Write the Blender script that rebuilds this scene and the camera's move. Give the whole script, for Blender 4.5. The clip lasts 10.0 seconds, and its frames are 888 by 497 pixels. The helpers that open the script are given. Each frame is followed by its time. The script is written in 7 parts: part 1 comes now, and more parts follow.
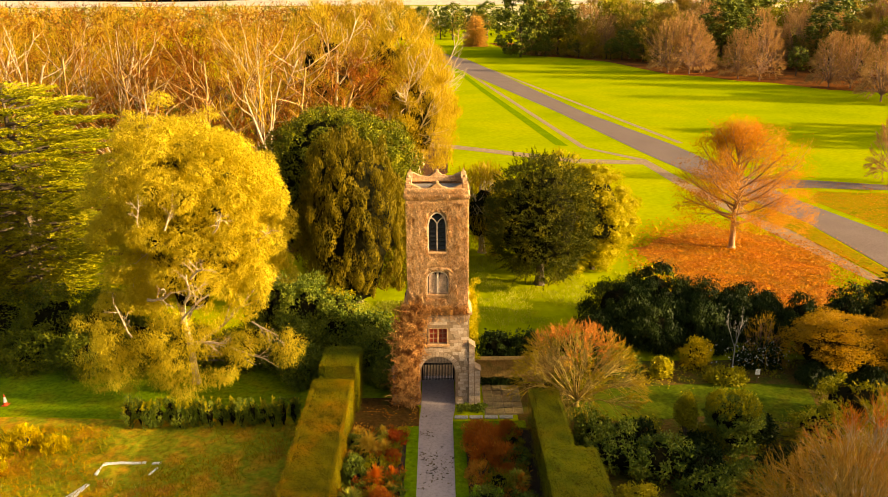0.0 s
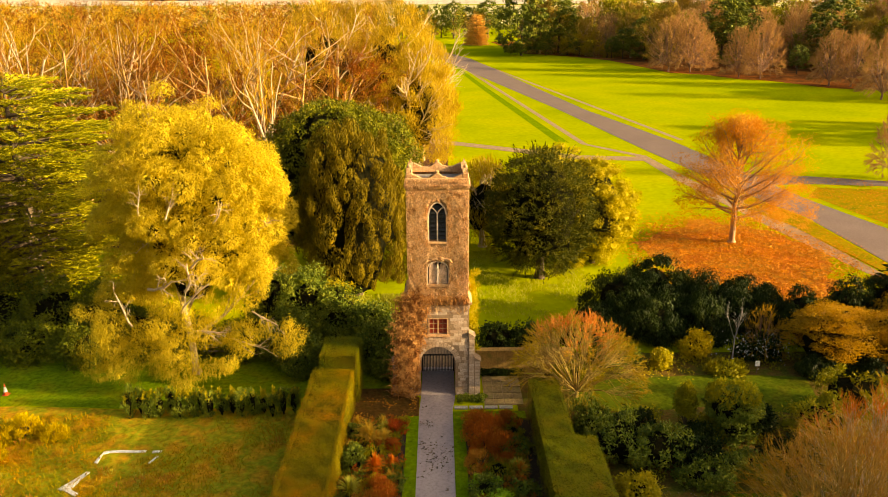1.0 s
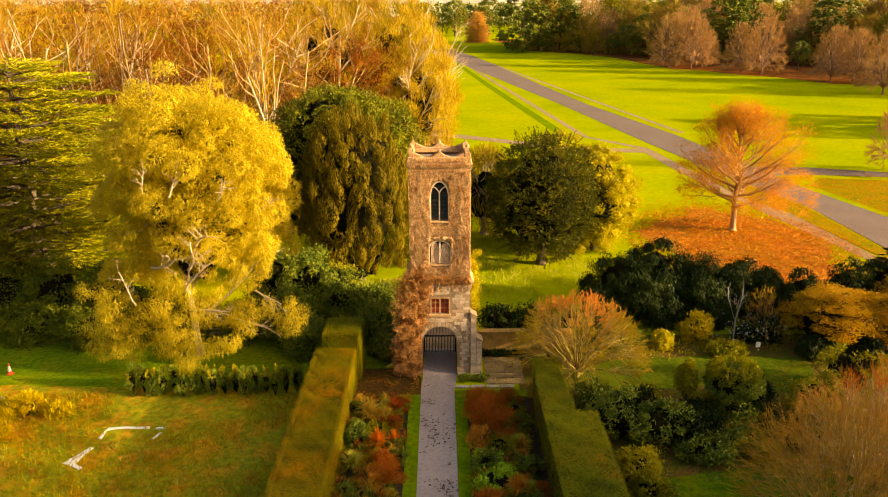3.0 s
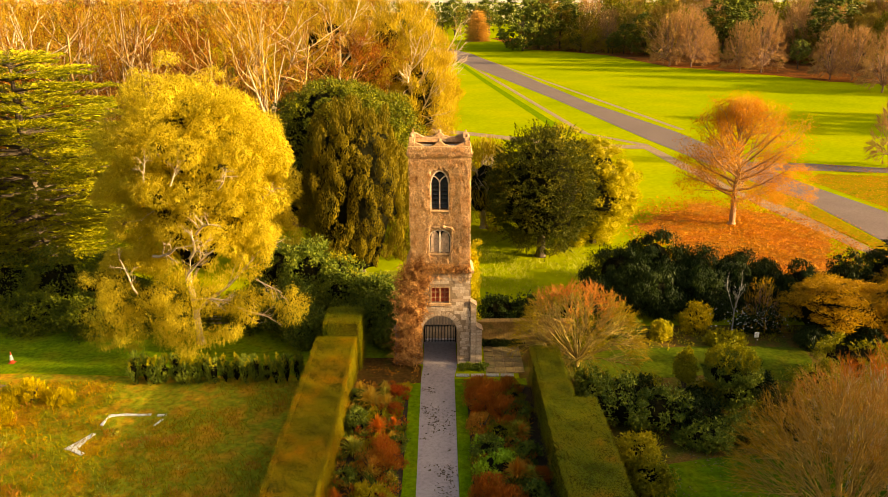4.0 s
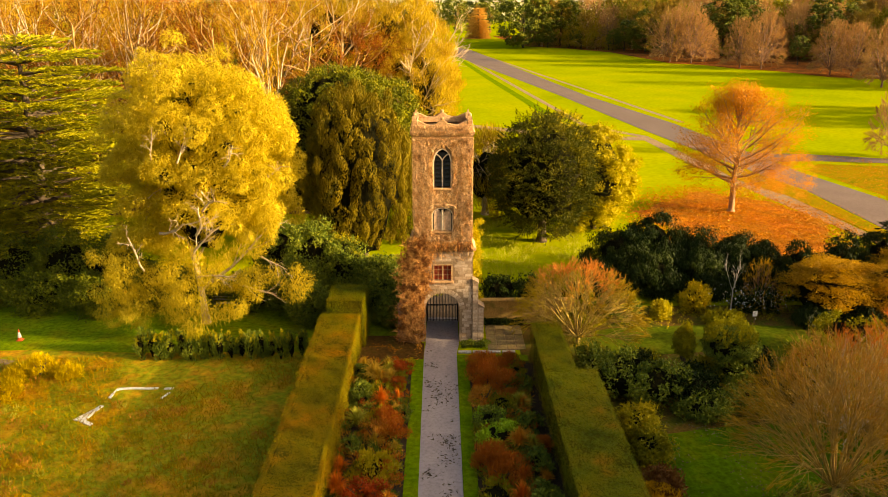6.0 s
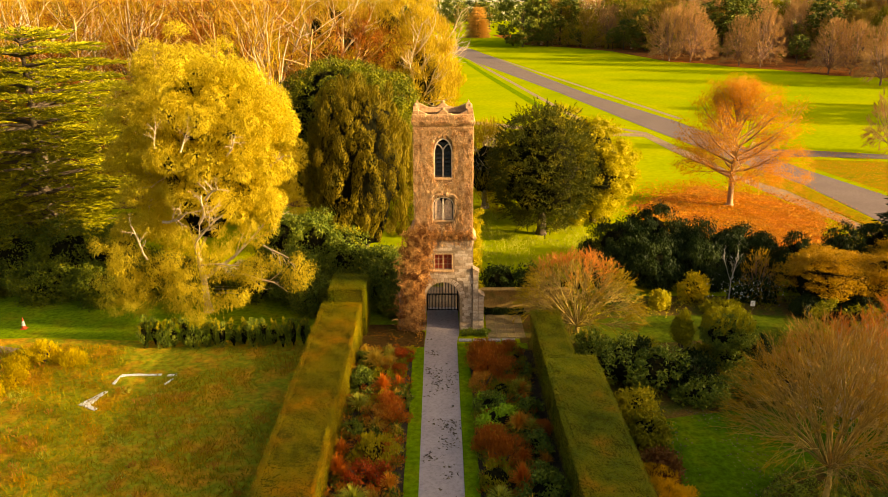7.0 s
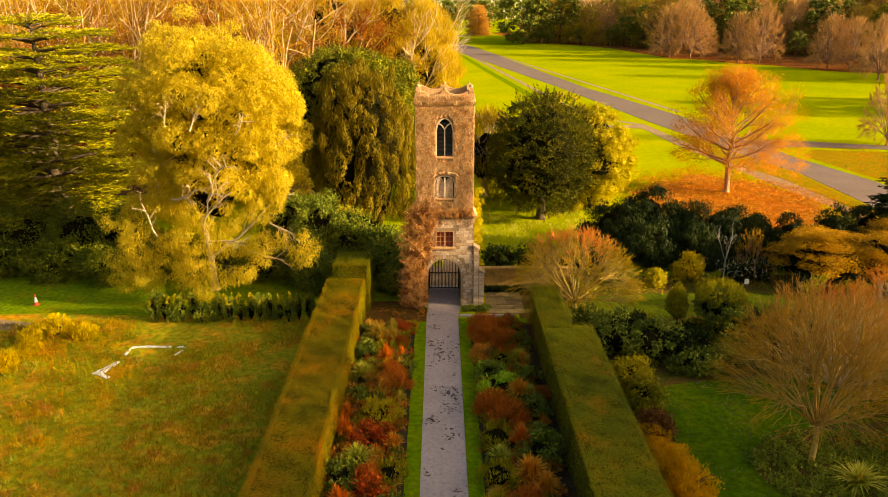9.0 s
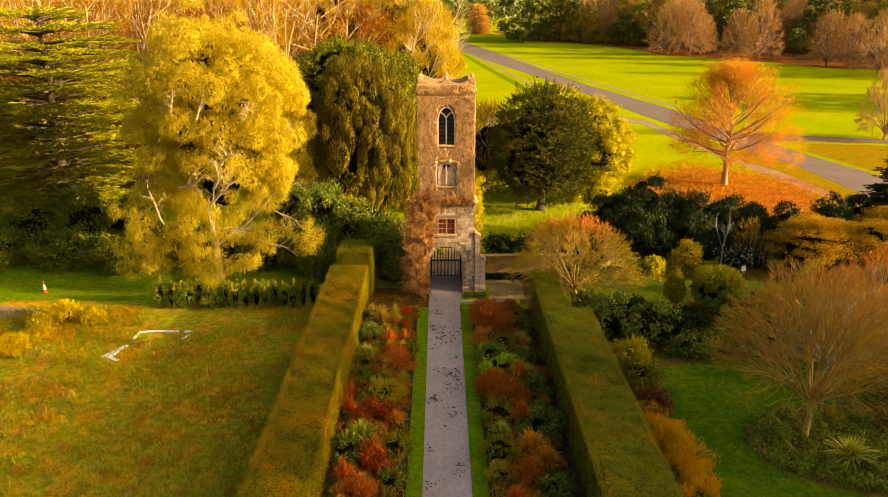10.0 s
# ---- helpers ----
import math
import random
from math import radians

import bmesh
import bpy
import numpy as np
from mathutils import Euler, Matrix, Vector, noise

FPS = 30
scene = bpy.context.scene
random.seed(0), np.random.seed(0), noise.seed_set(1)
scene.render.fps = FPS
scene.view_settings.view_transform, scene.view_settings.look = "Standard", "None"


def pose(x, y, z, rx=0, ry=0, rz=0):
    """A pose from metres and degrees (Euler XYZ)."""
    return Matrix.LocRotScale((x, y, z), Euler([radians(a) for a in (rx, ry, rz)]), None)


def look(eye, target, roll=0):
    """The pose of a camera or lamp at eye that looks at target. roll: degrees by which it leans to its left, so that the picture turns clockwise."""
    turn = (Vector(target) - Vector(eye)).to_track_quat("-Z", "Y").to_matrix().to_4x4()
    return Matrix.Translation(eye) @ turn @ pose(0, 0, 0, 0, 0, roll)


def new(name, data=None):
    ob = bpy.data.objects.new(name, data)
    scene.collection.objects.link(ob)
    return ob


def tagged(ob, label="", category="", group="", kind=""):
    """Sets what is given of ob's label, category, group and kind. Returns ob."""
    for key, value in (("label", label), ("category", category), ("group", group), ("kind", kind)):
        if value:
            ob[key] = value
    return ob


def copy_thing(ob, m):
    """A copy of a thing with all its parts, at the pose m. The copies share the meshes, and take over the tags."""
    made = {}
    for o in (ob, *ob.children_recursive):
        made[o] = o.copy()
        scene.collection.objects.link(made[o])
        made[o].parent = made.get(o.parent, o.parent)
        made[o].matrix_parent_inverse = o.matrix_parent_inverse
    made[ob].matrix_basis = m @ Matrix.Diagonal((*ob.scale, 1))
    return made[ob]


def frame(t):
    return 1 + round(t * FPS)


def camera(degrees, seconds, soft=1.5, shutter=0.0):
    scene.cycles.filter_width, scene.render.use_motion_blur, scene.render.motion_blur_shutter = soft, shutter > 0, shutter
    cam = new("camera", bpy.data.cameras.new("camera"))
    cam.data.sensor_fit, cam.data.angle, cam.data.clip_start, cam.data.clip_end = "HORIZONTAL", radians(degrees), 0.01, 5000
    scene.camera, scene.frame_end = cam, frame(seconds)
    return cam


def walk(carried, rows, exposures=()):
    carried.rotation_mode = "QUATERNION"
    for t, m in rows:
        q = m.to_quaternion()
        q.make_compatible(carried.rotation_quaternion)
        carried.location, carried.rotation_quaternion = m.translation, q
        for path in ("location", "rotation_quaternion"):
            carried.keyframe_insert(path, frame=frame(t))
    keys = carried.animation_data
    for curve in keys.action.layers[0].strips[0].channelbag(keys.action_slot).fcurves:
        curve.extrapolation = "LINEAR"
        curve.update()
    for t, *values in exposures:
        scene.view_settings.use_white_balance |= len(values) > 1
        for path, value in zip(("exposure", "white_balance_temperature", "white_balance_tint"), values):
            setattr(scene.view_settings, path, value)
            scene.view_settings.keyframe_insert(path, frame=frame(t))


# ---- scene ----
cam = camera(60.2, 10.0, 0.6)
PATH = [
    (0, (0.095, -44.448, 25.291), (0.108, -42.547, 24.669), -0.4),
    (0.5, (0.109, -44.593, 25.037), (0.121, -42.692, 24.414), -0.4),
    (1, (0.102, -44.672, 24.744), (0.114, -42.771, 24.121), -0.3),
    (1.5, (0.05, -44.792, 24.464), (0.062, -42.892, 23.841), -0.3),
    (2, (0.053, -44.965, 24.197), (0.064, -43.064, 23.574), -0.3),
    (2.5, (0.042, -45.111, 23.917), (0.052, -43.211, 23.293), -0.3),
    (4, (0.001, -45.706, 23.048), (0.011, -43.806, 22.424), -0.2),
    (4.5, (-0.014, -45.953, 22.783), (-0.003, -44.053, 22.159), -0.2),
    (5, (-0.048, -46.246, 22.511), (-0.038, -44.346, 21.887), -0.2),
    (5.5, (-0.095, -46.505, 22.234), (-0.086, -44.605, 21.609), -0.2),
    (7, (-0.237, -47.429, 21.426), (-0.226, -45.53, 20.801), -0.1),
    (7.5, (-0.238, -47.801, 21.211), (-0.228, -45.901, 20.585), -0.1),
    (8, (-0.252, -48.212, 20.97), (-0.243, -46.312, 20.344), -0.1),
    (8.5, (-0.302, -48.678, 20.714), (-0.292, -46.779, 20.088), -0.1),
    (9, (-0.324, -49.197, 20.446), (-0.314, -47.297, 19.82), -0.1),
    (9.5, (-0.382, -49.758, 20.173), (-0.372, -47.859, 19.547), -0.1),
    (10, (-0.428, -50.321, 19.897), (-0.419, -48.422, 19.271), -0.2),
]
EXPOSURE, KELVIN, TINT = 1.60, 8200, 9
walk(cam, [(t, look(eye, target, roll)) for t, eye, target, roll in PATH],
     [(0, EXPOSURE, KELVIN, TINT), (10, EXPOSURE, KELVIN, TINT)])

# ---- light: a low golden sun from the right, slightly from behind the camera ----
SUN = Vector((0.97, -0.235, 0.0)).normalized()
ELEV = radians(14.0)
to_sun = Vector((SUN.x * math.cos(ELEV), SUN.y * math.cos(ELEV), math.sin(ELEV)))
world = bpy.data.worlds.new("sky")
world.use_nodes = True
wn = world.node_tree
sky = wn.nodes.new("ShaderNodeTexSky")
sky.sky_type = "NISHITA"
sky.sun_disc = False
sky.dust_density = 9.0
sky.sun_elevation = ELEV
sky.sun_rotation = math.atan2(SUN.x, SUN.y)
wn.links.new(sky.outputs["Color"], wn.nodes["Background"].inputs["Color"])
wn.nodes["Background"].inputs["Strength"].default_value = 0.098
scene.world = world
sun_data = bpy.data.lights.new("sun", "SUN")
sun_data.energy = 4.7
sun_data.angle = radians(0.7)
sun_data.color = (1.0, 0.79, 0.48)
sun = new("sun", sun_data)
sun.matrix_world = Matrix.Translation((60, -20, 60)) @ to_sun.to_track_quat("Z", "Y").to_matrix().to_4x4()

# ---- materials ----
def node_mat(name, rough=0.8):
    m = bpy.data.materials.new(name)
    m.use_nodes = True
    nt = m.node_tree
    b = nt.nodes["Principled BSDF"]
    b.inputs["Roughness"].default_value = rough
    b.inputs["Specular IOR Level"].default_value = 0.25
    return m, nt, b


def noise_node(nt, scale, detail=4.0, rough=0.6, world_space=True):
    if world_space:
        src = nt.nodes.new("ShaderNodeNewGeometry").outputs["Position"]
    else:
        src = nt.nodes.new("ShaderNodeTexCoord").outputs["Object"]
    n = nt.nodes.new("ShaderNodeTexNoise")
    n.inputs["Scale"].default_value = scale
    n.inputs["Detail"].default_value = detail
    n.inputs["Roughness"].default_value = rough
    nt.links.new(src, n.inputs["Vector"])
    return n.outputs["Fac"]


def ramp_node(nt, fac, stops):
    r = nt.nodes.new("ShaderNodeValToRGB")
    e = r.color_ramp.elements
    while len(e) < len(stops):
        e.new(0.5)
    for el, (pos, col) in zip(e, stops):
        el.position = pos
        el.color = (*col, 1)
    nt.links.new(fac, r.inputs["Fac"])
    return r.outputs["Color"]


def mix_node(nt, fac, a, b, mode="MIX"):
    n = nt.nodes.new("ShaderNodeMix")
    n.data_type = "RGBA"
    n.blend_type = mode
    for sock, v in ((n.inputs[0], fac), (n.inputs[6], a), (n.inputs[7], b)):
        if isinstance(v, (int, float)):
            sock.default_value = v
        elif isinstance(v, tuple):
            sock.default_value = (*v, 1)
        else:
            nt.links.new(v, sock)
    return n.outputs[2]


def bump_node(nt, b, height, strength, dist):
    n = nt.nodes.new("ShaderNodeBump")
    n.inputs["Strength"].default_value = strength
    n.inputs["Distance"].default_value = dist
    nt.links.new(height, n.inputs["Height"])
    nt.links.new(n.outputs["Normal"], b.inputs["Normal"])


def leaf_mat(name, cols, through_light=0.3, patch=0.35, rough=0.55, own_share=0.38):
    """Leaves: a colour for each leaf, drifting over the plant in soft patches, with light coming through."""
    m, nt, b = node_mat(name, rough)
    rnd = nt.nodes.new("ShaderNodeNewGeometry").outputs["Random Per Island"]
    b.inputs["Specular IOR Level"].default_value = 0.08
    cols = [(r, g, bl * 0.4) for r, g, bl in cols]
    n = len(cols)
    own = ramp_node(nt, rnd, [(i / (n - 1), c) for i, c in enumerate(cols)])
    drift = ramp_node(nt, noise_node(nt, patch, 3.0), [(0.3 + 0.4 * i / (n - 1), c) for i, c in enumerate(cols)])
    col = mix_node(nt, 1 - own_share, own, drift)
    nt.links.new(col, b.inputs["Base Color"])
    tr = nt.nodes.new("ShaderNodeBsdfTranslucent")
    nt.links.new(col, tr.inputs["Color"])
    mx = nt.nodes.new("ShaderNodeMixShader")
    mx.inputs[0].default_value = through_light
    nt.links.new(b.outputs[0], mx.inputs[1])
    nt.links.new(tr.outputs[0], mx.inputs[2])
    nt.links.new(mx.outputs[0], nt.nodes["Material Output"].inputs["Surface"])
    return m


def rough_mat(name, cols, scale, fine, rough=0.9, bump=0.5, dist=0.05, fine_cols=None, gloss=0.2):
    """Earth, bark, stone, turf: two scales of mottling and a fine relief."""
    m, nt, b = node_mat(name, rough)
    b.inputs["Specular IOR Level"].default_value = gloss
    n = len(cols)
    big = ramp_node(nt, noise_node(nt, scale, 5.0), [(0.28 + 0.44 * i / (n - 1), c) for i, c in enumerate(cols)])
    grain = noise_node(nt, fine, 5.0, 0.7)
    fc = fine_cols or [(0.55, 0.55, 0.55), (1.35, 1.35, 1.35)]
    k = len(fc)
    small = ramp_node(nt, grain, [(0.3 + 0.4 * i / (k - 1), c) for i, c in enumerate(fc)])
    nt.links.new(mix_node(nt, 1.0, big, small, "MULTIPLY"), b.inputs["Base Color"])
    bump_node(nt, b, grain, bump, dist)
    return m


M = {}
# turf and earth
M["grass"] = rough_mat("park_grass", [(0.22, 0.28, 0.003), (0.29, 0.34, 0.004), (0.37, 0.37, 0.004)], 0.05, 1.2, bump=0.15, dist=0.02, gloss=0.0, fine_cols=[(0.8, 0.8, 0.8), (1.12, 1.12, 1.12)])
# darker copy of the mown grass: the shade is in its colour
M["darklawn"] = rough_mat("shade_toned_lawn", [(0.04, 0.095, 0.004), (0.07, 0.135, 0.005), (0.12, 0.15, 0.006)], 0.5, 3.0, bump=0.3, dist=0.03, gloss=0.0)
M["lawn"] = rough_mat("mown_grass", [(0.09, 0.17, 0.005), (0.13, 0.21, 0.006), (0.18, 0.22, 0.008)], 0.5, 3.0, bump=0.3, dist=0.03, gloss=0.0)
# grass under the trees, their shade put into a darker colour
M["shadegrass"] = rough_mat("shade_toned_grass", [(0.11, 0.20, 0.008), (0.17, 0.26, 0.01), (0.27, 0.26, 0.012)], 0.35, 3.0, bump=0.3, dist=0.03, gloss=0.0)
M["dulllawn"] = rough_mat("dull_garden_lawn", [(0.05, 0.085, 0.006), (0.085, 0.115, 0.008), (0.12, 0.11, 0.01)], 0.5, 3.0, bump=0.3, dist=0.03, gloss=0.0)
M["longgrass"] = rough_mat("long_grass", [(0.12, 0.20, 0.004), (0.17, 0.25, 0.005)], 0.3, 3.0, bump=0.2, dist=0.03, gloss=0.0)
M["meadow"] = rough_mat("rough_grass", [(0.60, 0.27, 0.022), (0.51, 0.30, 0.022), (0.28, 0.31, 0.018), (0.53, 0.30, 0.022), (0.64, 0.29, 0.022)], 0.4, 2.2, dist=0.05, gloss=0.0, fine_cols=[(0.5, 0.5, 0.5), (1.3, 1.3, 1.3)])
M["verge"] = rough_mat("grass_with_leaves", [(0.16, 0.17, 0.008), (0.28, 0.2, 0.01), (0.34, 0.17, 0.01)], 0.5, 4.0, gloss=0.0, bump=0.2)
M["leafsoil"] = rough_mat("leafy_soil", [(0.06, 0.04, 0.012), (0.12, 0.06, 0.015), (0.07, 0.07, 0.012)], 0.7, 5.0, gloss=0.0)
M["soil"] = rough_mat("bed_soil", [(0.03, 0.02, 0.012), (0.05, 0.032, 0.018), (0.07, 0.045, 0.02)], 0.8, 8.0)
M["gardenfloor"] = rough_mat("leafy_garden_floor", [(0.06, 0.07, 0.01), (0.10, 0.10, 0.014), (0.14, 0.08, 0.02), (0.05, 0.08, 0.01)], 0.9, 6.0, gloss=0.0)
M["woodfloor"] = rough_mat("wood_floor", [(0.06, 0.02, 0.008), (0.10, 0.035, 0.01), (0.05, 0.03, 0.008)], 0.15, 1.5, dist=0.2)
M["redfloor"] = rough_mat("red_leaf_floor", [(0.30, 0.09, 0.02), (0.14, 0.06, 0.02), (0.36, 0.12, 0.025), (0.12, 0.08, 0.02)], 0.09, 1.2, dist=0.1, gloss=0.0)
M["litter_ground"] = rough_mat("leaf_strewn_grass", gloss=0.0, bump=0.2, cols=[(0.50, 0.18, 0.03), (0.42, 0.14, 0.025), (0.30, 0.17, 0.025), (0.54, 0.21, 0.04)], scale=0.25, fine=6.0, fine_cols=[(0.4, 0.35, 0.3), (1.0, 1.0, 1.0), (1.5, 1.4, 1.2)])
M["path"] = rough_mat("worn_asphalt", [(0.35, 0.295, 0.30), (0.40, 0.335, 0.34), (0.44, 0.37, 0.37)], 0.6, 5.0, 0.85, 0.3, 0.01, [(0.7, 0.7, 0.72), (0.96, 0.96, 0.96), (1.06, 1.06, 1.06)])
M["road"] = rough_mat("road_asphalt", [(0.165, 0.12, 0.11), (0.21, 0.155, 0.14)], 0.2, 6.0, 0.85, 0.3, 0.02)
M["gravel"] = rough_mat("gravel", [(0.26, 0.17, 0.10), (0.36, 0.25, 0.16)], 1.2, 12.0, 0.9, 0.5, 0.03)
M["field"] = rough_mat("far_field", [(0.6, 0.5, 0.28), (0.45, 0.42, 0.2), (0.65, 0.55, 0.34)], 0.006, 0.05)
M["hill"] = rough_mat("far_hill", [(0.5, 0.44, 0.36), (0.6, 0.52, 0.42)], 0.01, 0.06)
# stone and built things
M["stone"] = rough_mat("limestone", [(0.26, 0.13, 0.055), (0.38, 0.22, 0.11), (0.48, 0.30, 0.17)], 0.9, 9.0, 0.9, 0.2, 0.003)
M["stone_trim"] = rough_mat("dressed_stone", [(0.42, 0.22, 0.10), (0.52, 0.31, 0.16), (0.56, 0.38, 0.22)], 1.2, 7.0, 0.85, 0.3, 0.008)
M["pale_panel"] = rough_mat("weathered_panel", [(0.50, 0.30, 0.18), (0.66, 0.45, 0.31), (0.74, 0.54, 0.41)], 1.6, 8.0, 0.85, 0.3, 0.02)
M["pale_stone"] = rough_mat("pale_dressed_stone", [(0.58, 0.44, 0.33), (0.70, 0.56, 0.44), (0.76, 0.64, 0.52)], 1.2, 7.0, 0.85, 0.2, 0.004)
M["mortar"] = rough_mat("mortar", [(0.24, 0.16, 0.10), (0.34, 0.24, 0.16)], 1.0, 14.0, 0.95, 0.3, 0.004)
M["lead"] = rough_mat("roof_lead", [(0.22, 0.21, 0.2), (0.3, 0.28, 0.25)], 1.0, 6.0, 0.6, 0.2, 0.02)
M["paving"] = rough_mat("paving_slab", [(0.18, 0.135, 0.055), (0.25, 0.18, 0.08), (0.15, 0.14, 0.045)], 1.0, 8.0, 0.9, 0.5, 0.02)
M["kerb"] = rough_mat("pale_slab", [(0.42, 0.38, 0.32), (0.5, 0.46, 0.4)], 1.5, 9.0, 0.9, 0.4, 0.02)
M["wallbrick"] = rough_mat("old_wall", [(0.27, 0.17, 0.045), (0.38, 0.23, 0.07), (0.20, 0.16, 0.04)], 1.2, 9.0, 0.9, 0.6, 0.03)
M["iron"] = rough_mat("black_iron", [(0.012, 0.012, 0.012), (0.02, 0.02, 0.02)], 3.0, 20.0, 0.5, 0.2, 0.005)
M["slate"] = rough_mat("louvre_slate", [(0.05, 0.055, 0.06), (0.09, 0.095, 0.1)], 2.0, 12.0, 0.6, 0.3, 0.01)
M["redpaint"] = rough_mat("red_boards", [(0.45, 0.06, 0.03), (0.55, 0.11, 0.06)], 3.0, 12.0, 0.6, 0.2, 0.01)
M["dark"] = rough_mat("dark_inside", [(0.02, 0.018, 0.015), (0.03, 0.026, 0.02)], 1.0, 5.0)
M["white"] = rough_mat("chalk_white", [(0.75, 0.74, 0.72), (0.85, 0.84, 0.82)], 2.0, 10.0, 0.7, 0.2, 0.01)
M["orange_plastic"] = rough_mat("orange_red_plastic", [(0.6, 0.07, 0.02), (0.7, 0.1, 0.03)], 3.0, 12.0, 0.45, 0.1, 0.005)
M["greywood"] = rough_mat("grey_dead_wood", [(0.25, 0.24, 0.22), (0.36, 0.34, 0.31)], 2.0, 14.0)
M["carved"] = rough_mat("carved_wood", [(0.5, 0.24, 0.12), (0.62, 0.34, 0.18)], 1.0, 5.0, 0.7, 0.2, 0.01)
M["timber"] = rough_mat("weathered_timber", [(0.14, 0.08, 0.04), (0.2, 0.12, 0.06)], 2.0, 14.0, 0.8, 0.3, 0.01)
# bark and twigs
M["bark"] = rough_mat("bark", [(0.07, 0.05, 0.035), (0.13, 0.095, 0.06)], 1.5, 12.0)
M["palebark"] = rough_mat("pale_bark", [(0.46, 0.34, 0.22), (0.6, 0.47, 0.32), (0.34, 0.22, 0.13)], 0.8, 8.0)
M["goldbark"] = rough_mat("sunny_bark", [(0.50, 0.30, 0.13), (0.62, 0.42, 0.2), (0.40, 0.22, 0.08)], 0.3, 6.0)
M["woodbark"] = rough_mat("wood_bark", [(0.28, 0.14, 0.045), (0.50, 0.31, 0.13), (0.16, 0.07, 0.02)], 0.3, 6.0)
M["maplebark"] = rough_mat("maple_bark", [(0.34, 0.19, 0.10), (0.44, 0.27, 0.15), (0.26, 0.14, 0.07)], 0.6, 6.0)
M["purplebark"] = rough_mat("brown_twigs", [(0.26, 0.15, 0.10), (0.36, 0.21, 0.14)], 0.2, 4.0)
# near-black colour that stands for the shade inside crowns and bushes
M["core"] = rough_mat("inner_shade", [(0.008, 0.009, 0.004), (0.015, 0.013, 0.005)], 0.8, 5.0, gloss=0.0)
# darker than the leaves, standing for shade in the hedge's depth
M["hedge_body"] = rough_mat("hedge_inner_shade", [(0.05, 0.055, 0.007), (0.08, 0.075, 0.008), (0.10, 0.07, 0.008)], 0.8, 7.0, dist=0.1, gloss=0.0)
M["vine"] = rough_mat("bare_creeper", [(0.34, 0.15, 0.05), (0.62, 0.36, 0.16), (0.78, 0.53, 0.30), (0.42, 0.20, 0.08)], 2.2, 9.0)
M["vine_thick"] = rough_mat("creeper_tangle", [(0.40, 0.17, 0.04), (0.66, 0.34, 0.11), (0.22, 0.08, 0.02), (0.58, 0.27, 0.07)], 1.6, 7.0)
# foliage
M["euc"] = leaf_mat("golden_gum_leaves", [(0.42, 0.32, 0.06), (0.58, 0.45, 0.09), (0.70, 0.56, 0.13), (0.49, 0.38, 0.06)], 0.5, 0.4, own_share=0.5)
M["cedar"] = leaf_mat("cedar_needles", [(0.095, 0.12, 0.018), (0.30, 0.285, 0.036), (0.54, 0.46, 0.06)], 0.2, 0.5, own_share=0.45)
M["yewL"] = leaf_mat("olive_yew_needles", [(0.045, 0.045, 0.009), (0.20, 0.14, 0.015), (0.07, 0.062, 0.010)], 0.1, 0.5, own_share=0.35)
M["oak"] = leaf_mat("holm_oak_leaves", [(0.025, 0.04, 0.008), (0.11, 0.125, 0.018), (0.36, 0.33, 0.04)], 0.12, 0.5, 0.5, own_share=0.4)
M["yewR"] = leaf_mat("yew_needles", [(0.025, 0.032, 0.007), (0.06, 0.068, 0.012), (0.20, 0.165, 0.02)], 0.12, 0.6, own_share=0.3)
M["gold"] = leaf_mat("yellow_green_leaves", [(0.36, 0.31, 0.03), (0.52, 0.42, 0.06), (0.30, 0.28, 0.03)], 0.45, 0.5)
M["maple"] = leaf_mat("orange_leaves", [(0.52, 0.19, 0.035), (0.62, 0.27, 0.06), (0.66, 0.33, 0.09), (0.48, 0.15, 0.03)], 0.35, 0.3)
M["litter"] = leaf_mat("fallen_leaves", [(0.55, 0.18, 0.03), (0.7, 0.30, 0.05), (0.42, 0.12, 0.02), (0.75, 0.4, 0.1)], 0.15, 0.6)
M["woodgold"] = leaf_mat("ochre_twigs", [(0.12, 0.05, 0.01), (0.40, 0.225, 0.03), (0.52, 0.33, 0.05), (0.24, 0.11, 0.02)], 0.2, 0.25)
M["woodedge"] = leaf_mat("golden_twigs", [(0.20, 0.115, 0.02), (0.43, 0.285, 0.05), (0.55, 0.40, 0.075), (0.31, 0.18, 0.03)], 0.25, 0.25)
M["woodtan"] = leaf_mat("tan_twigs", [(0.32, 0.15, 0.05), (0.52, 0.30, 0.11), (0.42, 0.20, 0.06)], 0.2, 0.25)
M["farolive"] = leaf_mat("far_olive_growth", [(0.12, 0.13, 0.02), (0.28, 0.25, 0.03), (0.40, 0.34, 0.04)], 0.15, 0.1)
M["woodred"] = leaf_mat("rust_twigs", [(0.20, 0.05, 0.012), (0.34, 0.10, 0.02), (0.05, 0.02, 0.008), (0.16, 0.07, 0.015)], 0.25, 0.15)
M["willow"] = leaf_mat("brown_willow_twigs", [(0.34, 0.205, 0.025), (0.46, 0.28, 0.04), (0.44, 0.21, 0.035), (0.31, 0.24, 0.03)], 0.2, 0.4)
M["spindle"] = leaf_mat("spindle_twigs", [(0.30, 0.23, 0.03), (0.40, 0.30, 0.04), (0.42, 0.26, 0.05), (0.25, 0.21, 0.03)], 0.2, 0.5)
M["spindlebark"] = rough_mat("olive_stems", [(0.30, 0.2, 0.045), (0.42, 0.3, 0.08), (0.22, 0.15, 0.03)], 0.8, 6.0)
M["willowbark"] = rough_mat("willow_bark", [(0.36, 0.22, 0.05), (0.52, 0.34, 0.09), (0.24, 0.145, 0.035)], 0.6, 6.0)
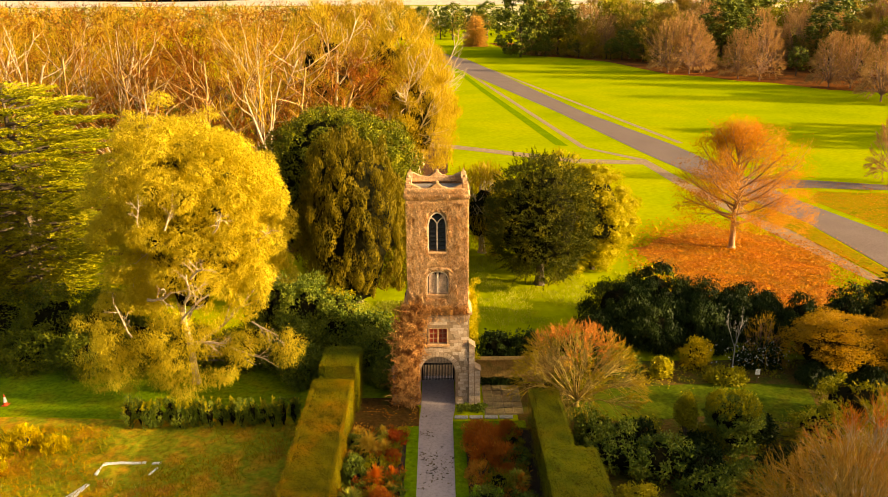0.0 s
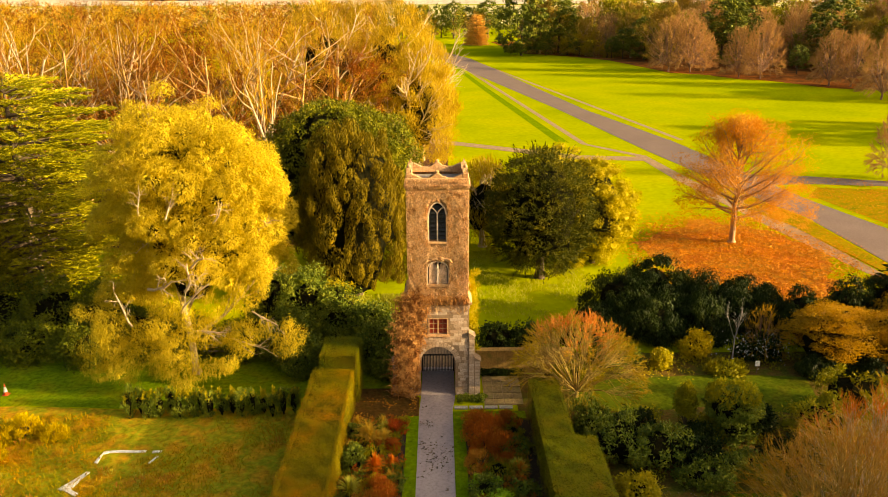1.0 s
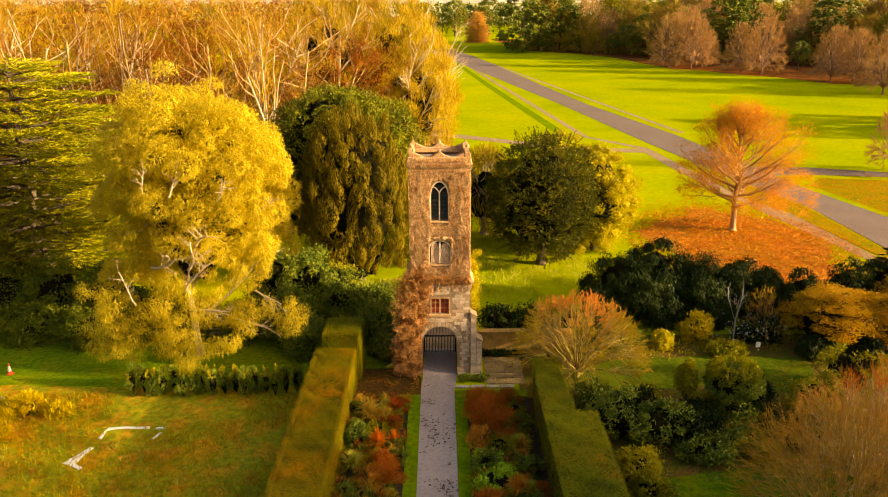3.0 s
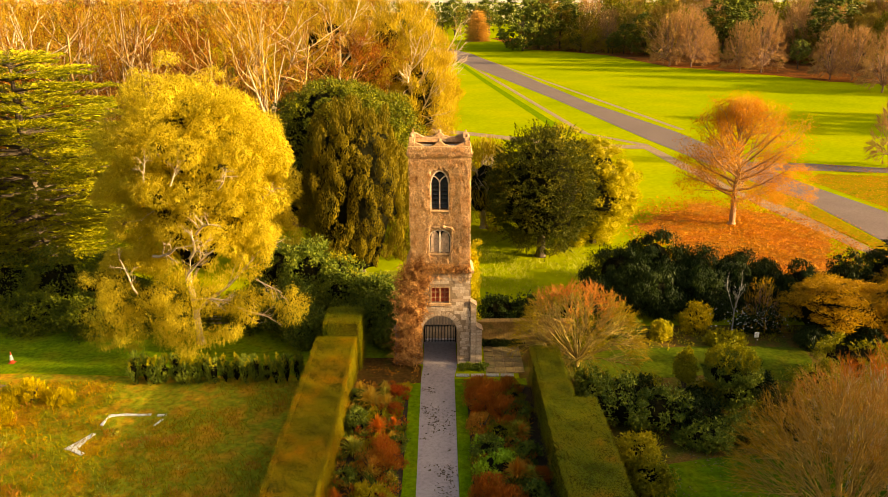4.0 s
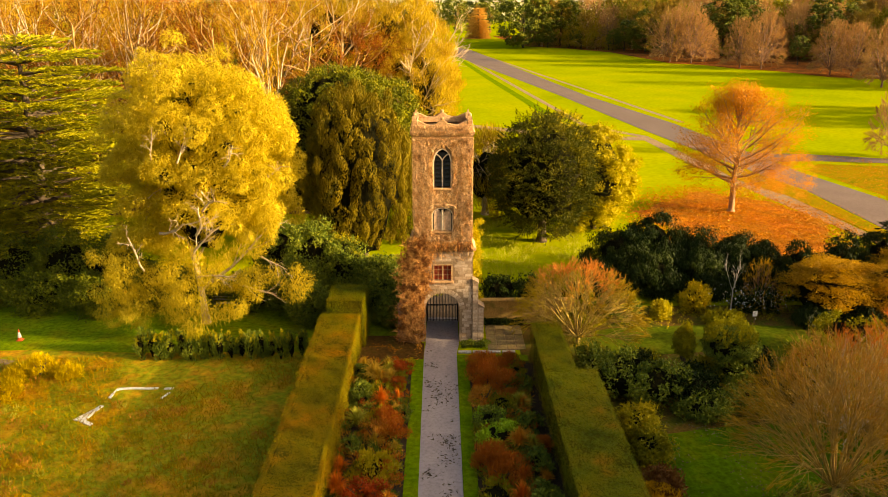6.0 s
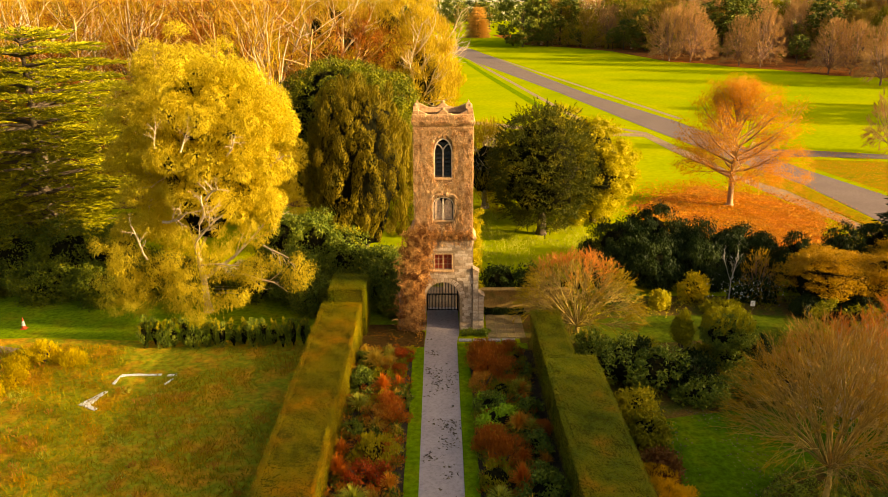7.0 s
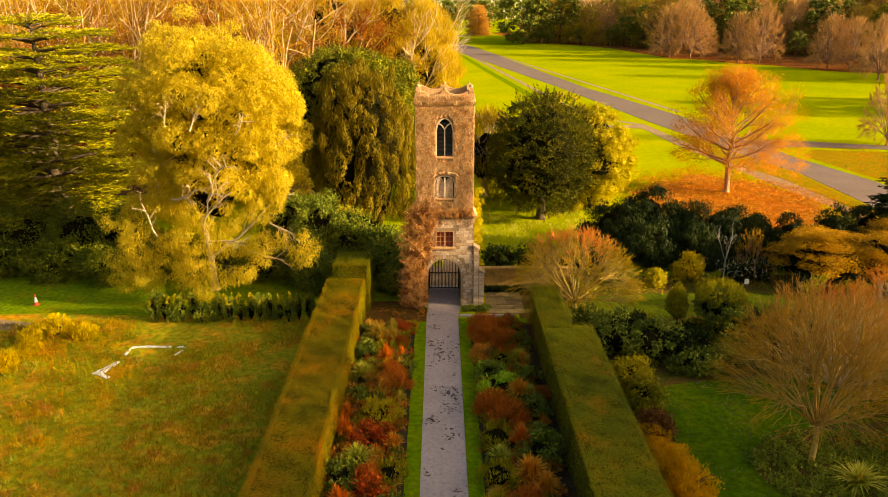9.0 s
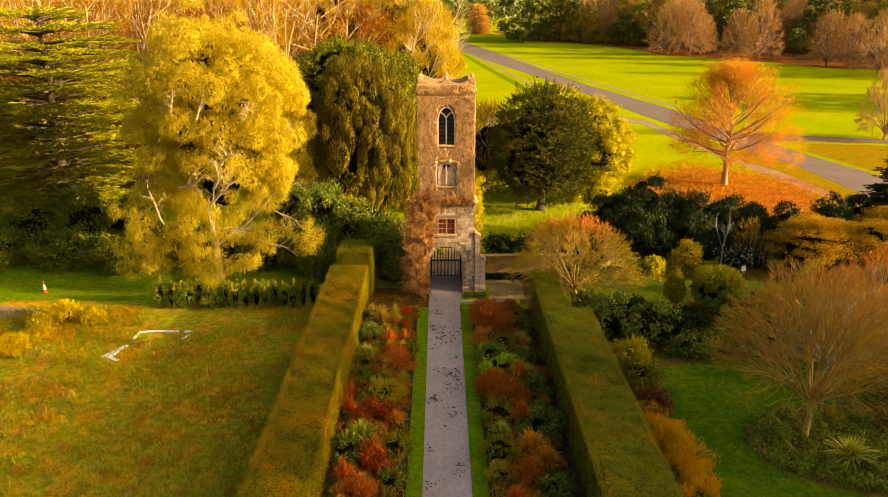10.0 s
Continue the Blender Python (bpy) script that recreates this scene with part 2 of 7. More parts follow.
# pink of the sunlit bush top, painted on its upper twigs
M["spindletip"] = leaf_mat("sunlit_pink_tips", [(0.66, 0.22, 0.10), (0.74, 0.32, 0.16), (0.58, 0.13, 0.05)], 0.2, 0.7)
M["willowtip"] = leaf_mat("reddish_twig_tips", [(0.42, 0.2, 0.08), (0.48, 0.25, 0.11), (0.36, 0.14, 0.05)], 0.2, 0.5)
M["hedge"] = leaf_mat("clipped_hedge_leaves", [(0.12, 0.125, 0.01), (0.19, 0.165, 0.013), (0.25, 0.185, 0.016), (0.34, 0.19, 0.018), (0.54, 0.22, 0.02)], 0.15, 0.5, own_share=0.16)
M["laurel"] = leaf_mat("dark_laurel_leaves", [(0.04, 0.075, 0.03), (0.13, 0.175, 0.045), (0.32, 0.34, 0.09)], 0.15, 0.8, 0.5, own_share=0.5)
M["deep"] = leaf_mat("deep_green_leaves", [(0.008, 0.017, 0.006), (0.018, 0.034, 0.011), (0.045, 0.062, 0.02)], 0.10, 0.5, 0.45)
M["olive"] = leaf_mat("olive_leaves", [(0.14, 0.15, 0.018), (0.26, 0.24, 0.02), (0.38, 0.31, 0.03)], 0.25, 0.5)
# laurel green taken darker, to stand for shade under the left trees
M["shade_leaf"] = leaf_mat("shade_green_leaves", [(0.026, 0.048, 0.012), (0.10, 0.13, 0.025), (0.29, 0.29, 0.05)], 0.10, 0.5, 0.4)
M["lime"] = leaf_mat("lime_green_leaves", [(0.28, 0.44, 0.05), (0.40, 0.58, 0.09), (0.34, 0.5, 0.06)], 0.3, 1.0)
M["yellow"] = leaf_mat("yellow_leaves", [(0.56, 0.40, 0.03), (0.68, 0.5, 0.05), (0.44, 0.34, 0.03)], 0.3, 0.8)
M["orange"] = leaf_mat("amber_leaves", [(0.40, 0.21, 0.02), (0.54, 0.30, 0.03), (0.32, 0.17, 0.02)], 0.3, 0.6)
M["amber"] = leaf_mat("bright_amber_leaves", [(0.66, 0.34, 0.035), (0.80, 0.50, 0.06), (0.58, 0.30, 0.035)], 0.4, 0.8)
M["plum"] = leaf_mat("faded_purple_leaves", [(0.13, 0.05, 0.03), (0.22, 0.09, 0.05), (0.09, 0.035, 0.02)], 0.15, 0.8)
M["rust"] = leaf_mat("rust_stems", [(0.64, 0.12, 0.03), (0.74, 0.24, 0.06), (0.48, 0.08, 0.02)], 0.25, 1.0)
M["rustdark"] = leaf_mat("dark_rust_stems", [(0.40, 0.10, 0.03), (0.54, 0.17, 0.05), (0.28, 0.06, 0.02)], 0.2, 1.0)
M["copper"] = leaf_mat("copper_blades", [(0.68, 0.24, 0.045), (0.82, 0.40, 0.10), (0.58, 0.18, 0.03)], 0.3, 0.8)
M["brown"] = leaf_mat("brown_stems", [(0.50, 0.19, 0.06), (0.64, 0.31, 0.1), (0.34, 0.12, 0.04)], 0.2, 1.0)
M["straw"] = leaf_mat("straw_blades", [(0.52, 0.32, 0.08), (0.66, 0.46, 0.15), (0.42, 0.22, 0.05)], 0.3, 0.8)
M["blade"] = leaf_mat("green_blades", [(0.22, 0.27, 0.05), (0.44, 0.44, 0.1), (0.62, 0.58, 0.22)], 0.3, 0.8)
M["crimson"] = leaf_mat("crimson_leaves", [(0.34, 0.04, 0.022), (0.46, 0.085, 0.03), (0.24, 0.03, 0.02)], 0.3, 1.0)
M["hedge_green"] = leaf_mat("green_hedge_leaves", [(0.07, 0.115, 0.01), (0.15, 0.18, 0.015), (0.22, 0.22, 0.016), (0.27, 0.225, 0.018), (0.46, 0.22, 0.02)], 0.12, 0.55, own_share=0.16)
M["deadleaf"] = leaf_mat("dark_dead_leaves", [(0.13, 0.10, 0.20), (0.18, 0.14, 0.24), (0.21, 0.15, 0.20)], 0.05, 1.0)
M["cover"] = leaf_mat("mottled_cover_leaves", [(0.08, 0.13, 0.03), (0.2, 0.25, 0.05), (0.36, 0.36, 0.09)], 0.2, 0.8, own_share=0.5)
M["tuft"] = leaf_mat("meadow_blades", [(0.54, 0.24, 0.02), (0.47, 0.27, 0.02), (0.26, 0.29, 0.02), (0.54, 0.27, 0.03)], 0.3, 0.5)
M["farpine"] = leaf_mat("far_evergreen", [(0.05, 0.075, 0.035), (0.12, 0.145, 0.045), (0.26, 0.24, 0.055)], 0.1, 0.1)
M["fargold"] = leaf_mat("far_autumn", [(0.38, 0.22, 0.04), (0.52, 0.34, 0.05), (0.3, 0.26, 0.04)], 0.2, 0.08)
M["fartwig"] = leaf_mat("far_bare_twigs", [(0.40, 0.215, 0.19), (0.52, 0.30, 0.27), (0.33, 0.17, 0.14)], 0.2, 0.1)
M["fartan"] = leaf_mat("far_tan_twigs", [(0.34, 0.22, 0.08), (0.46, 0.32, 0.12), (0.30, 0.17, 0.06)], 0.2, 0.1)
M["bronze"] = leaf_mat("bronze_needles", [(0.62, 0.34, 0.17), (0.74, 0.45, 0.24), (0.52, 0.26, 0.12)], 0.25, 0.3)


# ---- geometry helpers ----
def norm(a):
    return a / np.maximum(np.linalg.norm(a, axis=-1, keepdims=True), 1e-9)


class Geo:
    """Gathers vertices and faces, then links them as one mesh."""

    def __init__(self):
        self.v, self.q, self.t, self.n = [], [], [], 0

    def add(self, v, quads=None, tris=None):
        self.v.append(np.asarray(v, dtype=np.float32).reshape(-1, 3))
        if quads is not None:
            self.q.append(np.asarray(quads, dtype=np.int32) + self.n)
        if tris is not None:
            self.t.append(np.asarray(tris, dtype=np.int32) + self.n)
        self.n += len(self.v[-1])

    def mesh(self, name, mat, smooth=False):
        v = np.concatenate(self.v)
        q = np.concatenate(self.q) if self.q else np.zeros((0, 4), np.int32)
        t = np.concatenate(self.t) if self.t else np.zeros((0, 3), np.int32)
        me = bpy.data.meshes.new(name)
        me.vertices.add(len(v))
        me.vertices.foreach_set("co", v.ravel())
        loops = np.concatenate([q.ravel(), t.ravel()]).astype(np.int32)
        me.loops.add(len(loops))
        me.loops.foreach_set("vertex_index", loops)
        starts = np.concatenate([np.arange(len(q)) * 4, len(q) * 4 + np.arange(len(t)) * 3]).astype(np.int32)
        me.polygons.add(len(starts))
        me.polygons.foreach_set("loop_start", starts)
        me.polygons.foreach_set("use_smooth", np.full(len(starts), smooth, dtype=bool))
        me.update(calc_edges=True)
        me.validate()
        me.materials.append(mat)
        return me

    def put(self, name, mat, parent=None, label="", smooth=False):
        ob = new(name, self.mesh(name, mat, smooth))
        if parent is not None:
            ob.parent = parent
        if label:
            tagged(ob, label)
        return ob

    def tube(self, pts, rad, sides=4):
        pts = np.asarray(pts, float)
        k = len(pts)
        d = np.empty_like(pts)
        d[1:-1] = pts[2:] - pts[:-2]
        d[0], d[-1] = pts[1] - pts[0], pts[-1] - pts[-2]
        d = norm(d)
        ref = np.array([0.31, 0.95, 0.05]) if abs(d[0, 2]) > 0.7 else np.array([0.05, 0.1, 1.0])
        a = norm(np.cross(d, ref))
        b = np.cross(d, a)
        th = np.arange(sides) * (2 * math.pi / sides)
        ring = a[:, None] * np.cos(th)[None, :, None] + b[:, None] * np.sin(th)[None, :, None]
        v = pts[:, None] + ring * np.asarray(rad, float)[:, None, None]
        i = np.arange(k - 1)[:, None] * sides
        j = np.arange(sides)[None]
        jn = (j + 1) % sides
        q = np.stack([i + j, i + jn, i + sides + jn, i + sides + j], -1).reshape(-1, 4)
        self.add(v, q)

    def cards(self, p, d, length, width, rng, face=None, jit=0.5):
        """One small pointed leaf or twig for each place p, growing along d; face: which way its broad side looks."""
        n = len(p)
        d = norm(d)
        turn = rng.normal(size=(n, 3))
        side = norm(np.cross(d, turn if face is None else face + jit * turn))
        L = (length * rng.uniform(0.65, 1.35, n))[:, None]
        W = (width * rng.uniform(0.7, 1.3, n))[:, None] * 0.5
        v = np.stack([p - side * W, p + side * W, p + d * L], 1)
        self.add(v, None, np.arange(n * 3).reshape(n, 3))

    def box(self, x0, x1, y0, y1, z0, z1):
        v = [(x, y, z) for z in (z0, z1) for y in (y0, y1) for x in (x0, x1)]
        self.add(v, [(0, 2, 3, 1), (4, 5, 7, 6), (0, 1, 5, 4), (2, 6, 7, 3), (0, 4, 6, 2), (1, 3, 7, 5)])

    def block(self, x0, x1, y0, y1, z0, z1, c=0.02):
        """A box whose edges are worn off by c."""
        xs, ys, zs = (x0, x1), (y0, y1), (z0, z1)
        mid = lambda s: (s[0] + s[1]) / 2
        bm = bmesh.new()
        bmesh.ops.create_cube(bm, size=1.0, matrix=Matrix.Translation((mid(xs), mid(ys), mid(zs))) @ Matrix.Diagonal((x1 - x0, y1 - y0, z1 - z0, 1)))
        bmesh.ops.bevel(bm, geom=bm.edges[:], offset=c, segments=1, affect="EDGES")
        self.from_bm(bm)

    def from_bm(self, bm):
        bm.verts.index_update()
        v = [tuple(x.co) for x in bm.verts]
        q, t = [], []
        bmesh.ops.triangulate(bm, faces=[f for f in bm.faces if len(f.verts) > 4])
        for f in bm.faces:
            ids = [x.index for x in f.verts]
            (q if len(ids) == 4 else t).append(ids)
        self.add(v, q or None, t or None)
        bm.free()

    def blob(self, c, r, rng, rings=7, segs=12, wob=0.15, low=0.0):
        """A lumpy closed body; low cuts its underside off."""
        c, r = np.array(c, float), np.array(r, float)
        th = np.linspace(0.05, math.pi - 0.05, rings)
        ph = np.arange(segs) * 2 * math.pi / segs
        u = np.stack([np.sin(th)[:, None] * np.cos(ph)[None], np.sin(th)[:, None] * np.sin(ph)[None], np.cos(th)[:, None] * np.ones(segs)[None]], -1)
        v = c + u * r * (1 + rng.uniform(-wob, wob, (rings, segs, 1)))
        v[..., 2] = np.maximum(v[..., 2], low)
        i = np.arange(rings - 1)[:, None] * segs
        j = np.arange(segs)[None]
        jn = (j + 1) % segs
        q = np.stack([i + j, i + segs + j, i + segs + jn, i + jn], -1).reshape(-1, 4)
        self.add(v.reshape(-1, 3), q)
        self.add(np.concatenate([v[0], v[-1]]), None, [(0, a, a + 1) for a in range(1, segs - 1)] + [(segs, segs + a + 1, segs + a) for a in range(1, segs - 1)])


def part(name, bm, material, parent, label=""):
    g = Geo()
    g.from_bm(bm)
    return g.put(name, material, parent, label)


def thing(name, loc, label, category, group="", kind="", rz=0.0):
    ob = new(name)
    ob.empty_display_size = 0.3
    ob.matrix_basis = pose(loc[0], loc[1], loc[2] if len(loc) > 2 else 0.0, 0, 0, rz)
    return tagged(ob, label, category, group, kind)


def slab(name, pts, z0, z1, mat, label, category, kind="structure"):
    """A flat piece of ground with a thickness."""
    bm = bmesh.new()
    f = bm.faces.new([bm.verts.new((x, y, z1)) for x, y in pts])
    f.normal_update()
    if f.normal.z < 0:
        f.normal_flip()
    e = bmesh.ops.extrude_face_region(bm, geom=[f])
    for v in (x for x in e["geom"] if isinstance(x, bmesh.types.BMVert)):
        v.co.z = z0
    bmesh.ops.recalc_face_normals(bm, faces=bm.faces[:])
    me = bpy.data.meshes.new(name)
    bm.to_mesh(me)
    bm.free()
    me.materials.append(mat)
    return tagged(new(name, me), label, category, "", kind)


def unit(rng, n):
    return norm(rng.normal(size=(n, 3)))


def ball_shape(level):
    bm = bmesh.new()
    bmesh.ops.create_icosphere(bm, subdivisions=level, radius=1.0)
    v = np.array([x.co[:] for x in bm.verts])
    f = np.array([[x.index for x in p.verts] for p in bm.faces])
    bm.free()
    return v, f


BALLS = [ball_shape(1), ball_shape(2)]


def clumps(g, c, r, n, length, width, mode, rng, squash=0.75, shell=0.5, axis=None, body=0.0):
    """Tufts of n leaves round each of the places c; body: a solid, lumpy heart of that share of the tuft."""
    c = np.asarray(c, float)
    k = len(c)
    r = np.broadcast_to(np.asarray(r, float), (k,))
    stretch = np.array([1, 1, squash])
    n, length, width = int(n * 1.2), length * 0.9, width * 1.0
    if body:
        for big in (False, True):
            pick = (r > 0.75) == big
            if not pick.any():
                continue
            bv, bf = BALLS[1 if big else 0]
            m = int(pick.sum())
            v = c[pick][:, None] + bv[None] * stretch * (r[pick] * body)[:, None, None] * rng.uniform(0.72, 1.12, (m, len(bv), 1))
            v[..., 2] = np.maximum(v[..., 2], 0.02)
            g.add(v, None, (bf[None] + (np.arange(m) * len(bv))[:, None, None]).reshape(-1, 3))
        shell = max(body * 0.8, 0.3)
    u = unit(rng, k * n).reshape(k, n, 3)
    rad = r[:, None] * (shell + ((1.08 if body else 1) - shell) * rng.random((k, n)) ** 0.7)
    p = (c[:, None] + u * rad[..., None] * stretch).reshape(-1, 3)
    u = u.reshape(-1, 3)
    z = np.array([0, 0, 1.0])
    jit = rng.normal(size=u.shape)
    if mode == "out":
        d = 0.4 * u + 0.35 * z + 0.8 * jit
    elif mode == "droop":
        d = -1.1 * z + 0.55 * u + 0.35 * jit
    elif mode == "flat":
        base = u if axis is None else np.repeat(axis, n, axis=0)
        d = base * np.array([1, 1, 0.15]) + 0.35 * jit * np.array([1, 1, 0.35]) - 0.1 * z
    elif mode == "up":
        d = 1.2 * z + 0.6 * u + 0.35 * jit
    else:
        d = jit
    p[:, 2] = np.maximum(p[:, 2], 0.03)
    g.cards(p, d, length, width, rng, u + 0.35 * z)


def sprays(g, p, d, length, width, n, leaf, wide, rng, spread=0.55, flat=1.0):
    """Feathery shoots: n needles or small leaves set along each axis d that grows from p."""
    k = len(p)
    d = norm(np.asarray(d, float))
    L = length * rng.uniform(0.7, 1.3, (k, 1, 1))
    t = rng.random((k, n, 1)) ** 0.85
    j = rng.normal(size=(k, n, 3)) * np.array([1, 1, flat])
    q = (np.asarray(p, float)[:, None] + d[:, None] * L * t + j * width * (1.05 - t)).reshape(-1, 3)
    q[:, 2] = np.maximum(q[:, 2], 0.05)
    dd = (np.repeat(d, n, axis=0) + spread * (0.7 * j + 0.5 * rng.normal(size=j.shape) * np.array([1, 1, flat])).reshape(-1, 3))
    face = j.reshape(-1, 3) + np.array([0, 0, 0.5])
    g.cards(q, dd, leaf, wide, rng, face)


def dome(rng, n, c, r, low=-0.6, rough=0.16, inner=0.2):
    """Uneven places over the outside of a crown, and a few within it."""
    u = unit(rng, n * 3)
    u = u[u[:, 2] > low][:n]
    lobes = unit(rng, 9)
    bulge = np.max(u @ lobes.T, axis=1)
    s = 1 + rough * np.maximum(bulge - 0.8, -0.3) * 2.0 + rng.normal(0, 0.05, len(u))
    s = np.where(rng.random(len(u)) < inner, s * rng.uniform(0.5, 0.85, len(u)), s)
    return np.asarray(c, float) + u * np.asarray(r, float) * s[:, None]


def spiral(rng, n, c, r, low=-0.7, rough=0.1):
    """Places spread evenly over a rounded crown down to the share low of its half height."""
    out = []
    for k in range(n):
        a, h = 2.39996 * k, 1 - (1 - low) * (k + 0.5) / n
        q = math.sqrt(1 - h * h)
        out.append(np.array(c, float) + np.array((q * math.cos(a), q * math.sin(a), h)) * np.array(r, float) * (1 + rng.uniform(-rough, rough)))
    return np.array(out)


def grow(g, p, d, length, rad, level, spec, rng, tips):
    """A limb and, from it, its branches. spec: segs, wig, lift, kids, angle, ratio, thin for each level."""
    k = spec["segs"]
    pts = [np.array(p, float)]
    d = norm(np.array(d, float))
    ds = [d]
    for _ in range(k):
        d = norm(d + rng.normal(0, spec["wig"], 3) + np.array([0, 0, spec["lift"][level]]))
        pts.append(pts[-1] + d * length / k)
        ds.append(d)
    rr = np.linspace(rad, rad * spec["taper"], k + 1)
    last = level == len(spec["kids"])
    if last:
        rr[-1] = rad * 0.15
    (g[min(level, len(g) - 1)] if isinstance(g, list) else g).tube(pts, rr, spec["sides"][level])
    if last:
        tips.append((pts, ds))
        return
    n = spec["kids"][level]
    for j in range(n):
        u = spec["start"][level] + (1 - spec["start"][level]) * (j + rng.random()) / n
        x = min(u, 0.999) * k
        i = int(x)
        q = pts[i] + (pts[i + 1] - pts[i]) * (x - i)
        ax = norm(np.cross(ds[i], rng.normal(size=3)))
        a = radians(spec["angle"][level] * rng.uniform(0.7, 1.25))
        nd = ds[i] * math.cos(a) + ax * math.sin(a)
        grow(g, q, nd, length * spec["ratio"][level] * rng.uniform(0.75, 1.2) * (1.15 - 0.45 * u), np.interp(x, range(k + 1), rr) * spec["thin"], level + 1, spec, rng, tips)


def tip_places(tips, rng, per):
    """Places and directions along the last branches."""
    P, D = [], []
    for pts, ds in tips:
        for _ in range(per):
            i = rng.integers(0, len(pts) - 1)
            u = rng.random()
            P.append(pts[i] * (1 - u) + pts[i + 1] * u)
            D.append(ds[i])
    return np.array(P), np.array(D)


BARE = dict(segs=4, wig=0.13, lift=[0.06, 0.14, 0.10, 0.06], kids=[8, 6, 5], start=[0.28, 0.25, 0.2], angle=[36, 38, 42],
            ratio=[0.55, 0.55, 0.5], thin=0.6, taper=0.5, sides=[6, 4, 3, 3])


def shaped_limbs(g, rng, centre, radii, n, top, low, rad, spec, tips, fill=0.7, steep=(95, 18)):
    """A leader with limbs whose reach follows a rounded crown."""
    c, r = np.array(centre, float), np.array(radii, float)
    lead = [np.array((rng.normal(0, 0.06) * i, rng.normal(0, 0.06) * i, top * i / 5 - 0.1)) for i in range(6)]
    g.tube([lead[0], lead[0] + (0, 0, 0.35)], [rad * 1.7, rad * 1.1], 8)
    g.tube(lead, np.linspace(rad, rad * 0.25, 6), 8)
    for k in range(n):
        u = (k + rng.random()) / n
        z = low + (top - low) * u
        x = z / top * 5
        i = min(int(x), 4)
        p = lead[i] + (lead[i + 1] - lead[i]) * (x - i)
        a = 2.4 * k + rng.uniform(-0.4, 0.4)
        tilt = radians(steep[0] + (steep[1] - steep[0]) * u ** 0.8 + rng.normal(0, 7))
        d = np.array((math.cos(a) * math.sin(tilt), math.sin(a) * math.sin(tilt), math.cos(tilt)))
        o, e = (p - c) / r, d / r
        A, B, C = e @ e, o @ e, o @ o - 1
        reach = (-B + math.sqrt(max(B * B - A * C, 0.01))) / A
        grow(g, p, d, max(reach, 1.0) * fill * rng.uniform(0.85, 1.1), rad * (0.5 - 0.25 * u), 0, spec, rng, tips)

# ---- ground, roads, lawns ----
def ground_sheet():
    me = bpy.data.meshes.new("ground")
    me.from_pydata([(-4000, -300, 0), (4000, -300, 0), (4000, 5000, 0), (-4000, 5000, 0)], [], [(0, 1, 2, 3)])
    me.materials.append(M["grass"])
    tagged(new("ground", me), "sunlit green park grass reaching the horizon", "ground", "", "structure")


ground_sheet()
slab("field", [(-700, 700), (900, 700), (1400, 2600), (-1400, 2600)], -0.05, 0.05, M["field"], "pale stubble fields beyond the woods", "field")
slab("wood_floor", [(-130, 30), (-13, 32), (-3, 56), (1.5, 70), (2, 96), (-8, 150), (-14, 215), (-190, 215), (-130, 100)], -0.02, 0.02, M["woodfloor"], "rust-brown leaf floor under the bare trees", "wood floor")
slab("wood_floor", [(40, 318), (56, 301), (70, 276), (76, 240), (79, 221), (88, 214), (94, 199), (102, 193), (110, 173), (120, 168), (140, 150), (300, 60), (420, 200), (300, 420), (30, 420)], -0.02, 0.02, M["redfloor"], "red-brown leaf floor under the far trees", "wood floor")
# the main drive with its gravel side paths, and the paths that cross it
slab("road", [(-10, 330), (1.0, 287), (27.9, 132.6), (35.1, 83.5), (41.5, 48), (43.2, 41.5), (43.7, 25.7), (44.0, -60),
              (51.5, -60), (50.5, 25), (50.0, 37), (47.0, 50.5), (42.2, 91.3), (33.9, 132.6), (14.2, 287), (4, 330)], -0.05, 0.03, M["road"], "grey asphalt drive crossing the park", "road")
slab("side_path", [(7.6, 259), (9.0, 256), (26.4, 89.5), (34.0, 78.6), (36.0, 60), (40.0, 38.4), (41.6, 21.6), (41.7, -60),
                   (40.2, -60), (40.6, 20), (37.6, 36), (33.6, 62), (32.2, 78.6), (25.2, 89.5)], -0.05, 0.018, M["gravel"], "narrow brown side path beside the drive", "path")
slab("side_path", [(15.6, 267), (16.8, 266), (44.6, 93), (43.5, 93)], -0.05, 0.018, M["gravel"], "narrow brown side path beside the drive", "path")
slab("cross_path", [(-30, 108), (3.5, 92.5), (23, 79.5), (34, 77.5), (34.3, 74.5), (22.5, 76), (4.0, 88.6), (-30, 104)], -0.05, 0.022, M["gravel"], "brown gravel path crossing the grass", "path")
slab("cross_path", [(45.5, 64), (53, 63), (61.5, 60), (110, 43), (110, 39.5), (61, 56.6), (52, 58.2), (46.2, 58)], -0.05, 0.022, M["road"], "grey side road joining the drive", "road")
slab("grass_verge", [(37.0, 47), (39.9, 38.6), (42.0, 21.6), (42.0, -60), (43.4, -60), (43.4, 25.5), (42.9, 41), (40.8, 50), (36.2, 66)], -0.05, 0.04, M["verge"], "grass verge strewn with yellow leaves", "verge")
slab("grass_verge", [(48.3, 52), (51.2, 38), (51.8, 25), (51.8, -40), (110, -40), (110, 37), (61, 54.5), (51.5, 56.2)], -0.05, 0.012, M["verge"], "leaf-strewn grass beside the side road", "verge")
slab("long_grass_strip", [(5.0, 258), (6.6, 258), (14.5, 175), (23.4, 91), (21.2, 92), (12.6, 175)], -0.05, 0.012, M["longgrass"], "darker strip of longer grass", "grass")
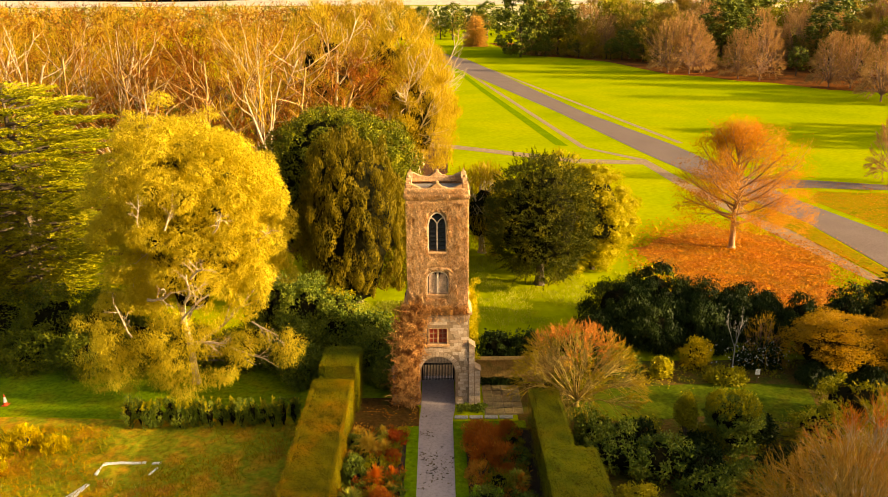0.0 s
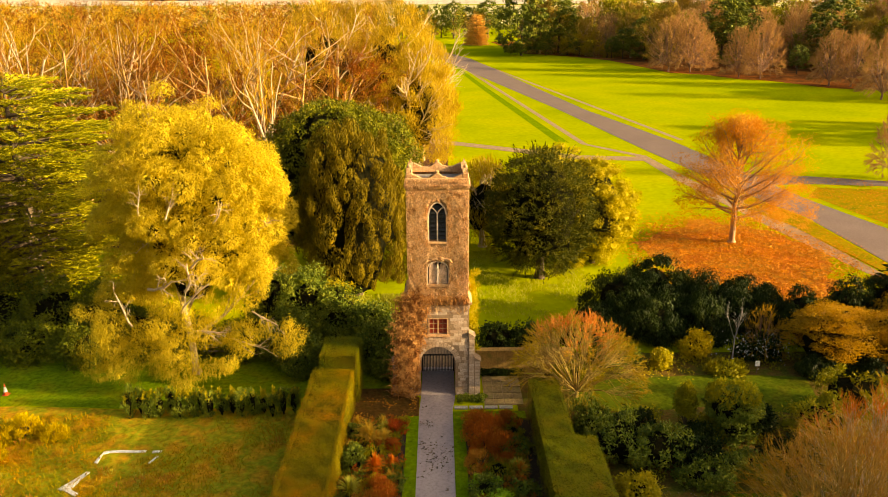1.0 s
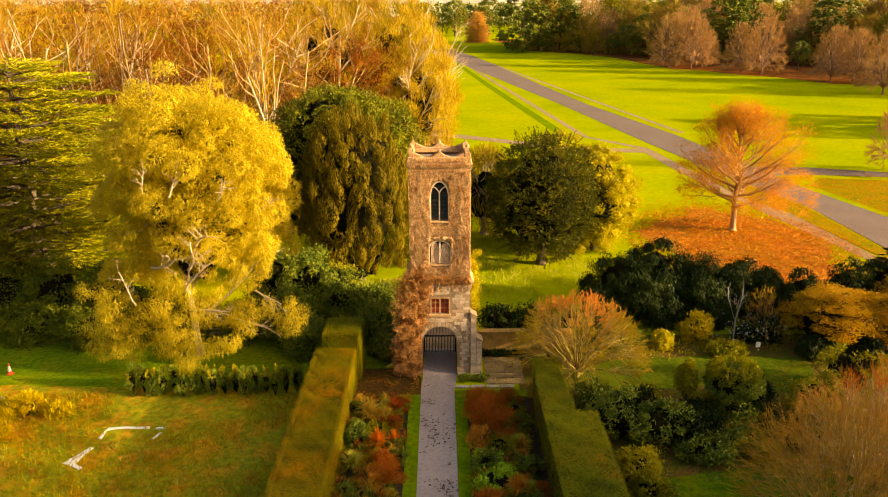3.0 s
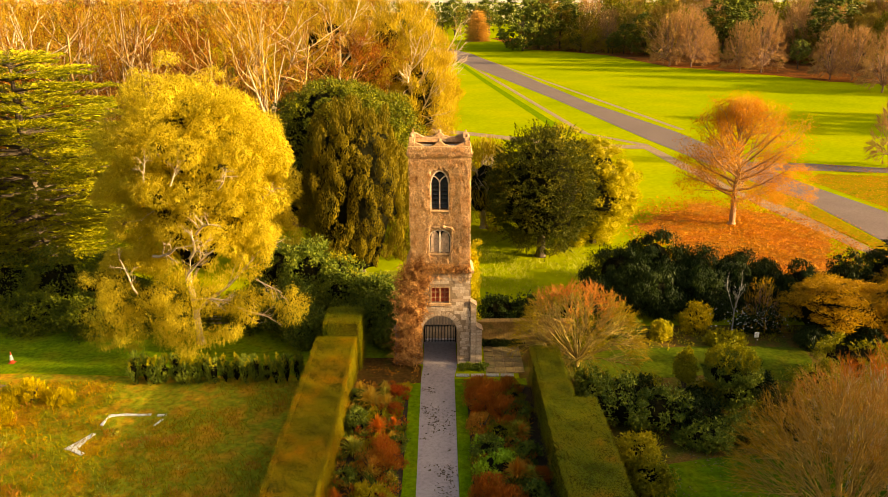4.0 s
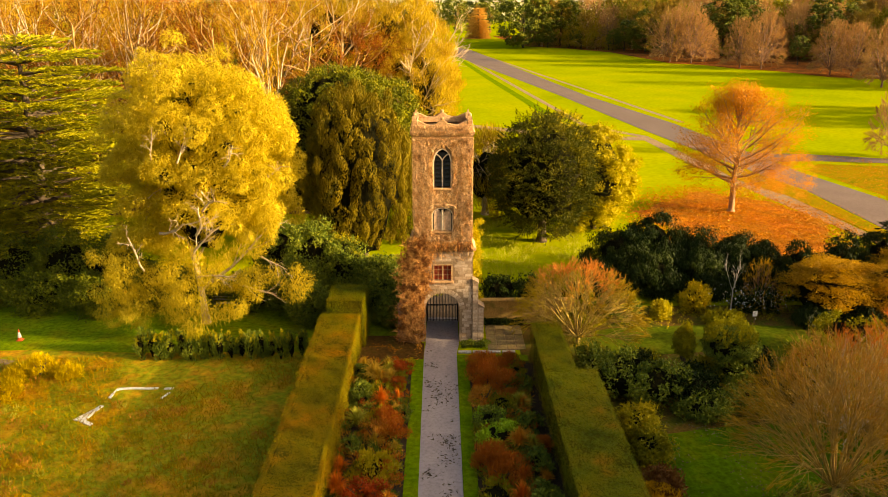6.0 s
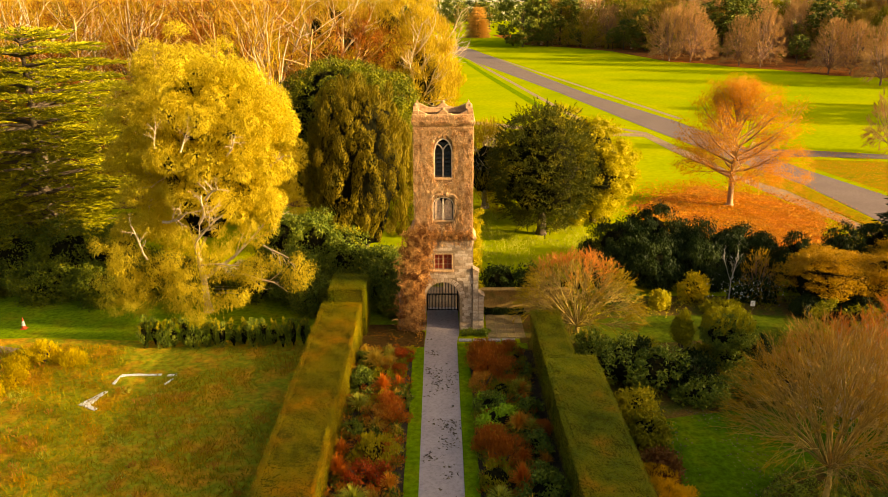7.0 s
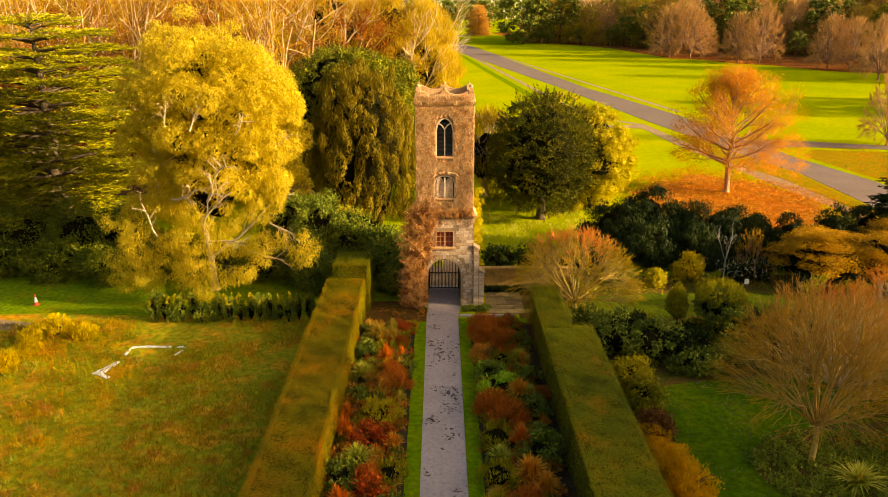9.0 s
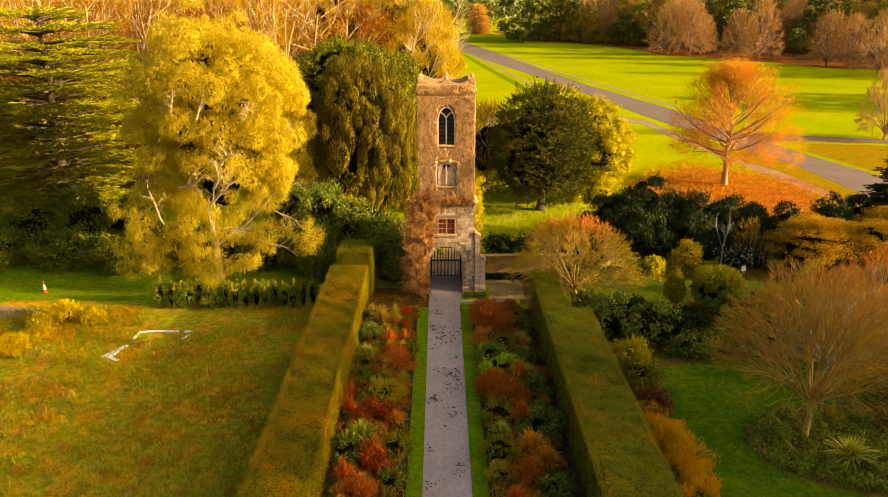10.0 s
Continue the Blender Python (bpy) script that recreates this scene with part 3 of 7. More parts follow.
slab("leaf_fall", [(30.2 + (8.6 + 1.1 * math.sin(3 * a) + 0.7 * math.sin(7 * a + 1) + 0.4 * math.sin(17 * a) + 0.3 * math.sin(31 * a)) * math.cos(a),
                    27.2 + (12.2 + 1.2 * math.sin(4 * a + 2) + 0.8 * math.sin(9 * a) + 0.5 * math.sin(19 * a) + 0.3 * math.sin(37 * a)) * math.sin(a)) for a in [i * math.pi / 60 for i in range(120)]],
     -0.05, 0.012, M["litter_ground"], "orange leaf litter on grass under the maple", "leaf litter")

# the walled garden's floor
slab("meadow", [(-60, -60), (-8.6, -60), (-8.6, -1.5), (-20, -1.5), (-27, -1.0), (-60, -3)], -0.05, 0.014, M["meadow"], "rough tawny meadow grass with green patches", "meadow")
slab("shade_toned_grass", [(-70, -2.9), (-27, -0.9), (-20, -1.4), (-8.65, -1.4), (-8.65, -0.5), (-5.4, -0.5), (-2.3, 0.4), (-2.3, 7.5), (-20, 10), (-70, 14)], -0.05, 0.01, M["shadegrass"], "rough grass toned darker for the large trees' shade", "grass")
slab("garden_soil", [(5.0, -60), (34, -60), (34, 6), (8.6, 6), (7.2, 2.8), (5.0, 2.8)], -0.05, 0.014, M["gardenfloor"], "dark leafy ground of the shrub garden", "soil")
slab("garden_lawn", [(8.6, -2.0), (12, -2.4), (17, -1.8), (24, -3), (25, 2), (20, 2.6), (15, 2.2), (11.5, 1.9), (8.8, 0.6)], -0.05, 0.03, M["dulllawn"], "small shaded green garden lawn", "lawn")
slab("garden_lawn", [(10.4, -40), (20, -40), (22, -25), (18, -23.6), (15.8, -22.6), (14.5, -21.3), (13.9, -19.7), (14.3, -18), (15.6, -16.7), (17.6, -16), (20, -15.6), (22.5, -15.4), (22.5, -10.4), (15.5, -10.8), (11.2, -11.7), (9.9, -15)], -0.05, 0.03, M["darklawn"], "green lawn toned darker as shade round the bare tree", "lawn")
for x0, x1 in ((-5.7, -1.95), (1.58, 5.6)):
    slab("border_soil", [(x0, -60), (x1, -60), (x1, -3.2), (x0, -3.2)], -0.05, 0.02, M["soil"], "dark soil of the flower border", "soil")
slab("garden_path", [(-1.24, -60), (0.86, -60), (0.86, -1.9), (1.05, -0.4), (1.05, 4.0), (-1.15, 4.0), (-1.15, -0.4), (-1.24, -1.9)], -0.05, 0.03, M["path"], "worn grey asphalt path leading to the archway", "path")
for x0, x1 in ((-1.95, -1.25), (0.87, 1.58)):
    slab("grass_edge", [(x0, -60), (x1, -60), (x1, -2.7), (x0, -2.7)], -0.05, 0.06, M["lawn"], "mown grass strip edging the path", "lawn")
slab("leafy_soil", [(-5.6, -3.19), (-1.96, -3.19), (-1.26, -2.7), (-1.25, -0.4), (-2.2, 0.9), (-5.5, 0.9)], -0.05, 0.04, M["leafsoil"], "brown leaf-strewn soil before the tower", "soil")
slab("grass_edge", [(0.87, -3.0), (5.4, -3.0), (5.4, -2.15), (0.87, -2.15)], -0.05, 0.045, M["lawn"], "mown grass strip before the paving", "lawn")
slab("back_path", [(-1.2, 4.01), (1.1, 4.01), (1.2, 16), (-1.4, 16)], -0.05, 0.02, M["gravel"], "brown path leading on behind the gate", "path")
slab("gravel_patch", [(-60, -2.5), (-30, -1.9), (-27.2, -2.6), (-27.8, -3.6), (-33, -4.6), (-60, -5)], -0.05, 0.03, M["gravel"], "patch of brown gravel in the meadow", "gravel")


def scatter(name, mat, n, region, length, width, label, category, seed, lean=0.6, flat=False, keep=None):
    """Loose blades or leaves over a stretch of ground, as one mesh."""
    rng = np.random.default_rng(seed)
    x0, x1, y0, y1 = region
    p = np.stack([rng.uniform(x0, x1, n), rng.uniform(y0, y1, n), np.full(n, 0.03)], 1)
    if keep is not None:
        p = p[keep(p[:, 0], p[:, 1], rng)]
    d = rng.normal(size=p.shape) * lean
    d[:, 2] = 0.08 * rng.normal(size=len(p)) if flat else 1.0
    g = Geo()
    if flat:
        p[:, 2] += rng.uniform(0, 0.05, len(p))
    g.cards(p, d, length, width, rng)
    return tagged(g.put(name, mat), label, category, "", "stuff")


def patches(x, y, rng, scale, cut):
    v = np.array([noise.noise((a * scale, b * scale, 3.7)) for a, b in zip(x, y)])
    return v + rng.normal(0, 0.12, len(x)) > cut


scatter("meadow_grass", M["tuft"], 60000, (-42, -8.7, -34, -2.2), 0.24, 0.05, "tawny and green blades of meadow grass", "grass", 11, keep=lambda x, y, r: patches(x, y, r, 0.25, -0.25))
def tussocks():
    """Uneven tufts that break up the meadow."""
    rng = np.random.default_rng(19)
    c = np.stack([rng.uniform(-40, -9.2, 900), rng.uniform(-34, -3.4, 900), rng.uniform(0.02, 0.12, 900)], 1)
    c = c[patches(c[:, 0], c[:, 1], rng, 0.22, -0.02)]
    for m, pick in (("tuft", slice(0, None, 2)), ("brown", slice(1, None, 4)), ("blade", slice(3, None, 4))):
        g = Geo()
        clumps(g, c[pick], rng.uniform(0.2, 0.5, len(c[pick])), 40, 0.22, 0.04, "up", rng, 0.5)
        tagged(g.put("meadow_tussocks", M[m]), "tufts of rough grass in the meadow", "grass", "", "stuff")


tussocks()
scatter("fallen_leaves", M["litter"], 46000, (17, 42, 11, 46), 0.17, 0.13, "orange maple leaves lying on the grass", "leaves", 12, flat=True, lean=1.0,
        keep=lambda x, y, r: ((x - 30) / 9.8) ** 2 + ((y - 27.5) / 13.6) ** 2 + r.normal(0, 0.4, len(x)) < 1)
scatter("verge_leaves", M["litter"], 9000, (36.5, 60, -5, 62), 0.16, 0.12, "yellow and orange leaves on the verges", "leaves", 13, flat=True, lean=1.0,
        keep=lambda x, y, r: (np.abs(x - 41.5 - 0.12 * np.maximum(25 - y, 0) * 0) < 2.4) | (x > 49.5))
scatter("path_leaves", M["deadleaf"], 2300, (-1.15, 0.8, -36, -1.5), 0.15, 0.1, "dark dead leaves strewn on the path", "leaves", 14, flat=True, lean=1.0, keep=lambda x, y, r: patches(x, y, r, 0.8, 0.25))
scatter("tower_leaves", M["litter"], 700, (-5.4, -1.4, -3.1, 0.6), 0.12, 0.09, "orange-brown leaves fallen before the tower", "leaves", 18, flat=True, lean=1.0, keep=lambda x, y, r: patches(x, y, r, 0.7, 0.1))
scatter("lawn_leaves", M["deadleaf"], 2600, (9.9, 22.4, -27, -10.4), 0.11, 0.08, "dark dead leaves strewn on the lawn", "leaves", 17, flat=True, lean=1.0, keep=lambda x, y, r: patches(x, y, r, 0.6, 0.0))
scatter("lawn_tufts", M["blade"], 22000, (2.0, 20, 8, 30), 0.22, 0.05, "coarse grass lit by low sun behind the tower", "grass", 15, keep=lambda x, y, r: patches(x, y, r, 0.4, -0.05))
scatter("lawn_tufts", M["blade"], 16000, (-9.5, 0, 8.0, 18), 0.22, 0.05, "coarse grass lit by low sun behind the tower", "grass", 16, keep=lambda x, y, r: patches(x, y, r, 0.4, -0.05))

# ---- the gate tower ----
TX0, TX1 = -1.84, 1.83      # upper shaft
LX0, LX1 = -2.22, 1.93     # lower stage
TD = 3.7                   # depth
STRING, TOP = 6.45, 13.95


def arch_curve(x0, x1, spring, crown, pointed, n=12):
    """From the left springing over the crown to the right one."""
    xc, hw, h = (x0 + x1) / 2, (x1 - x0) / 2, crown - spring
    out = []
    for i in range(n + 1):
        u = -1 + 2 * i / n
        if pointed:
            zz = spring + h * (1 - abs(u) ** 1.9) ** 0.62
        else:
            zz = spring + h * math.sqrt(max(0.0, 1 - u * u))
        out.append((xc + hw * u, zz))
    return out


def wall_band(g, x0, x1, z0, z1, y0, y1, opening=None):
    """One band of a wall facing -y; opening: (x0, x1, sill, spring, crown, pointed)."""
    def both(poly):
        n = len(poly)
        for y in (y0, y1):
            ids = list(range(n)) if y == y0 else list(range(n))[::-1]
            g.add([(x, y, z) for x, z in poly], [ids] if n == 4 else None, [ids] if n == 3 else None)
    if opening is None:
        both([(x0, z0), (x1, z0), (x1, z1), (x0, z1)])
        return
    a0, a1, sill, spring, crown, pointed = opening
    if sill > z0:
        both([(x0, z0), (x1, z0), (x1, sill), (x0, sill)])
        g.add([(a0, y0, sill), (a1, y0, sill), (a1, y1, sill), (a0, y1, sill)], [(0, 1, 2, 3)])
    both([(x0, sill), (a0, sill), (a0, z1), (x0, z1)])
    both([(a1, sill), (x1, sill), (x1, z1), (a1, z1)])
    if crown <= spring:
        c = [(a0, spring), (a1, spring)]
    else:
        c = arch_curve(a0, a1, spring, crown, pointed)
    for p, q in zip(c, c[1:]):
        both([p, q, (q[0], z1), (p[0], z1)])
    edge = [(a0, sill), *c, (a1, sill)]
    for p, q in zip(edge, edge[1:]):
        g.add([(p[0], y0, p[1]), (p[0], y1, p[1]), (q[0], y1, q[1]), (q[0], y0, q[1])], [(0, 1, 2, 3)])


ARCH = (-1.17, 1.08, 0.0, 2.35, 3.46, False)
REDWIN = (-0.56, 0.54, 4.37, 5.41, 5.41, False)
BLIND = (-0.62, 0.60, 7.72, 8.8, 9.18, False)
BELFRY = (-0.52, 0.50, 10.52, 12.2, 12.94, True)

tower = thing("gate_tower", (0, 0, 0), "tall square stone gate tower overgrown with bare creeper", "tower")


def tower_walls():
    g = Geo()
    T = 0.55
    wall_band(g, LX0, LX1, -0.1, 4.1, 0, T, ARCH)
    wall_band(g, LX0, LX1, 4.1, 5.8, 0, T, REDWIN)
    wall_band(g, LX0, LX1, 5.8, STRING, 0, T)
    # back wall of the lower stage with the same archway
    wall_band(g, LX0, LX1, -0.1, 4.1, TD - T, TD, ARCH)
    wall_band(g, LX0, LX1, 4.1, STRING, TD - T, TD)
    g.box(LX0, LX0 + T, T, TD - T, -0.1, STRING)
    g.box(LX1 - T, LX1, T, TD - T, -0.1, STRING)
    for x in (LX0, LX1):
        for y0, y1 in ((0, T), (TD - T, TD)):
            g.add([(x, y0, -0.1), (x, y1, -0.1), (x, y1, STRING), (x, y0, STRING)], [(0, 1, 2, 3)])
    g.put("lower_wall", M["mortar"], tower)
    g = Geo()
    f = 0.12
    wall_band(g, TX0, TX1, STRING, 7.6, f, f + T)
    wall_band(g, TX0, TX1, 7.6, 9.5, f, f + T, BLIND)
    wall_band(g, TX0, TX1, 9.5, 10.4, f, f + T)
    wall_band(g, TX0, TX1, 10.4, 13.3, f, f + T, BELFRY)
    wall_band(g, TX0, TX1, 13.3, TOP, f, f + T)
    b0, b1 = f + T, TD - 0.12
    g.box(TX0, TX0 + T, b0, b1 - T, STRING, TOP)
    g.box(TX1 - T, TX1, b0, b1 - T, STRING, TOP)
    g.box(TX0, TX1, b1 - T, b1, STRING, TOP)
    for x in (TX0, TX1):
        g.add([(x, f, STRING), (x, b0, STRING), (x, b0, TOP), (x, f, TOP)], [(0, 1, 2, 3)])
    g.put("upper_wall", M["stone"], tower)
    g = Geo()
    g.box(LX0 + T, LX1 - T, T, TD - T, 3.75, 3.95)
    g.put("passage_ceiling", M["mortar"], tower)
    g = Geo()
    g.box(TX0 + T, TX1 - T, f + T + 0.4, b1 - T, 7.0, 13.6)
    g.put("inner_core", M["dark"], tower)


tower_walls()


def moulding(name, x0, x1, y0, y1, profile, mat, label):
    """A band running round the tower; profile: (height, how far it stands out) from below."""
    g = Geo()
    rings = [[(x0 - o, y0 - o, z), (x1 + o, y0 - o, z), (x1 + o, y1 + o, z), (x0 - o, y1 + o, z)] for z, o in profile]
    for a, b in zip(rings, rings[1:]):
        for i in range(4):
            j = (i + 1) % 4
            g.add([a[i], a[j], b[j], b[i]], [(0, 1, 2, 3)])
    return g.put(name, mat, tower, label)


moulding("string_course", TX0, TX1, 0.12, TD - 0.12, [(6.42, 0.28), (6.52, 0.30), (6.58, 0.30), (6.95, 0.004)], M["stone_trim"], "weathered sloping stone ledge")
moulding("cornice", TX0, TX1, 0.12, TD - 0.12, [(13.50, 0.004), (13.56, 0.05), (13.66, 0.05), (13.74, 0.02), (13.84, 0.07), (13.92, 0.14), (14.05, 0.17), (14.11, 0.12), (14.15, 0.09)], M["stone_trim"], "moulded stone cornice")


def parapet():
    x0, x1, y0, y1 = TX0 - 0.08, TX1 + 0.08, 0.04, TD - 0.04
    t = 0.34
    for a in ((x0, x1, y0, y0 + t), (x0, x1, y1 - t, y1), (x0, x0 + t, y0 + t, y1 - t), (x1 - t, x1, y0 + t, y1 - t)):
        g = Geo()
        g.block(*a, 14.15, 14.5, 0.03)
        g.put("parapet_wall", M["stone_trim"], tower)
    g = Geo()
    g.box(x0 + t, x1 - t, y0 + t, y1 - t, 13.96, 14.04)
    g.put("flat_roof", M["lead"], tower, "grey lead flat roof behind the parapet")
    # stepped and gabled merlons at the corners and the middle of each side
    for cx, cy in ((x0 + 0.22, y0 + 0.22), (x1 - 0.22, y0 + 0.22), (x0 + 0.22, y1 - 0.22), (x1 - 0.22, y1 - 0.22)):
        g = Geo()
        sx, sy = (1 if cx < 0 else -1), (1 if cy < 1.5 else -1)
        g.block(cx - 0.17, cx + 0.17, cy - 0.17, cy + 0.17, 14.5, 14.76, 0.03)
        for dx, dy in ((0.5, 0), (0, 0.42)):
            ax, ay = cx + sx * dx, cy + sy * dy
            # sloped shoulder running down from the corner
            w = 0.17
            if dx:
                v = [(cx + sx * 0.2, cy - w, 14.5), (cx + sx * 0.72, cy - w, 14.5), (cx + sx * 0.2, cy - w, 14.74), (cx + sx * 0.2, cy + w, 14.5), (cx + sx * 0.72, cy + w, 14.5), (cx + sx * 0.2, cy + w, 14.74)]
            else:
                v = [(cx - w, cy + sy * 0.2, 14.5), (cx - w, cy + sy * 0.72, 14.5), (cx - w, cy + sy * 0.2, 14.74), (cx + w, cy + sy * 0.2, 14.5), (cx + w, cy + sy * 0.72, 14.5), (cx + w, cy + sy * 0.2, 14.74)]
            g.add(v, [(1, 2, 5, 4), (0, 3, 4, 1)], [(0, 1, 2), (3, 5, 4)])
        bm = bmesh.new()
        bmesh.ops.create_cone(bm, cap_ends=True, segments=4, radius1=0.13, radius2=0.02, depth=0.26, matrix=Matrix.Translation((cx, cy, 14.88)) @ Matrix.Rotation(radians(45), 4, "Z"))
        g.from_bm(bm)
        g.put("pinnacle", M["stone_trim"], tower, "pointed stone corner pinnacle")
    mx, my = (x0 + x1) / 2, (y0 + y1) / 2
    for cx, cy, along in ((mx, y0 + 0.17, 0), (mx, y1 - 0.17, 0), (x0 + 0.17, my, 1), (x1 - 0.17, my, 1)):
        g = Geo()
        prof = [(-0.6, 14.5), (-0.5, 14.55), (-0.32, 14.57), (-0.26, 14.64), (-0.18, 14.7), (-0.09, 14.76), (0.0, 14.79), (0.09, 14.76), (0.18, 14.7), (0.26, 14.64), (0.32, 14.57), (0.5, 14.55), (0.6, 14.5)]
        n = len(prof)
        vs = []
        for o in (-0.15, 0.15):
            for u, z in prof:
                vs.append((cx + u, cy + o, z) if not along else (cx + o, cy + u, z))
        g.add(vs, [(i, i + 1, n + i + 1, n + i) for i in range(n - 1)], [(0, i, i + 1) for i in range(1, n - 1)] + [(n, n + i + 1, n + i) for i in range(1, n - 1)])
        bm = bmesh.new()
        bmesh.ops.create_icosphere(bm, subdivisions=2, radius=0.13, matrix=Matrix.Translation((cx, cy, 14.84)))
        g.from_bm(bm)
        g.put("merlon", M["stone_trim"], tower, "shaped stone merlon with a rounded top")


parapet()


def surround(name, opening, y, width, proud, mat, label, parent=tower):
    """A dressed frame round an opening, from its sill over the arch."""
    a0, a1, sill, spring, crown, pointed = opening
    c = arch_curve(a0, a1, spring, crown, pointed) if crown > spring else [(a0, spring), (a1, spring)]
    mid = ((a0 + a1) / 2, (sill + crown) / 2)
    edge = [(a0, sill), *c, (a1, sill)]
    g = Geo()
    def outer(p):
        if abs(p[1] - sill) < 1e-6:
            return (p[0] + (width if p[0] > mid[0] else -width), p[1])
        v = Vector((p[0] - mid[0], max(p[1] - spring, 0.0) + 0.001 + (0.4 if crown <= spring else 0)))
        if p[1] <= spring + 1e-6 and crown > spring:
            v = Vector((1 if p[0] > mid[0] else -1, 0))
        v.normalize()
        return (p[0] + v.x * width, p[1] + v.y * width)
    for p, q in zip(edge, edge[1:]):
        P, Q = outer(p), outer(q)
        v = [(p[0], y - proud, p[1]), (q[0], y - proud, q[1]), (Q[0], y - proud, Q[1]), (P[0], y - proud, P[1]),
             (p[0], y + 0.1, p[1]), (q[0], y + 0.1, q[1]), (Q[0], y + 0.1, Q[1]), (P[0], y + 0.1, P[1])]
        g.add(v, [(0, 1, 2, 3), (0, 4, 5, 1), (2, 6, 7, 3)])
    return g.put(name, mat, parent, label)


def mullion_y(g, opening, y0, y1, w):
    """A central post that forks into two lights under the arch."""
    a0, a1, sill, spring, crown, pointed = opening
    xc = (a0 + a1) / 2
    g.box(xc - w, xc + w, y0, y1, sill, spring + 0.1)
    q = (a1 - a0) / 4
    for s in (-1, 1):
        pts = []
        for i in range(9):
            u = i / 8
            pts.append((xc + s * (q * 2) * u * 0.93, (y0 + y1) / 2, spring + 0.05 + (crown - spring) * 0.86 * math.sin(u * 1.35) * (1 - 0.42 * u)))
        g.tube(pts, [w] * 9, 5)


def windows():
    y = 0.12
    # belfry
    w = surround("belfry_window", BELFRY, y, 0.09, 0.025, M["pale_stone"], "two-light pointed belfry window with dark louvres")
    g = Geo()
    mullion_y(g, BELFRY, y + 0.08, y + 0.2, 0.045)
    g.put("mullion", M["pale_stone"], w, "pale stone mullion")
    for i in range(8):
        z = 10.6 + i * 0.27
        half = 0.49 if z < 12.2 else 0.49 - (z - 12.2) * 0.5
        xc = (BELFRY[0] + BELFRY[1]) / 2
        g = Geo()
        v = [(xc - half, y + 0.2, z), (xc + half, y + 0.2, z), (xc + half, y + 0.45, z + 0.2), (xc - half, y + 0.45, z + 0.2)]
        v += [(a, b, c + 0.03) for a, b, c in v]
        g.add(v, [(0, 1, 2, 3), (4, 5, 6, 7), (0, 1, 5, 4), (2, 3, 7, 6)])
        g.put("louvre", M["slate"], w)
    g = Geo()
    g.block(BELFRY[0] - 0.1, BELFRY[1] + 0.1, y - 0.1, y + 0.16, 10.38, 10.52, 0.02)
    g.put("sill", M["stone_trim"], w)
    # blind two-light window with boarded panels
    w = surround("blind_window", BLIND, y, 0.07, 0.03, M["pale_stone"], "blocked two-light window with pale panels")
    xc = (BLIND[0] + BLIND[1]) / 2
    for a0, a1 in ((BLIND[0] + 0.05, xc - 0.07), (xc + 0.07, BLIND[1] - 0.05)):
        g = Geo()
        c = arch_curve(a0, a1, 8.65, 9.04, False, 8)
        poly = [(a0, 7.74), *c, (a1, 7.74)]
        n = len(poly)
        vs = [(x, y + 0.06, z) for x, z in poly] + [(x, y + 0.3, z) for x, z in poly]
        g.add(vs, [(i, (i + 1) % n, n + (i + 1) % n, n + i) for i in range(n)], [(0, i, i + 1) for i in range(1, n - 1)])
        g.put("panel", M["pale_panel"], w, "pale weathered panel")
    g = Geo()
    g.box(BLIND[0] + 0.002, BLIND[1] - 0.002, y + 0.3, y + 0.34, 7.72, 9.17)
    g.put("backing", M["dark"], w)
    g = Geo()
    g.box(xc - 0.06, xc + 0.06, y - 0.02, y + 0.3, 7.74, 9.06)
    g.put("mullion", M["pale_stone"], w, "pale stone mullion")
    g = Geo()
    g.block(BLIND[0] - 0.15, BLIND[1] + 0.15, y - 0.1, y + 0.2, 7.58, 7.72, 0.02)
    g.put("sill", M["stone_trim"], w)
    g = Geo()
    c = arch_curve(BLIND[0] - 0.3, BLIND[1] + 0.3, 9.12, 9.46, False, 10)
    g.tube([(x, y - 0.06, z) for x, z in c], [0.10 + 0.04 * math.sin(i * 2.3) for i in range(len(c))], 6)
    g.put("hood_mould", M["stone_trim"], w, "stone hood moulding")
    # red boarded window over the arch
    w = surround("boarded_window", REDWIN, 0.0, 0.09, 0.03, M["stone_trim"], "small square window with red boarding")
    g = Geo()
    g.box(REDWIN[0], REDWIN[1], 0.22, 0.26, REDWIN[2], REDWIN[3])
    g.put("board", M["redpaint"], w, "faded red board")
    xc = (REDWIN[0] + REDWIN[1]) / 2
    g = Geo()
    g.box(xc - 0.05, xc + 0.05, 0.08, 0.2, REDWIN[2], REDWIN[3])
    g.put("mullion", M["stone_trim"], w)
    for a, b in ((REDWIN[0], xc - 0.05), (xc + 0.05, REDWIN[1])):
        g = Geo()
        m = (a + b) / 2
        g.box(m - 0.018, m + 0.018, 0.12, 0.16, REDWIN[2], REDWIN[3])
        for z in (4.7, 5.05):
            g.box(a, b, 0.125, 0.155, z - 0.018, z + 0.018)
        g.put("glazing_grid", M["stone_trim"], w)
    g = Geo()
    g.block(REDWIN[0] - 0.16, REDWIN[1] + 0.16, -0.14, 0.2, 4.2, 4.36, 0.02)
    g.put("sill", M["stone_trim"], w)


windows()


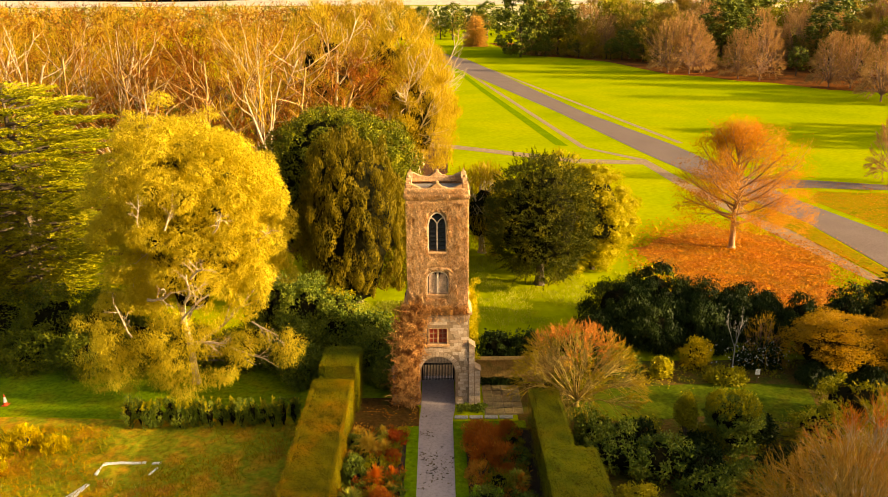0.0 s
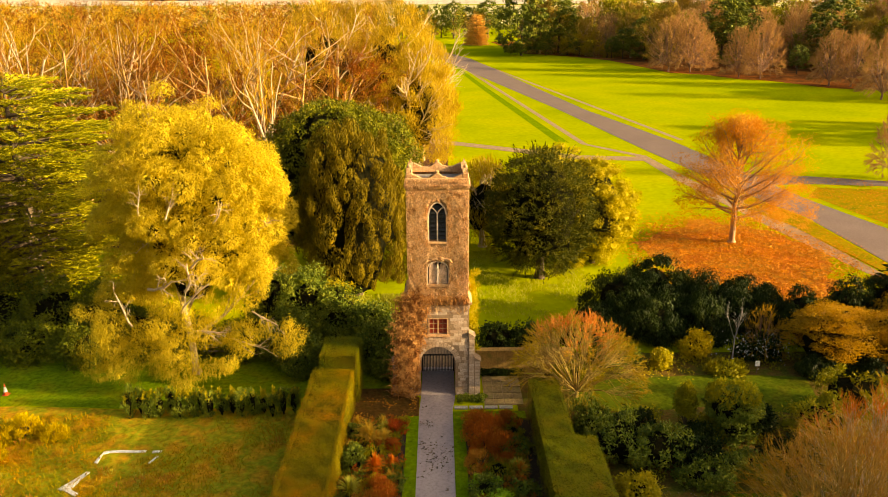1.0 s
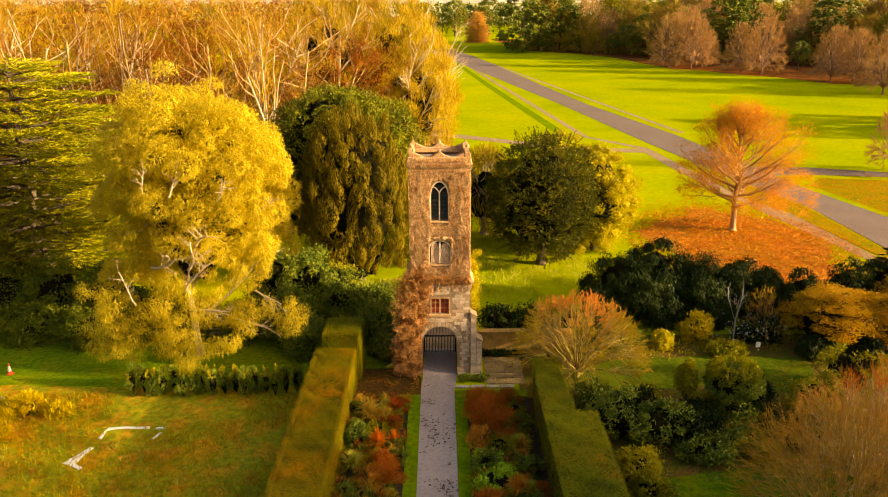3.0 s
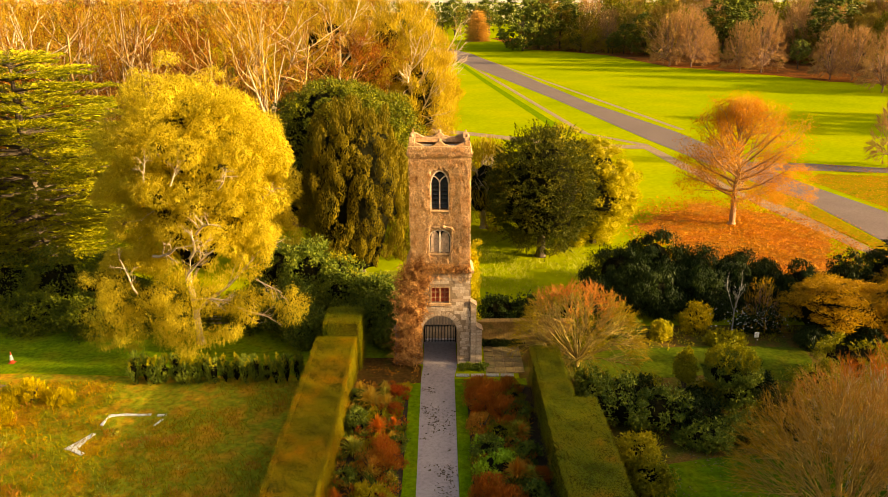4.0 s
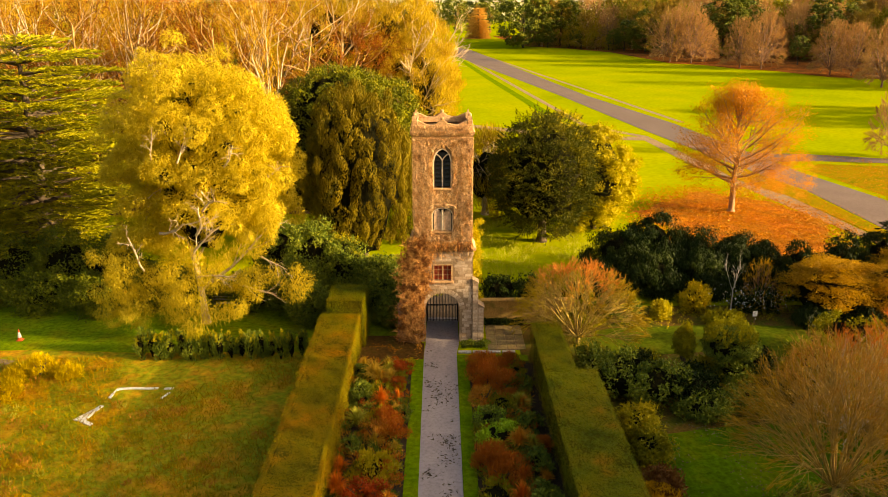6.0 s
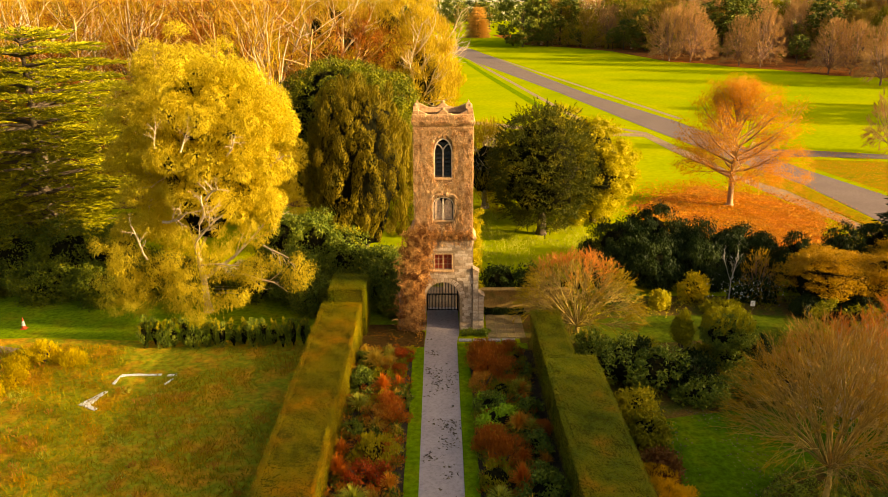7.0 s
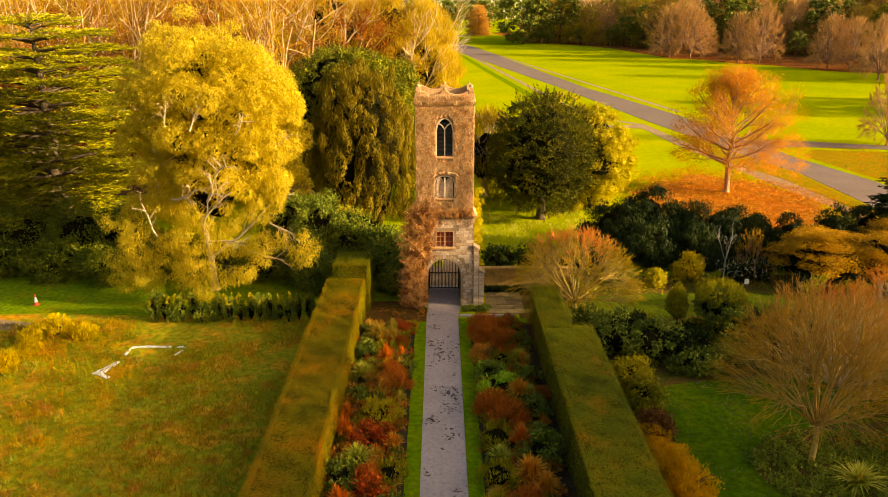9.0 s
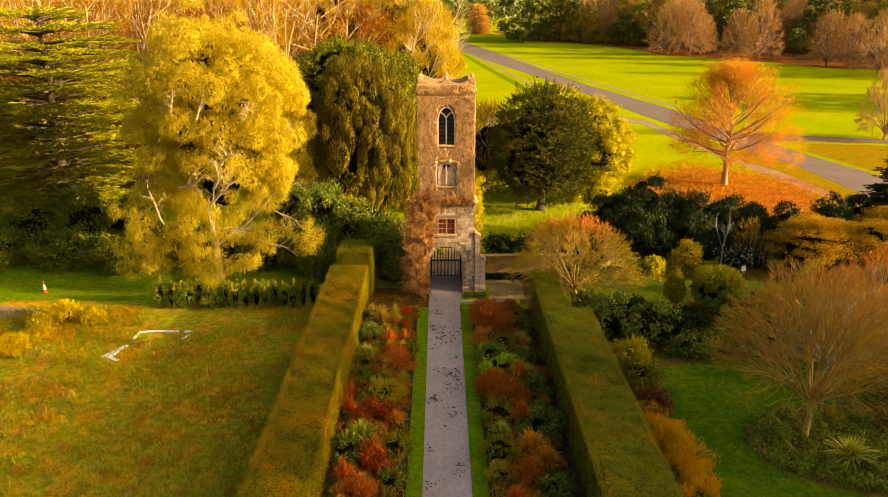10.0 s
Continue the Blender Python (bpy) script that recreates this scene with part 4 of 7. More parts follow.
def buttresses():
    """Stepped corner buttresses with sloping caps."""
    for s, x in ((1, LX1), (-1, LX0)):
        g = Geo()
        for out, z0, z1, y0, y1 in ((0.76, -0.1, 2.5, -0.10, 0.62), (0.38, 2.5, 4.2, -0.06, 0.6)):
            xa, xb = sorted((x, x + s * out))
            g.block(xa, xb, y0, y1, z0, z1, 0.015)
            inner = x + s * (0.38 if out > 0.5 else 0.0)
            v = [(x + s * (out + 0.05), y0 - 0.05, z1), (x + s * (out + 0.05), y1 + 0.05, z1), (inner, y1 + 0.05, z1 + 0.28), (inner, y0 - 0.05, z1 + 0.28), (inner, y0 - 0.05, z1), (inner, y1 + 0.05, z1)]
            g.add(v, [(0, 1, 2, 3), (0, 4, 5, 1), (2, 5, 4, 3)], [(0, 3, 4), (1, 5, 2)])
        g.put("buttress", M["mortar"], tower, "stepped stone corner buttress with sloping caps")


buttresses()


def gate():
    """Tall iron bar gate at the back of the passage."""
    gt = thing("iron_gate", (0, TD - 0.35, 0), "closed black iron bar gate inside the archway", "gate")
    g = Geo()
    c = arch_curve(-1.15, 1.06, 2.35, 3.44, False)
    pts = [(-1.12, 0, 0.05), *[(x, 0, z) for x, z in c], (1.03, 0, 0.05)]
    g.tube(pts, [0.04] * len(pts), 5)
    for z in (0.12, 1.25, 1.32, 2.3):
        g.tube([(-1.13, 0, z), (1.04, 0, z)], [0.028] * 2, 5)
    g.put("gate_frame", M["iron"], gt)
    n = 21
    for i in range(n):
        x = -1.08 + 2.08 * i / (n - 1)
        u = (x + 0.045) / 1.12
        top = 2.35 + 1.08 * math.sqrt(max(0.02, 1 - u * u)) if i % 2 == 0 else 1.3
        g = Geo()
        g.tube([(x, 0, 0.05), (x, 0, top)], [0.022, 0.022], 5)
        g.put("bar", M["iron"], gt)


gate()


def vines():
    """Bare creeper stems that climb all over the shaft."""
    rng = np.random.default_rng(21)
    def stems(n, x0, x1, z0, z1, y, rise, rad, out, holes):
        g = Geo()
        for _ in range(n):
            x, z = rng.uniform(x0, x1), rng.uniform(z0, z1)
            k = 5
            a = rng.normal(0, 0.22)
            pts = []
            yy = y - rng.uniform(0.01, out)
            for i in range(k):
                a += rng.normal(0, 0.3)
                x += math.sin(a) * rise / k
                z += math.cos(a) * rise / k
                yy += rng.normal(0, 0.02)
                pts.append((min(max(x, x0 - 0.05), x1 + 0.05), min(yy, y - 0.005), z))
            if any(a0 - 0.03 < px < a1 + 0.03 and b0 - 0.1 < pz < b1 for px, _, pz in pts for a0, a1, b0, b1 in holes) or pts[-1][2] > z1 + 0.3:
                continue
            g.tube(pts, np.linspace(rad, rad * 0.4, k), 3)
        return g
    holes = [(BELFRY[0], BELFRY[1], 10.45, 12.95), (BLIND[0], BLIND[1], 7.65, 9.2), (REDWIN[0], REDWIN[1], 4.2, 5.4)]
    stems(6800, TX0, TX1, 6.8, 13.5, 0.12, 0.6, 0.017, 0.11, holes).put("creeper", M["vine"], tower, "bare tan creeper stems clinging to the stone")
    g = stems(420, TX0 + 0.1, TX1, 5.6, 8.2, 0.06, 0.9, 0.02, 0.15, holes)
    g.put("creeper", M["vine"], tower)
    g = stems(420, TX0 - 0.1, TX1 + 0.05, 6.3, 6.85, -0.12, 0.6, 0.026, 0.2, [])
    g.put("creeper", M["vine_thick"], tower)
    stems(420, TX0 - 0.05, TX1 + 0.05, 13.75, 14.3, -0.08, 0.35, 0.012, 0.04, []).put("creeper", M["vine"], tower)
    # side facing the sun
    g = Geo()
    for _ in range(700):
        y, z = rng.uniform(0.2, TD - 0.2), rng.uniform(6.6, 13.2)
        a = rng.normal(0, 0.4)
        pts = []
        for i in range(6):
            a += rng.normal(0, 0.35)
            y += math.sin(a) * 0.18
            z += math.cos(a) * 0.18
            pts.append((TX1 + rng.uniform(0.01, 0.09), min(max(y, 0.1), TD - 0.1), min(z, 13.7)))
        g.tube(pts, np.linspace(0.02, 0.008, 6), 3)
    g.put("creeper", M["vine"], tower)
    # dense rusty tangle over the lower corner
    g = Geo()
    for _ in range(2300):
        h = rng.random() ** 0.75
        z = 0.1 + 6.6 * h
        wide = 1.05 - 0.25 * h
        x = -1.95 + rng.normal(0, 0.42) * wide + 0.35 * h
        if -1.15 < x < 1.08 and z < 3.7:
            x = -1.25 - abs(rng.normal(0, 0.35))
        x = max(x, -3.1 + 0.5 * h)
        y = -0.12 - abs(rng.normal(0, 0.22)) * (1.4 - h)
        a, b = rng.normal(0, 0.9), rng.normal(0, 0.35)
        pts = []
        for i in range(7):
            a += rng.normal(0, 0.55)
            b += rng.normal(0, 0.3)
            x += math.sin(a) * 0.13
            z += math.cos(a) * 0.14
            y = min(y + b * 0.05, -0.08)
            pts.append((x, y, max(z, 0.04)))
        if any(-1.1 < px < 1.05 and pz < 3.35 for px, _, pz in pts):
            continue
        if any(REDWIN[0] - 0.02 < px < REDWIN[1] and 4.3 < pz < 5.5 for px, _, pz in pts):
            continue
        g.tube(pts, np.linspace(rng.uniform(0.015, 0.04), 0.008, 7), 3)
    c = np.stack([rng.normal(-2.1, 0.4, 260), rng.uniform(-0.5, -0.1, 260), rng.uniform(0.2, 6.0, 260)], 1)
    c[:, 0] = np.where(c[:, 2] < 3.6, np.minimum(c[:, 0], -1.45), np.minimum(c[:, 0], -0.9))
    clumps(g, c, 0.22, 26, 0.12, 0.06, "any", rng)
    g.put("creeper_tangle", M["vine_thick"], tower, "dense rust-brown tangle of dead creeper")
    # green climber on the sunny back corner
    g = Geo()
    c = np.stack([rng.normal(2.15, 0.18, 60), rng.uniform(1.2, 3.6, 60), rng.uniform(2.4, 7.6, 60)], 1)
    clumps(g, c, 0.34, 55, 0.15, 0.1, "out", rng)
    g.put("ivy", M["gold"], tower, "yellow-green ivy on the sunny corner")


vines()


def low_plants_at_tower():
    rng = np.random.default_rng(5)
    th = thing("ivy_patch", (2.2, -0.6, 0), "low green ivy growing along the tower's foot", "plant")
    g = Geo()
    c = np.stack([rng.uniform(-0.9, 0.75, 40), rng.uniform(-0.45, 0.25, 40), rng.uniform(0.08, 0.22, 40)], 1)
    clumps(g, c, 0.2, 40, 0.11, 0.08, "out", rng)
    g.put("foliage", M["laurel"], th)
    th = thing("ivy_patch", (4.3, 2.7, 0), "dark ivy along the foot of the garden wall", "plant")
    g = Geo()
    c = np.stack([rng.uniform(-1.4, 1.4, 80), rng.normal(0, 0.1, 80), rng.uniform(0.08, 0.4, 80)], 1)
    clumps(g, c, 0.2, 40, 0.11, 0.08, "out", rng)
    g.put("foliage", M["deep"], th)


low_plants_at_tower()


def garden_wall():
    w = thing("garden_wall", (0, 3.0, 0), "low brown stone garden wall beside the tower", "wall", "", "structure")
    g = Geo()
    g.box(LX1 + 0.002, 9.2, 0.0, 0.45, -0.1, 1.62)
    g.put("wall_body", M["wallbrick"], w)
    for i in range(10):
        g = Geo()
        x = LX1 + 0.02 + i * 0.725
        g.block(x, x + 0.71, -0.06, 0.51, 1.62, 1.74, 0.02)
        g.put("coping_stone", M["wallbrick"], w)


garden_wall()

# ---- the large trees ----
def limbs_part(tree, mat, seed, height, rad, spec, tips, lean=(0, 0, 1), name="trunk", base=(0, 0, 0), thin=None):
    """Trunk and limbs as one part; thin: the geometry that takes the branches past the first limbs."""
    g = Geo()
    rng = np.random.default_rng(seed)
    p = np.array(base, float)
    grow([g, g, thin] if thin else g, p, lean, height, rad, 0, spec, rng, tips)
    # root flare
    g.tube([p + (0, 0, -0.15), p + (0, 0, 0.15), p + (0, 0, 0.6)], [rad * 1.7, rad * 1.35, rad * 1.02], 8)
    return g.put(name, mat, tree, "", True)


def lobe_leaves(g, centre, lobes, size, per, length, width, rng, droop=0.7, out=0.5, loose=0.12, tall=0.85, inner=0.8, jit=0.25, swing=0.3):
    """Billowing foliage: narrow leaves over the outsides of rounded lobes, none where a lobe is buried in another."""
    lobes, size = np.asarray(lobes, float), np.asarray(size, float)
    z = np.array([0, 0, 1.0])
    for i, (c, r) in enumerate(zip(lobes, size)):
        n = int(per * r * r)
        u = unit(rng, n)
        bumps = unit(rng, 14)
        swell = np.max(u @ bumps.T, axis=1)
        p = c + u * np.array([1, 1, tall]) * r * (0.66 + 0.42 * swell[:, None] ** 3 + loose * rng.normal(size=(n, 1)))
        keep = (u @ norm(c - centre)) > -0.45 + 0.2 * rng.normal(size=n)
        for k, (c2, r2) in enumerate(zip(lobes, size)):
            if k != i:
                keep &= np.linalg.norm((p - c2) / np.array([1, 1, tall]), axis=1) > r2 * inner
        p, u = p[keep], u[keep]
        p[:, 2] = np.maximum(p[:, 2], 0.15)
        d = out * u - droop * z + swing * rng.normal(size=p.shape)
        g.cards(p, d, length, width, rng, u + 0.25 * z, jit)


def eucalyptus():
    t = thing("eucalyptus_tree", (-16.8, 3.4), "tall spreading gum tree with golden drooping foliage", "tree")
    spec = dict(segs=5, wig=0.16, lift=[0.05, 0.1, 0.02, -0.05], kids=[7, 5, 3], start=[0.15, 0.3, 0.3], angle=[48, 45, 45], ratio=[0.36, 0.5, 0.45], thin=0.6, taper=0.45, sides=[8, 6, 5, 3])
    tips = []
    limbs_part(t, M["palebark"], 31, 15.0, 0.24, spec, tips)
    rng = np.random.default_rng(32)
    mid = np.array((1.0, -0.4, 10.2))
    g = Geo()
    # the billows that make up the crown: place and radius
    billows = [(-0.7, -1.8, 17.2, 2.0), (1.2, -1.2, 17.2, 1.6), (3.1, -1.6, 16.4, 1.9), (4.9, -1.6, 15.0, 1.9), (6.0, -1.8, 13.4, 1.5), (-2.6, -2.0, 14.4, 1.9), (0.4, -2.9, 14.4, 1.9),
               (2.5, -3.2, 14.0, 1.8), (4.5, -2.9, 13.2, 1.8), (-3.1, -1.8, 11.8, 1.7), (-0.5, -3.3, 11.8, 1.7), (1.5, -3.7, 11.5, 1.5), (3.6, -3.5, 11.5, 1.6), (5.3, -2.8, 11.0, 1.5),
               (-2.1, -2.7, 9.4, 1.5), (0.7, -3.8, 9.5, 1.4), (2.7, -3.8, 9.1, 1.4), (4.7, -3.0, 8.9, 1.5), (-3.7, -2.6, 7.0, 1.2), (-1.6, -3.2, 7.5, 1.3)]
    back = spiral(rng, 26, mid + (0, 1.6, 0.6), (4.2, 2.6, 5.8), -0.7, 0.1)
    billows = np.concatenate([billows, np.column_stack([back[back[:, 1] > 0.2], np.full((back[:, 1] > 0.2).sum(), 1.8)])])
    L, R = [], []
    for x, y, z, r in billows:
        c = np.array((x, y, z))
        k = int(7 + 5 * r)
        L.append(spiral(rng, k, c, (r * 0.7, r * 0.7, r * 0.62), -0.7, 0.35))
        R.append(rng.uniform(0.24, 0.54, k) * r)
    lobe_leaves(g, mid, np.concatenate(L), np.concatenate(R), 1500, 0.2, 0.05, rng, 0.45, 0.4, 0.1, inner=0.78, jit=0.3, swing=0.4)
    # loose sprays that break the outline and bridge the billows
    sp = spiral(rng, 62, mid + (0.2, -0.9, 1.2), (5.1, 3.3, 7.1), -0.75, 0.2)
    lobe_leaves(g, mid, sp[sp[:, 1] < 1.0], rng.uniform(0.3, 0.75, int((sp[:, 1] < 1.0).sum())), 1300, 0.2, 0.046, rng, 0.6, 0.3, 0.2, inner=0.6, swing=0.5)
    # the weeping lower sprays
    low = np.array([(-2.7, 5.9), (-3.8, 4.3), (-4.4, 2.7), (-5.1, 1.6), (-3.5, 1.6), (-2.4, 3.9), (-0.5, 6.2), (-0.7, 4.3), (-0.2, 2.7), (1.2, 5.1), (1.0, 3.1), (0.7, 2.2), (2.6, 6.2), (2.9, 4.3), (3.5, 2.9), (4.5, 5.4), (4.0, 3.9),
                    (5.5, 5.0), (6.8, 4.5), (7.5, 4.2), (2.3, 7.4), (-0.3, 7.9), (5.4, 7.0), (0.2, 6.8), (0.9, 6.2), (1.8, 5.6), (-1.5, 5.0), (3.6, 6.8), (0.3, 3.6), (-0.8, 2.4), (1.8, 2.6), (2.0, 4.4),
                    (-4.6, 5.2), (-4.0, 3.6), (-3.5, 4.6), (-5.0, 4.2), (-3.1, 3.1), (-4.4, 6.2), (-3.6, 5.6)])
    low = np.column_stack([low[:, 0], -3.4 - 0.6 * np.cos(low[:, 0] / 3.0) + rng.normal(0, 0.3, len(low)), low[:, 1]])
    low = np.concatenate([low, low + rng.normal(0, 0.5, low.shape)])
    lobe_leaves(g, mid, low, rng.uniform(0.45, 0.95, len(low)), 1300, 0.19, 0.038, rng, 0.9, 0.25, 0.2, inner=0.7, swing=0.45)
    g.put("crown", M["euc"], t)
    # a near-black blob puts shade into the gaps between the billows
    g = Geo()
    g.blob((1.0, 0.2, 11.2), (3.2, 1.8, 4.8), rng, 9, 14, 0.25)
    g.put("shade_core", M["core"], t, "near-black body standing for shade within the foliage", True)
    # bare pale limbs that show at the front of the crown
    fs = dict(spec, kids=[5, 4], sides=[6, 4, 3], lift=[0.02, 0.03, -0.02], ratio=[0.5, 0.5], angle=[42, 42], start=[0.2, 0.2])
    tp = []
    for p, d, L, r in (((1.0, -4.4, 6.4), (0.5, -0.3, 0.8), 3.4, 0.08), ((-0.8, -4.5, 8.0), (0.9, -0.5, 0.5), 2.6, 0.10), ((1.6, -5.0, 8.0), (0.7, -0.25, 0.7), 2.2, 0.10), ((-0.7, -4.7, 12.7), (0.1, -0.3, 1.0), 1.7, 0.06),
                       ((0.9, -4.9, 12.5), (0.5, -0.25, 0.9), 1.7, 0.06), ((3.2, -2.4, 3.8), (0.7, -0.5, -0.15), 3.0, 0.065), ((1.2, -4.2, 5.0), (0.8, -0.4, 0.1), 2.6, 0.07), ((5.4, -2.0, 10.8), (0.6, -0.5, 0.3), 2.0, 0.07),
                       ((2.2, -5.2, 9.6), (0.6, -0.3, 0.7), 2.4, 0.08), ((3.6, -4.7, 12.2), (0.7, -0.3, 0.6), 1.8, 0.06), ((5.2, -3.8, 6.2), (0.8, -0.4, -0.1), 2.2, 0.055), ((-2.2, -4.2, 5.4), (-0.3, -0.3, 0.8), 2.6, 0.065)):
        g = Geo()
        grow(g, p, d, L, r, 0, fs, rng, tp)
        g.put("limb", M["palebark"], t, "pale bare limb", True)


eucalyptus()


def cedar(name, loc, height, reach, seed, label, mat, tiers=13, leaf=0.26, per=70, base=1.5, twist=0.0, group="", round_top=False):
    t = thing(name, loc, label, "tree", group)
    rng = np.random.default_rng(seed)
    g, f = Geo(), Geo()
    g.tube([(0, 0, -0.1), (0, 0, 0.6), (0.1, 0, height * 0.5), (0, 0.1, height)], [reach * 0.085, reach * 0.065, reach * 0.04, 0.03], 8)
    P, D = [], []
    for i in range(tiers):
        u = i / (tiers - 1)
        z = base + (height - base) * u
        rr = reach * (1 - u) ** 0.62 * rng.uniform(0.88, 1.08) + 0.5
        if round_top:
            rr = reach * math.sin(math.pi * (0.17 + 0.79 * u)) ** 0.8 * rng.uniform(0.86, 1.1)
        n = int(8 + 9 * (1 - u))
        for j in range(n):
            a = 2 * math.pi * (j + rng.uniform(-0.3, 0.3)) / n + i * 1.3 + twist
            L = rr * rng.uniform(0.75, 1.12)
            d = np.array([math.cos(a), math.sin(a), 0.0])
            z1 = z - 0.5 + rng.uniform(-0.55, 0.55)
            pts = [np.array((0, 0, z1)) + d * L * s + np.array((0, 0, 0.9 * s - 0.85 * s * s)) * L * 0.12 for s in np.linspace(0, 1, 5)]
            g.tube(pts, np.linspace(0.05 + 0.013 * L, 0.02, 5), 4)
            m = max(3, int(L * 1.7))
            for s in np.linspace(0.25, 1.0, m):
                q = pts[0] + (pts[-1] - pts[0]) * s + np.array((0, 0, 0.12))
                side = np.array([-d[1], d[0], 0])
                for o in (-1.3, -0.5, 0.5, 1.3):
                    P.append(q + side * o * 0.25 + rng.normal(0, 0.12, 3))
                    D.append(norm(d + side * o * rng.uniform(0.5, 1.0) + np.array((0, 0, rng.normal(0.02, 0.12)))))
    g.put("trunk", M["bark"], t, "", True)
    sprays(f, np.array(P), np.array(D), leaf * 4.2, leaf * 0.75, per, leaf, leaf * 0.36, rng, 0.6, 0.14)
    f.put("crown", mat, t)
    return t


def plated_cedar(loc, seed, per):
    """A cedar of Lebanon: level plates of short needles on long spreading limbs, with dark gaps between them."""
    t = thing("cedar_tree", loc, "large cedar with flat tiers of yellow-green needles", "tree")
    rng = np.random.default_rng(seed)
    g, f = Geo(), Geo()
    g.tube([(0, 0, -0.1), (0, 0, 0.8), (0.2, 0, 9.0), (0, 0.1, 18.4)], [1.0, 0.75, 0.5, 0.08], 9)
    P, D = [], []
    for i in range(15):
        z = 3.0 + 1.12 * i
        wide = float(np.interp(z, (3, 8, 14, 17, 18.8), (6.6, 8.8, 8.2, 6.2, 3.2)))
        n = 8 if z > 16 else 10
        for j in range(n):
            a = 2 * math.pi * (j + rng.uniform(-0.3, 0.3)) / n + i * 1.7
            L = wide * rng.uniform(0.7, 1.12)
            d = np.array([math.cos(a), math.sin(a), 0.0])
            side = np.array([-d[1], d[0], 0])
            z1 = z + rng.uniform(-0.35, 0.35)
            pts = [np.array((0, 0, z1 - 0.5)) + d * L * s + np.array((0, 0, 1.1 * s - 0.75 * s * s)) for s in np.linspace(0, 1, 5)]
            g.tube(pts, np.linspace(0.06 + 0.014 * L, 0.02, 5), 4)
            for s in np.linspace(0.35, 1.0, max(3, int(L * 1.5))):
                x = min(s, 0.999) * 4
                q = pts[int(x)] + (pts[int(x) + 1] - pts[int(x)]) * (x - int(x))
                half = (0.35 + 1.25 * math.sin(math.pi * min(s, 0.95))) * rng.uniform(0.7, 1.2)
                for o in (-1.0, -0.55, -0.15, 0.3, 0.75):
                    P.append(q + side * o * half + (0, 0, 0.1) + rng.normal(0, 0.07, 3))
                    D.append(d + side * o * 0.8 + np.array((0, 0, rng.normal(0.12, 0.1))))
    g.put("trunk", M["bark"], t, "", True)
    sprays(f, np.array(P), np.array(D), 0.75, 0.14, per, 0.22, 0.075, rng, 0.6, 0.22)
    f.put("crown", M["cedar"], t)


plated_cedar((-33.2, 15.0), 41, 40)
cedar("cedar_tree", (-45.0, 22.0), 19.5, 9.0, 42, "large cedar with flat tiers of yellow-green needles", M["cedar"], 10, 0.42, 8)


def crown_tree(name, loc, label, centre, radii, mat, seed, n, per, leaf, wide, mode, trunk_r, bark="bark", low=-0.6, rough=0.18, size=(0.6, 1.1), squash=0.75, extra=(), core=0.76, stem=None, category="tree", group="", body=0.5):
    """A dense tree or big shrub: trunk and limbs, then a lumpy crown of many tufts."""
    t = thing(name, loc, label, category, group)
    rng = np.random.default_rng(seed)
    g = Geo()
    top = stem or centre[2]
    g.tube([(0, 0, -0.1), (0.02, 0, top * 0.35), (centre[0] * 0.5, centre[1] * 0.5, top)], [trunk_r * 1.4, trunk_r, trunk_r * 0.5], 8)
    for k in range(9):
        a = rng.uniform(0, 6.28)
        h = top * rng.uniform(0.25, 0.9)
        d = np.array([math.cos(a) * radii[0], math.sin(a) * radii[1], radii[2] * rng.uniform(0.1, 0.8)]) * 0.7
        p0 = np.array((0, 0, h))
        g.tube([p0, p0 + d * 0.4 + (0, 0, 0.3), p0 + d], [trunk_r * 0.45, trunk_r * 0.3, 0.03], 5)
    g.put("trunk", M[bark], t, "", True)
    # the crown's inner shade is a near-black body
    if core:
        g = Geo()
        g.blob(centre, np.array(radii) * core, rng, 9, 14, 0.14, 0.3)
        g.put("shade_core", M["core"], t, "near-black body standing for shade inside the crown", True)
    f = Geo()
    C = [dome(rng, n, centre, radii, low, rough, 0.06)]
    for c2, r2, n2 in extra:
        C.append(dome(rng, n2, c2, r2, -0.5, rough, 0.06))
    C = np.concatenate(C)
    C = C[C[:, 2] > 0.15]
    clumps(f, C, rng.uniform(*size, len(C)), per, leaf, wide, mode, rng, squash, 0.15, None, body)
    f.put("crown", M[mat] if isinstance(mat, str) else mat, t)
    return t


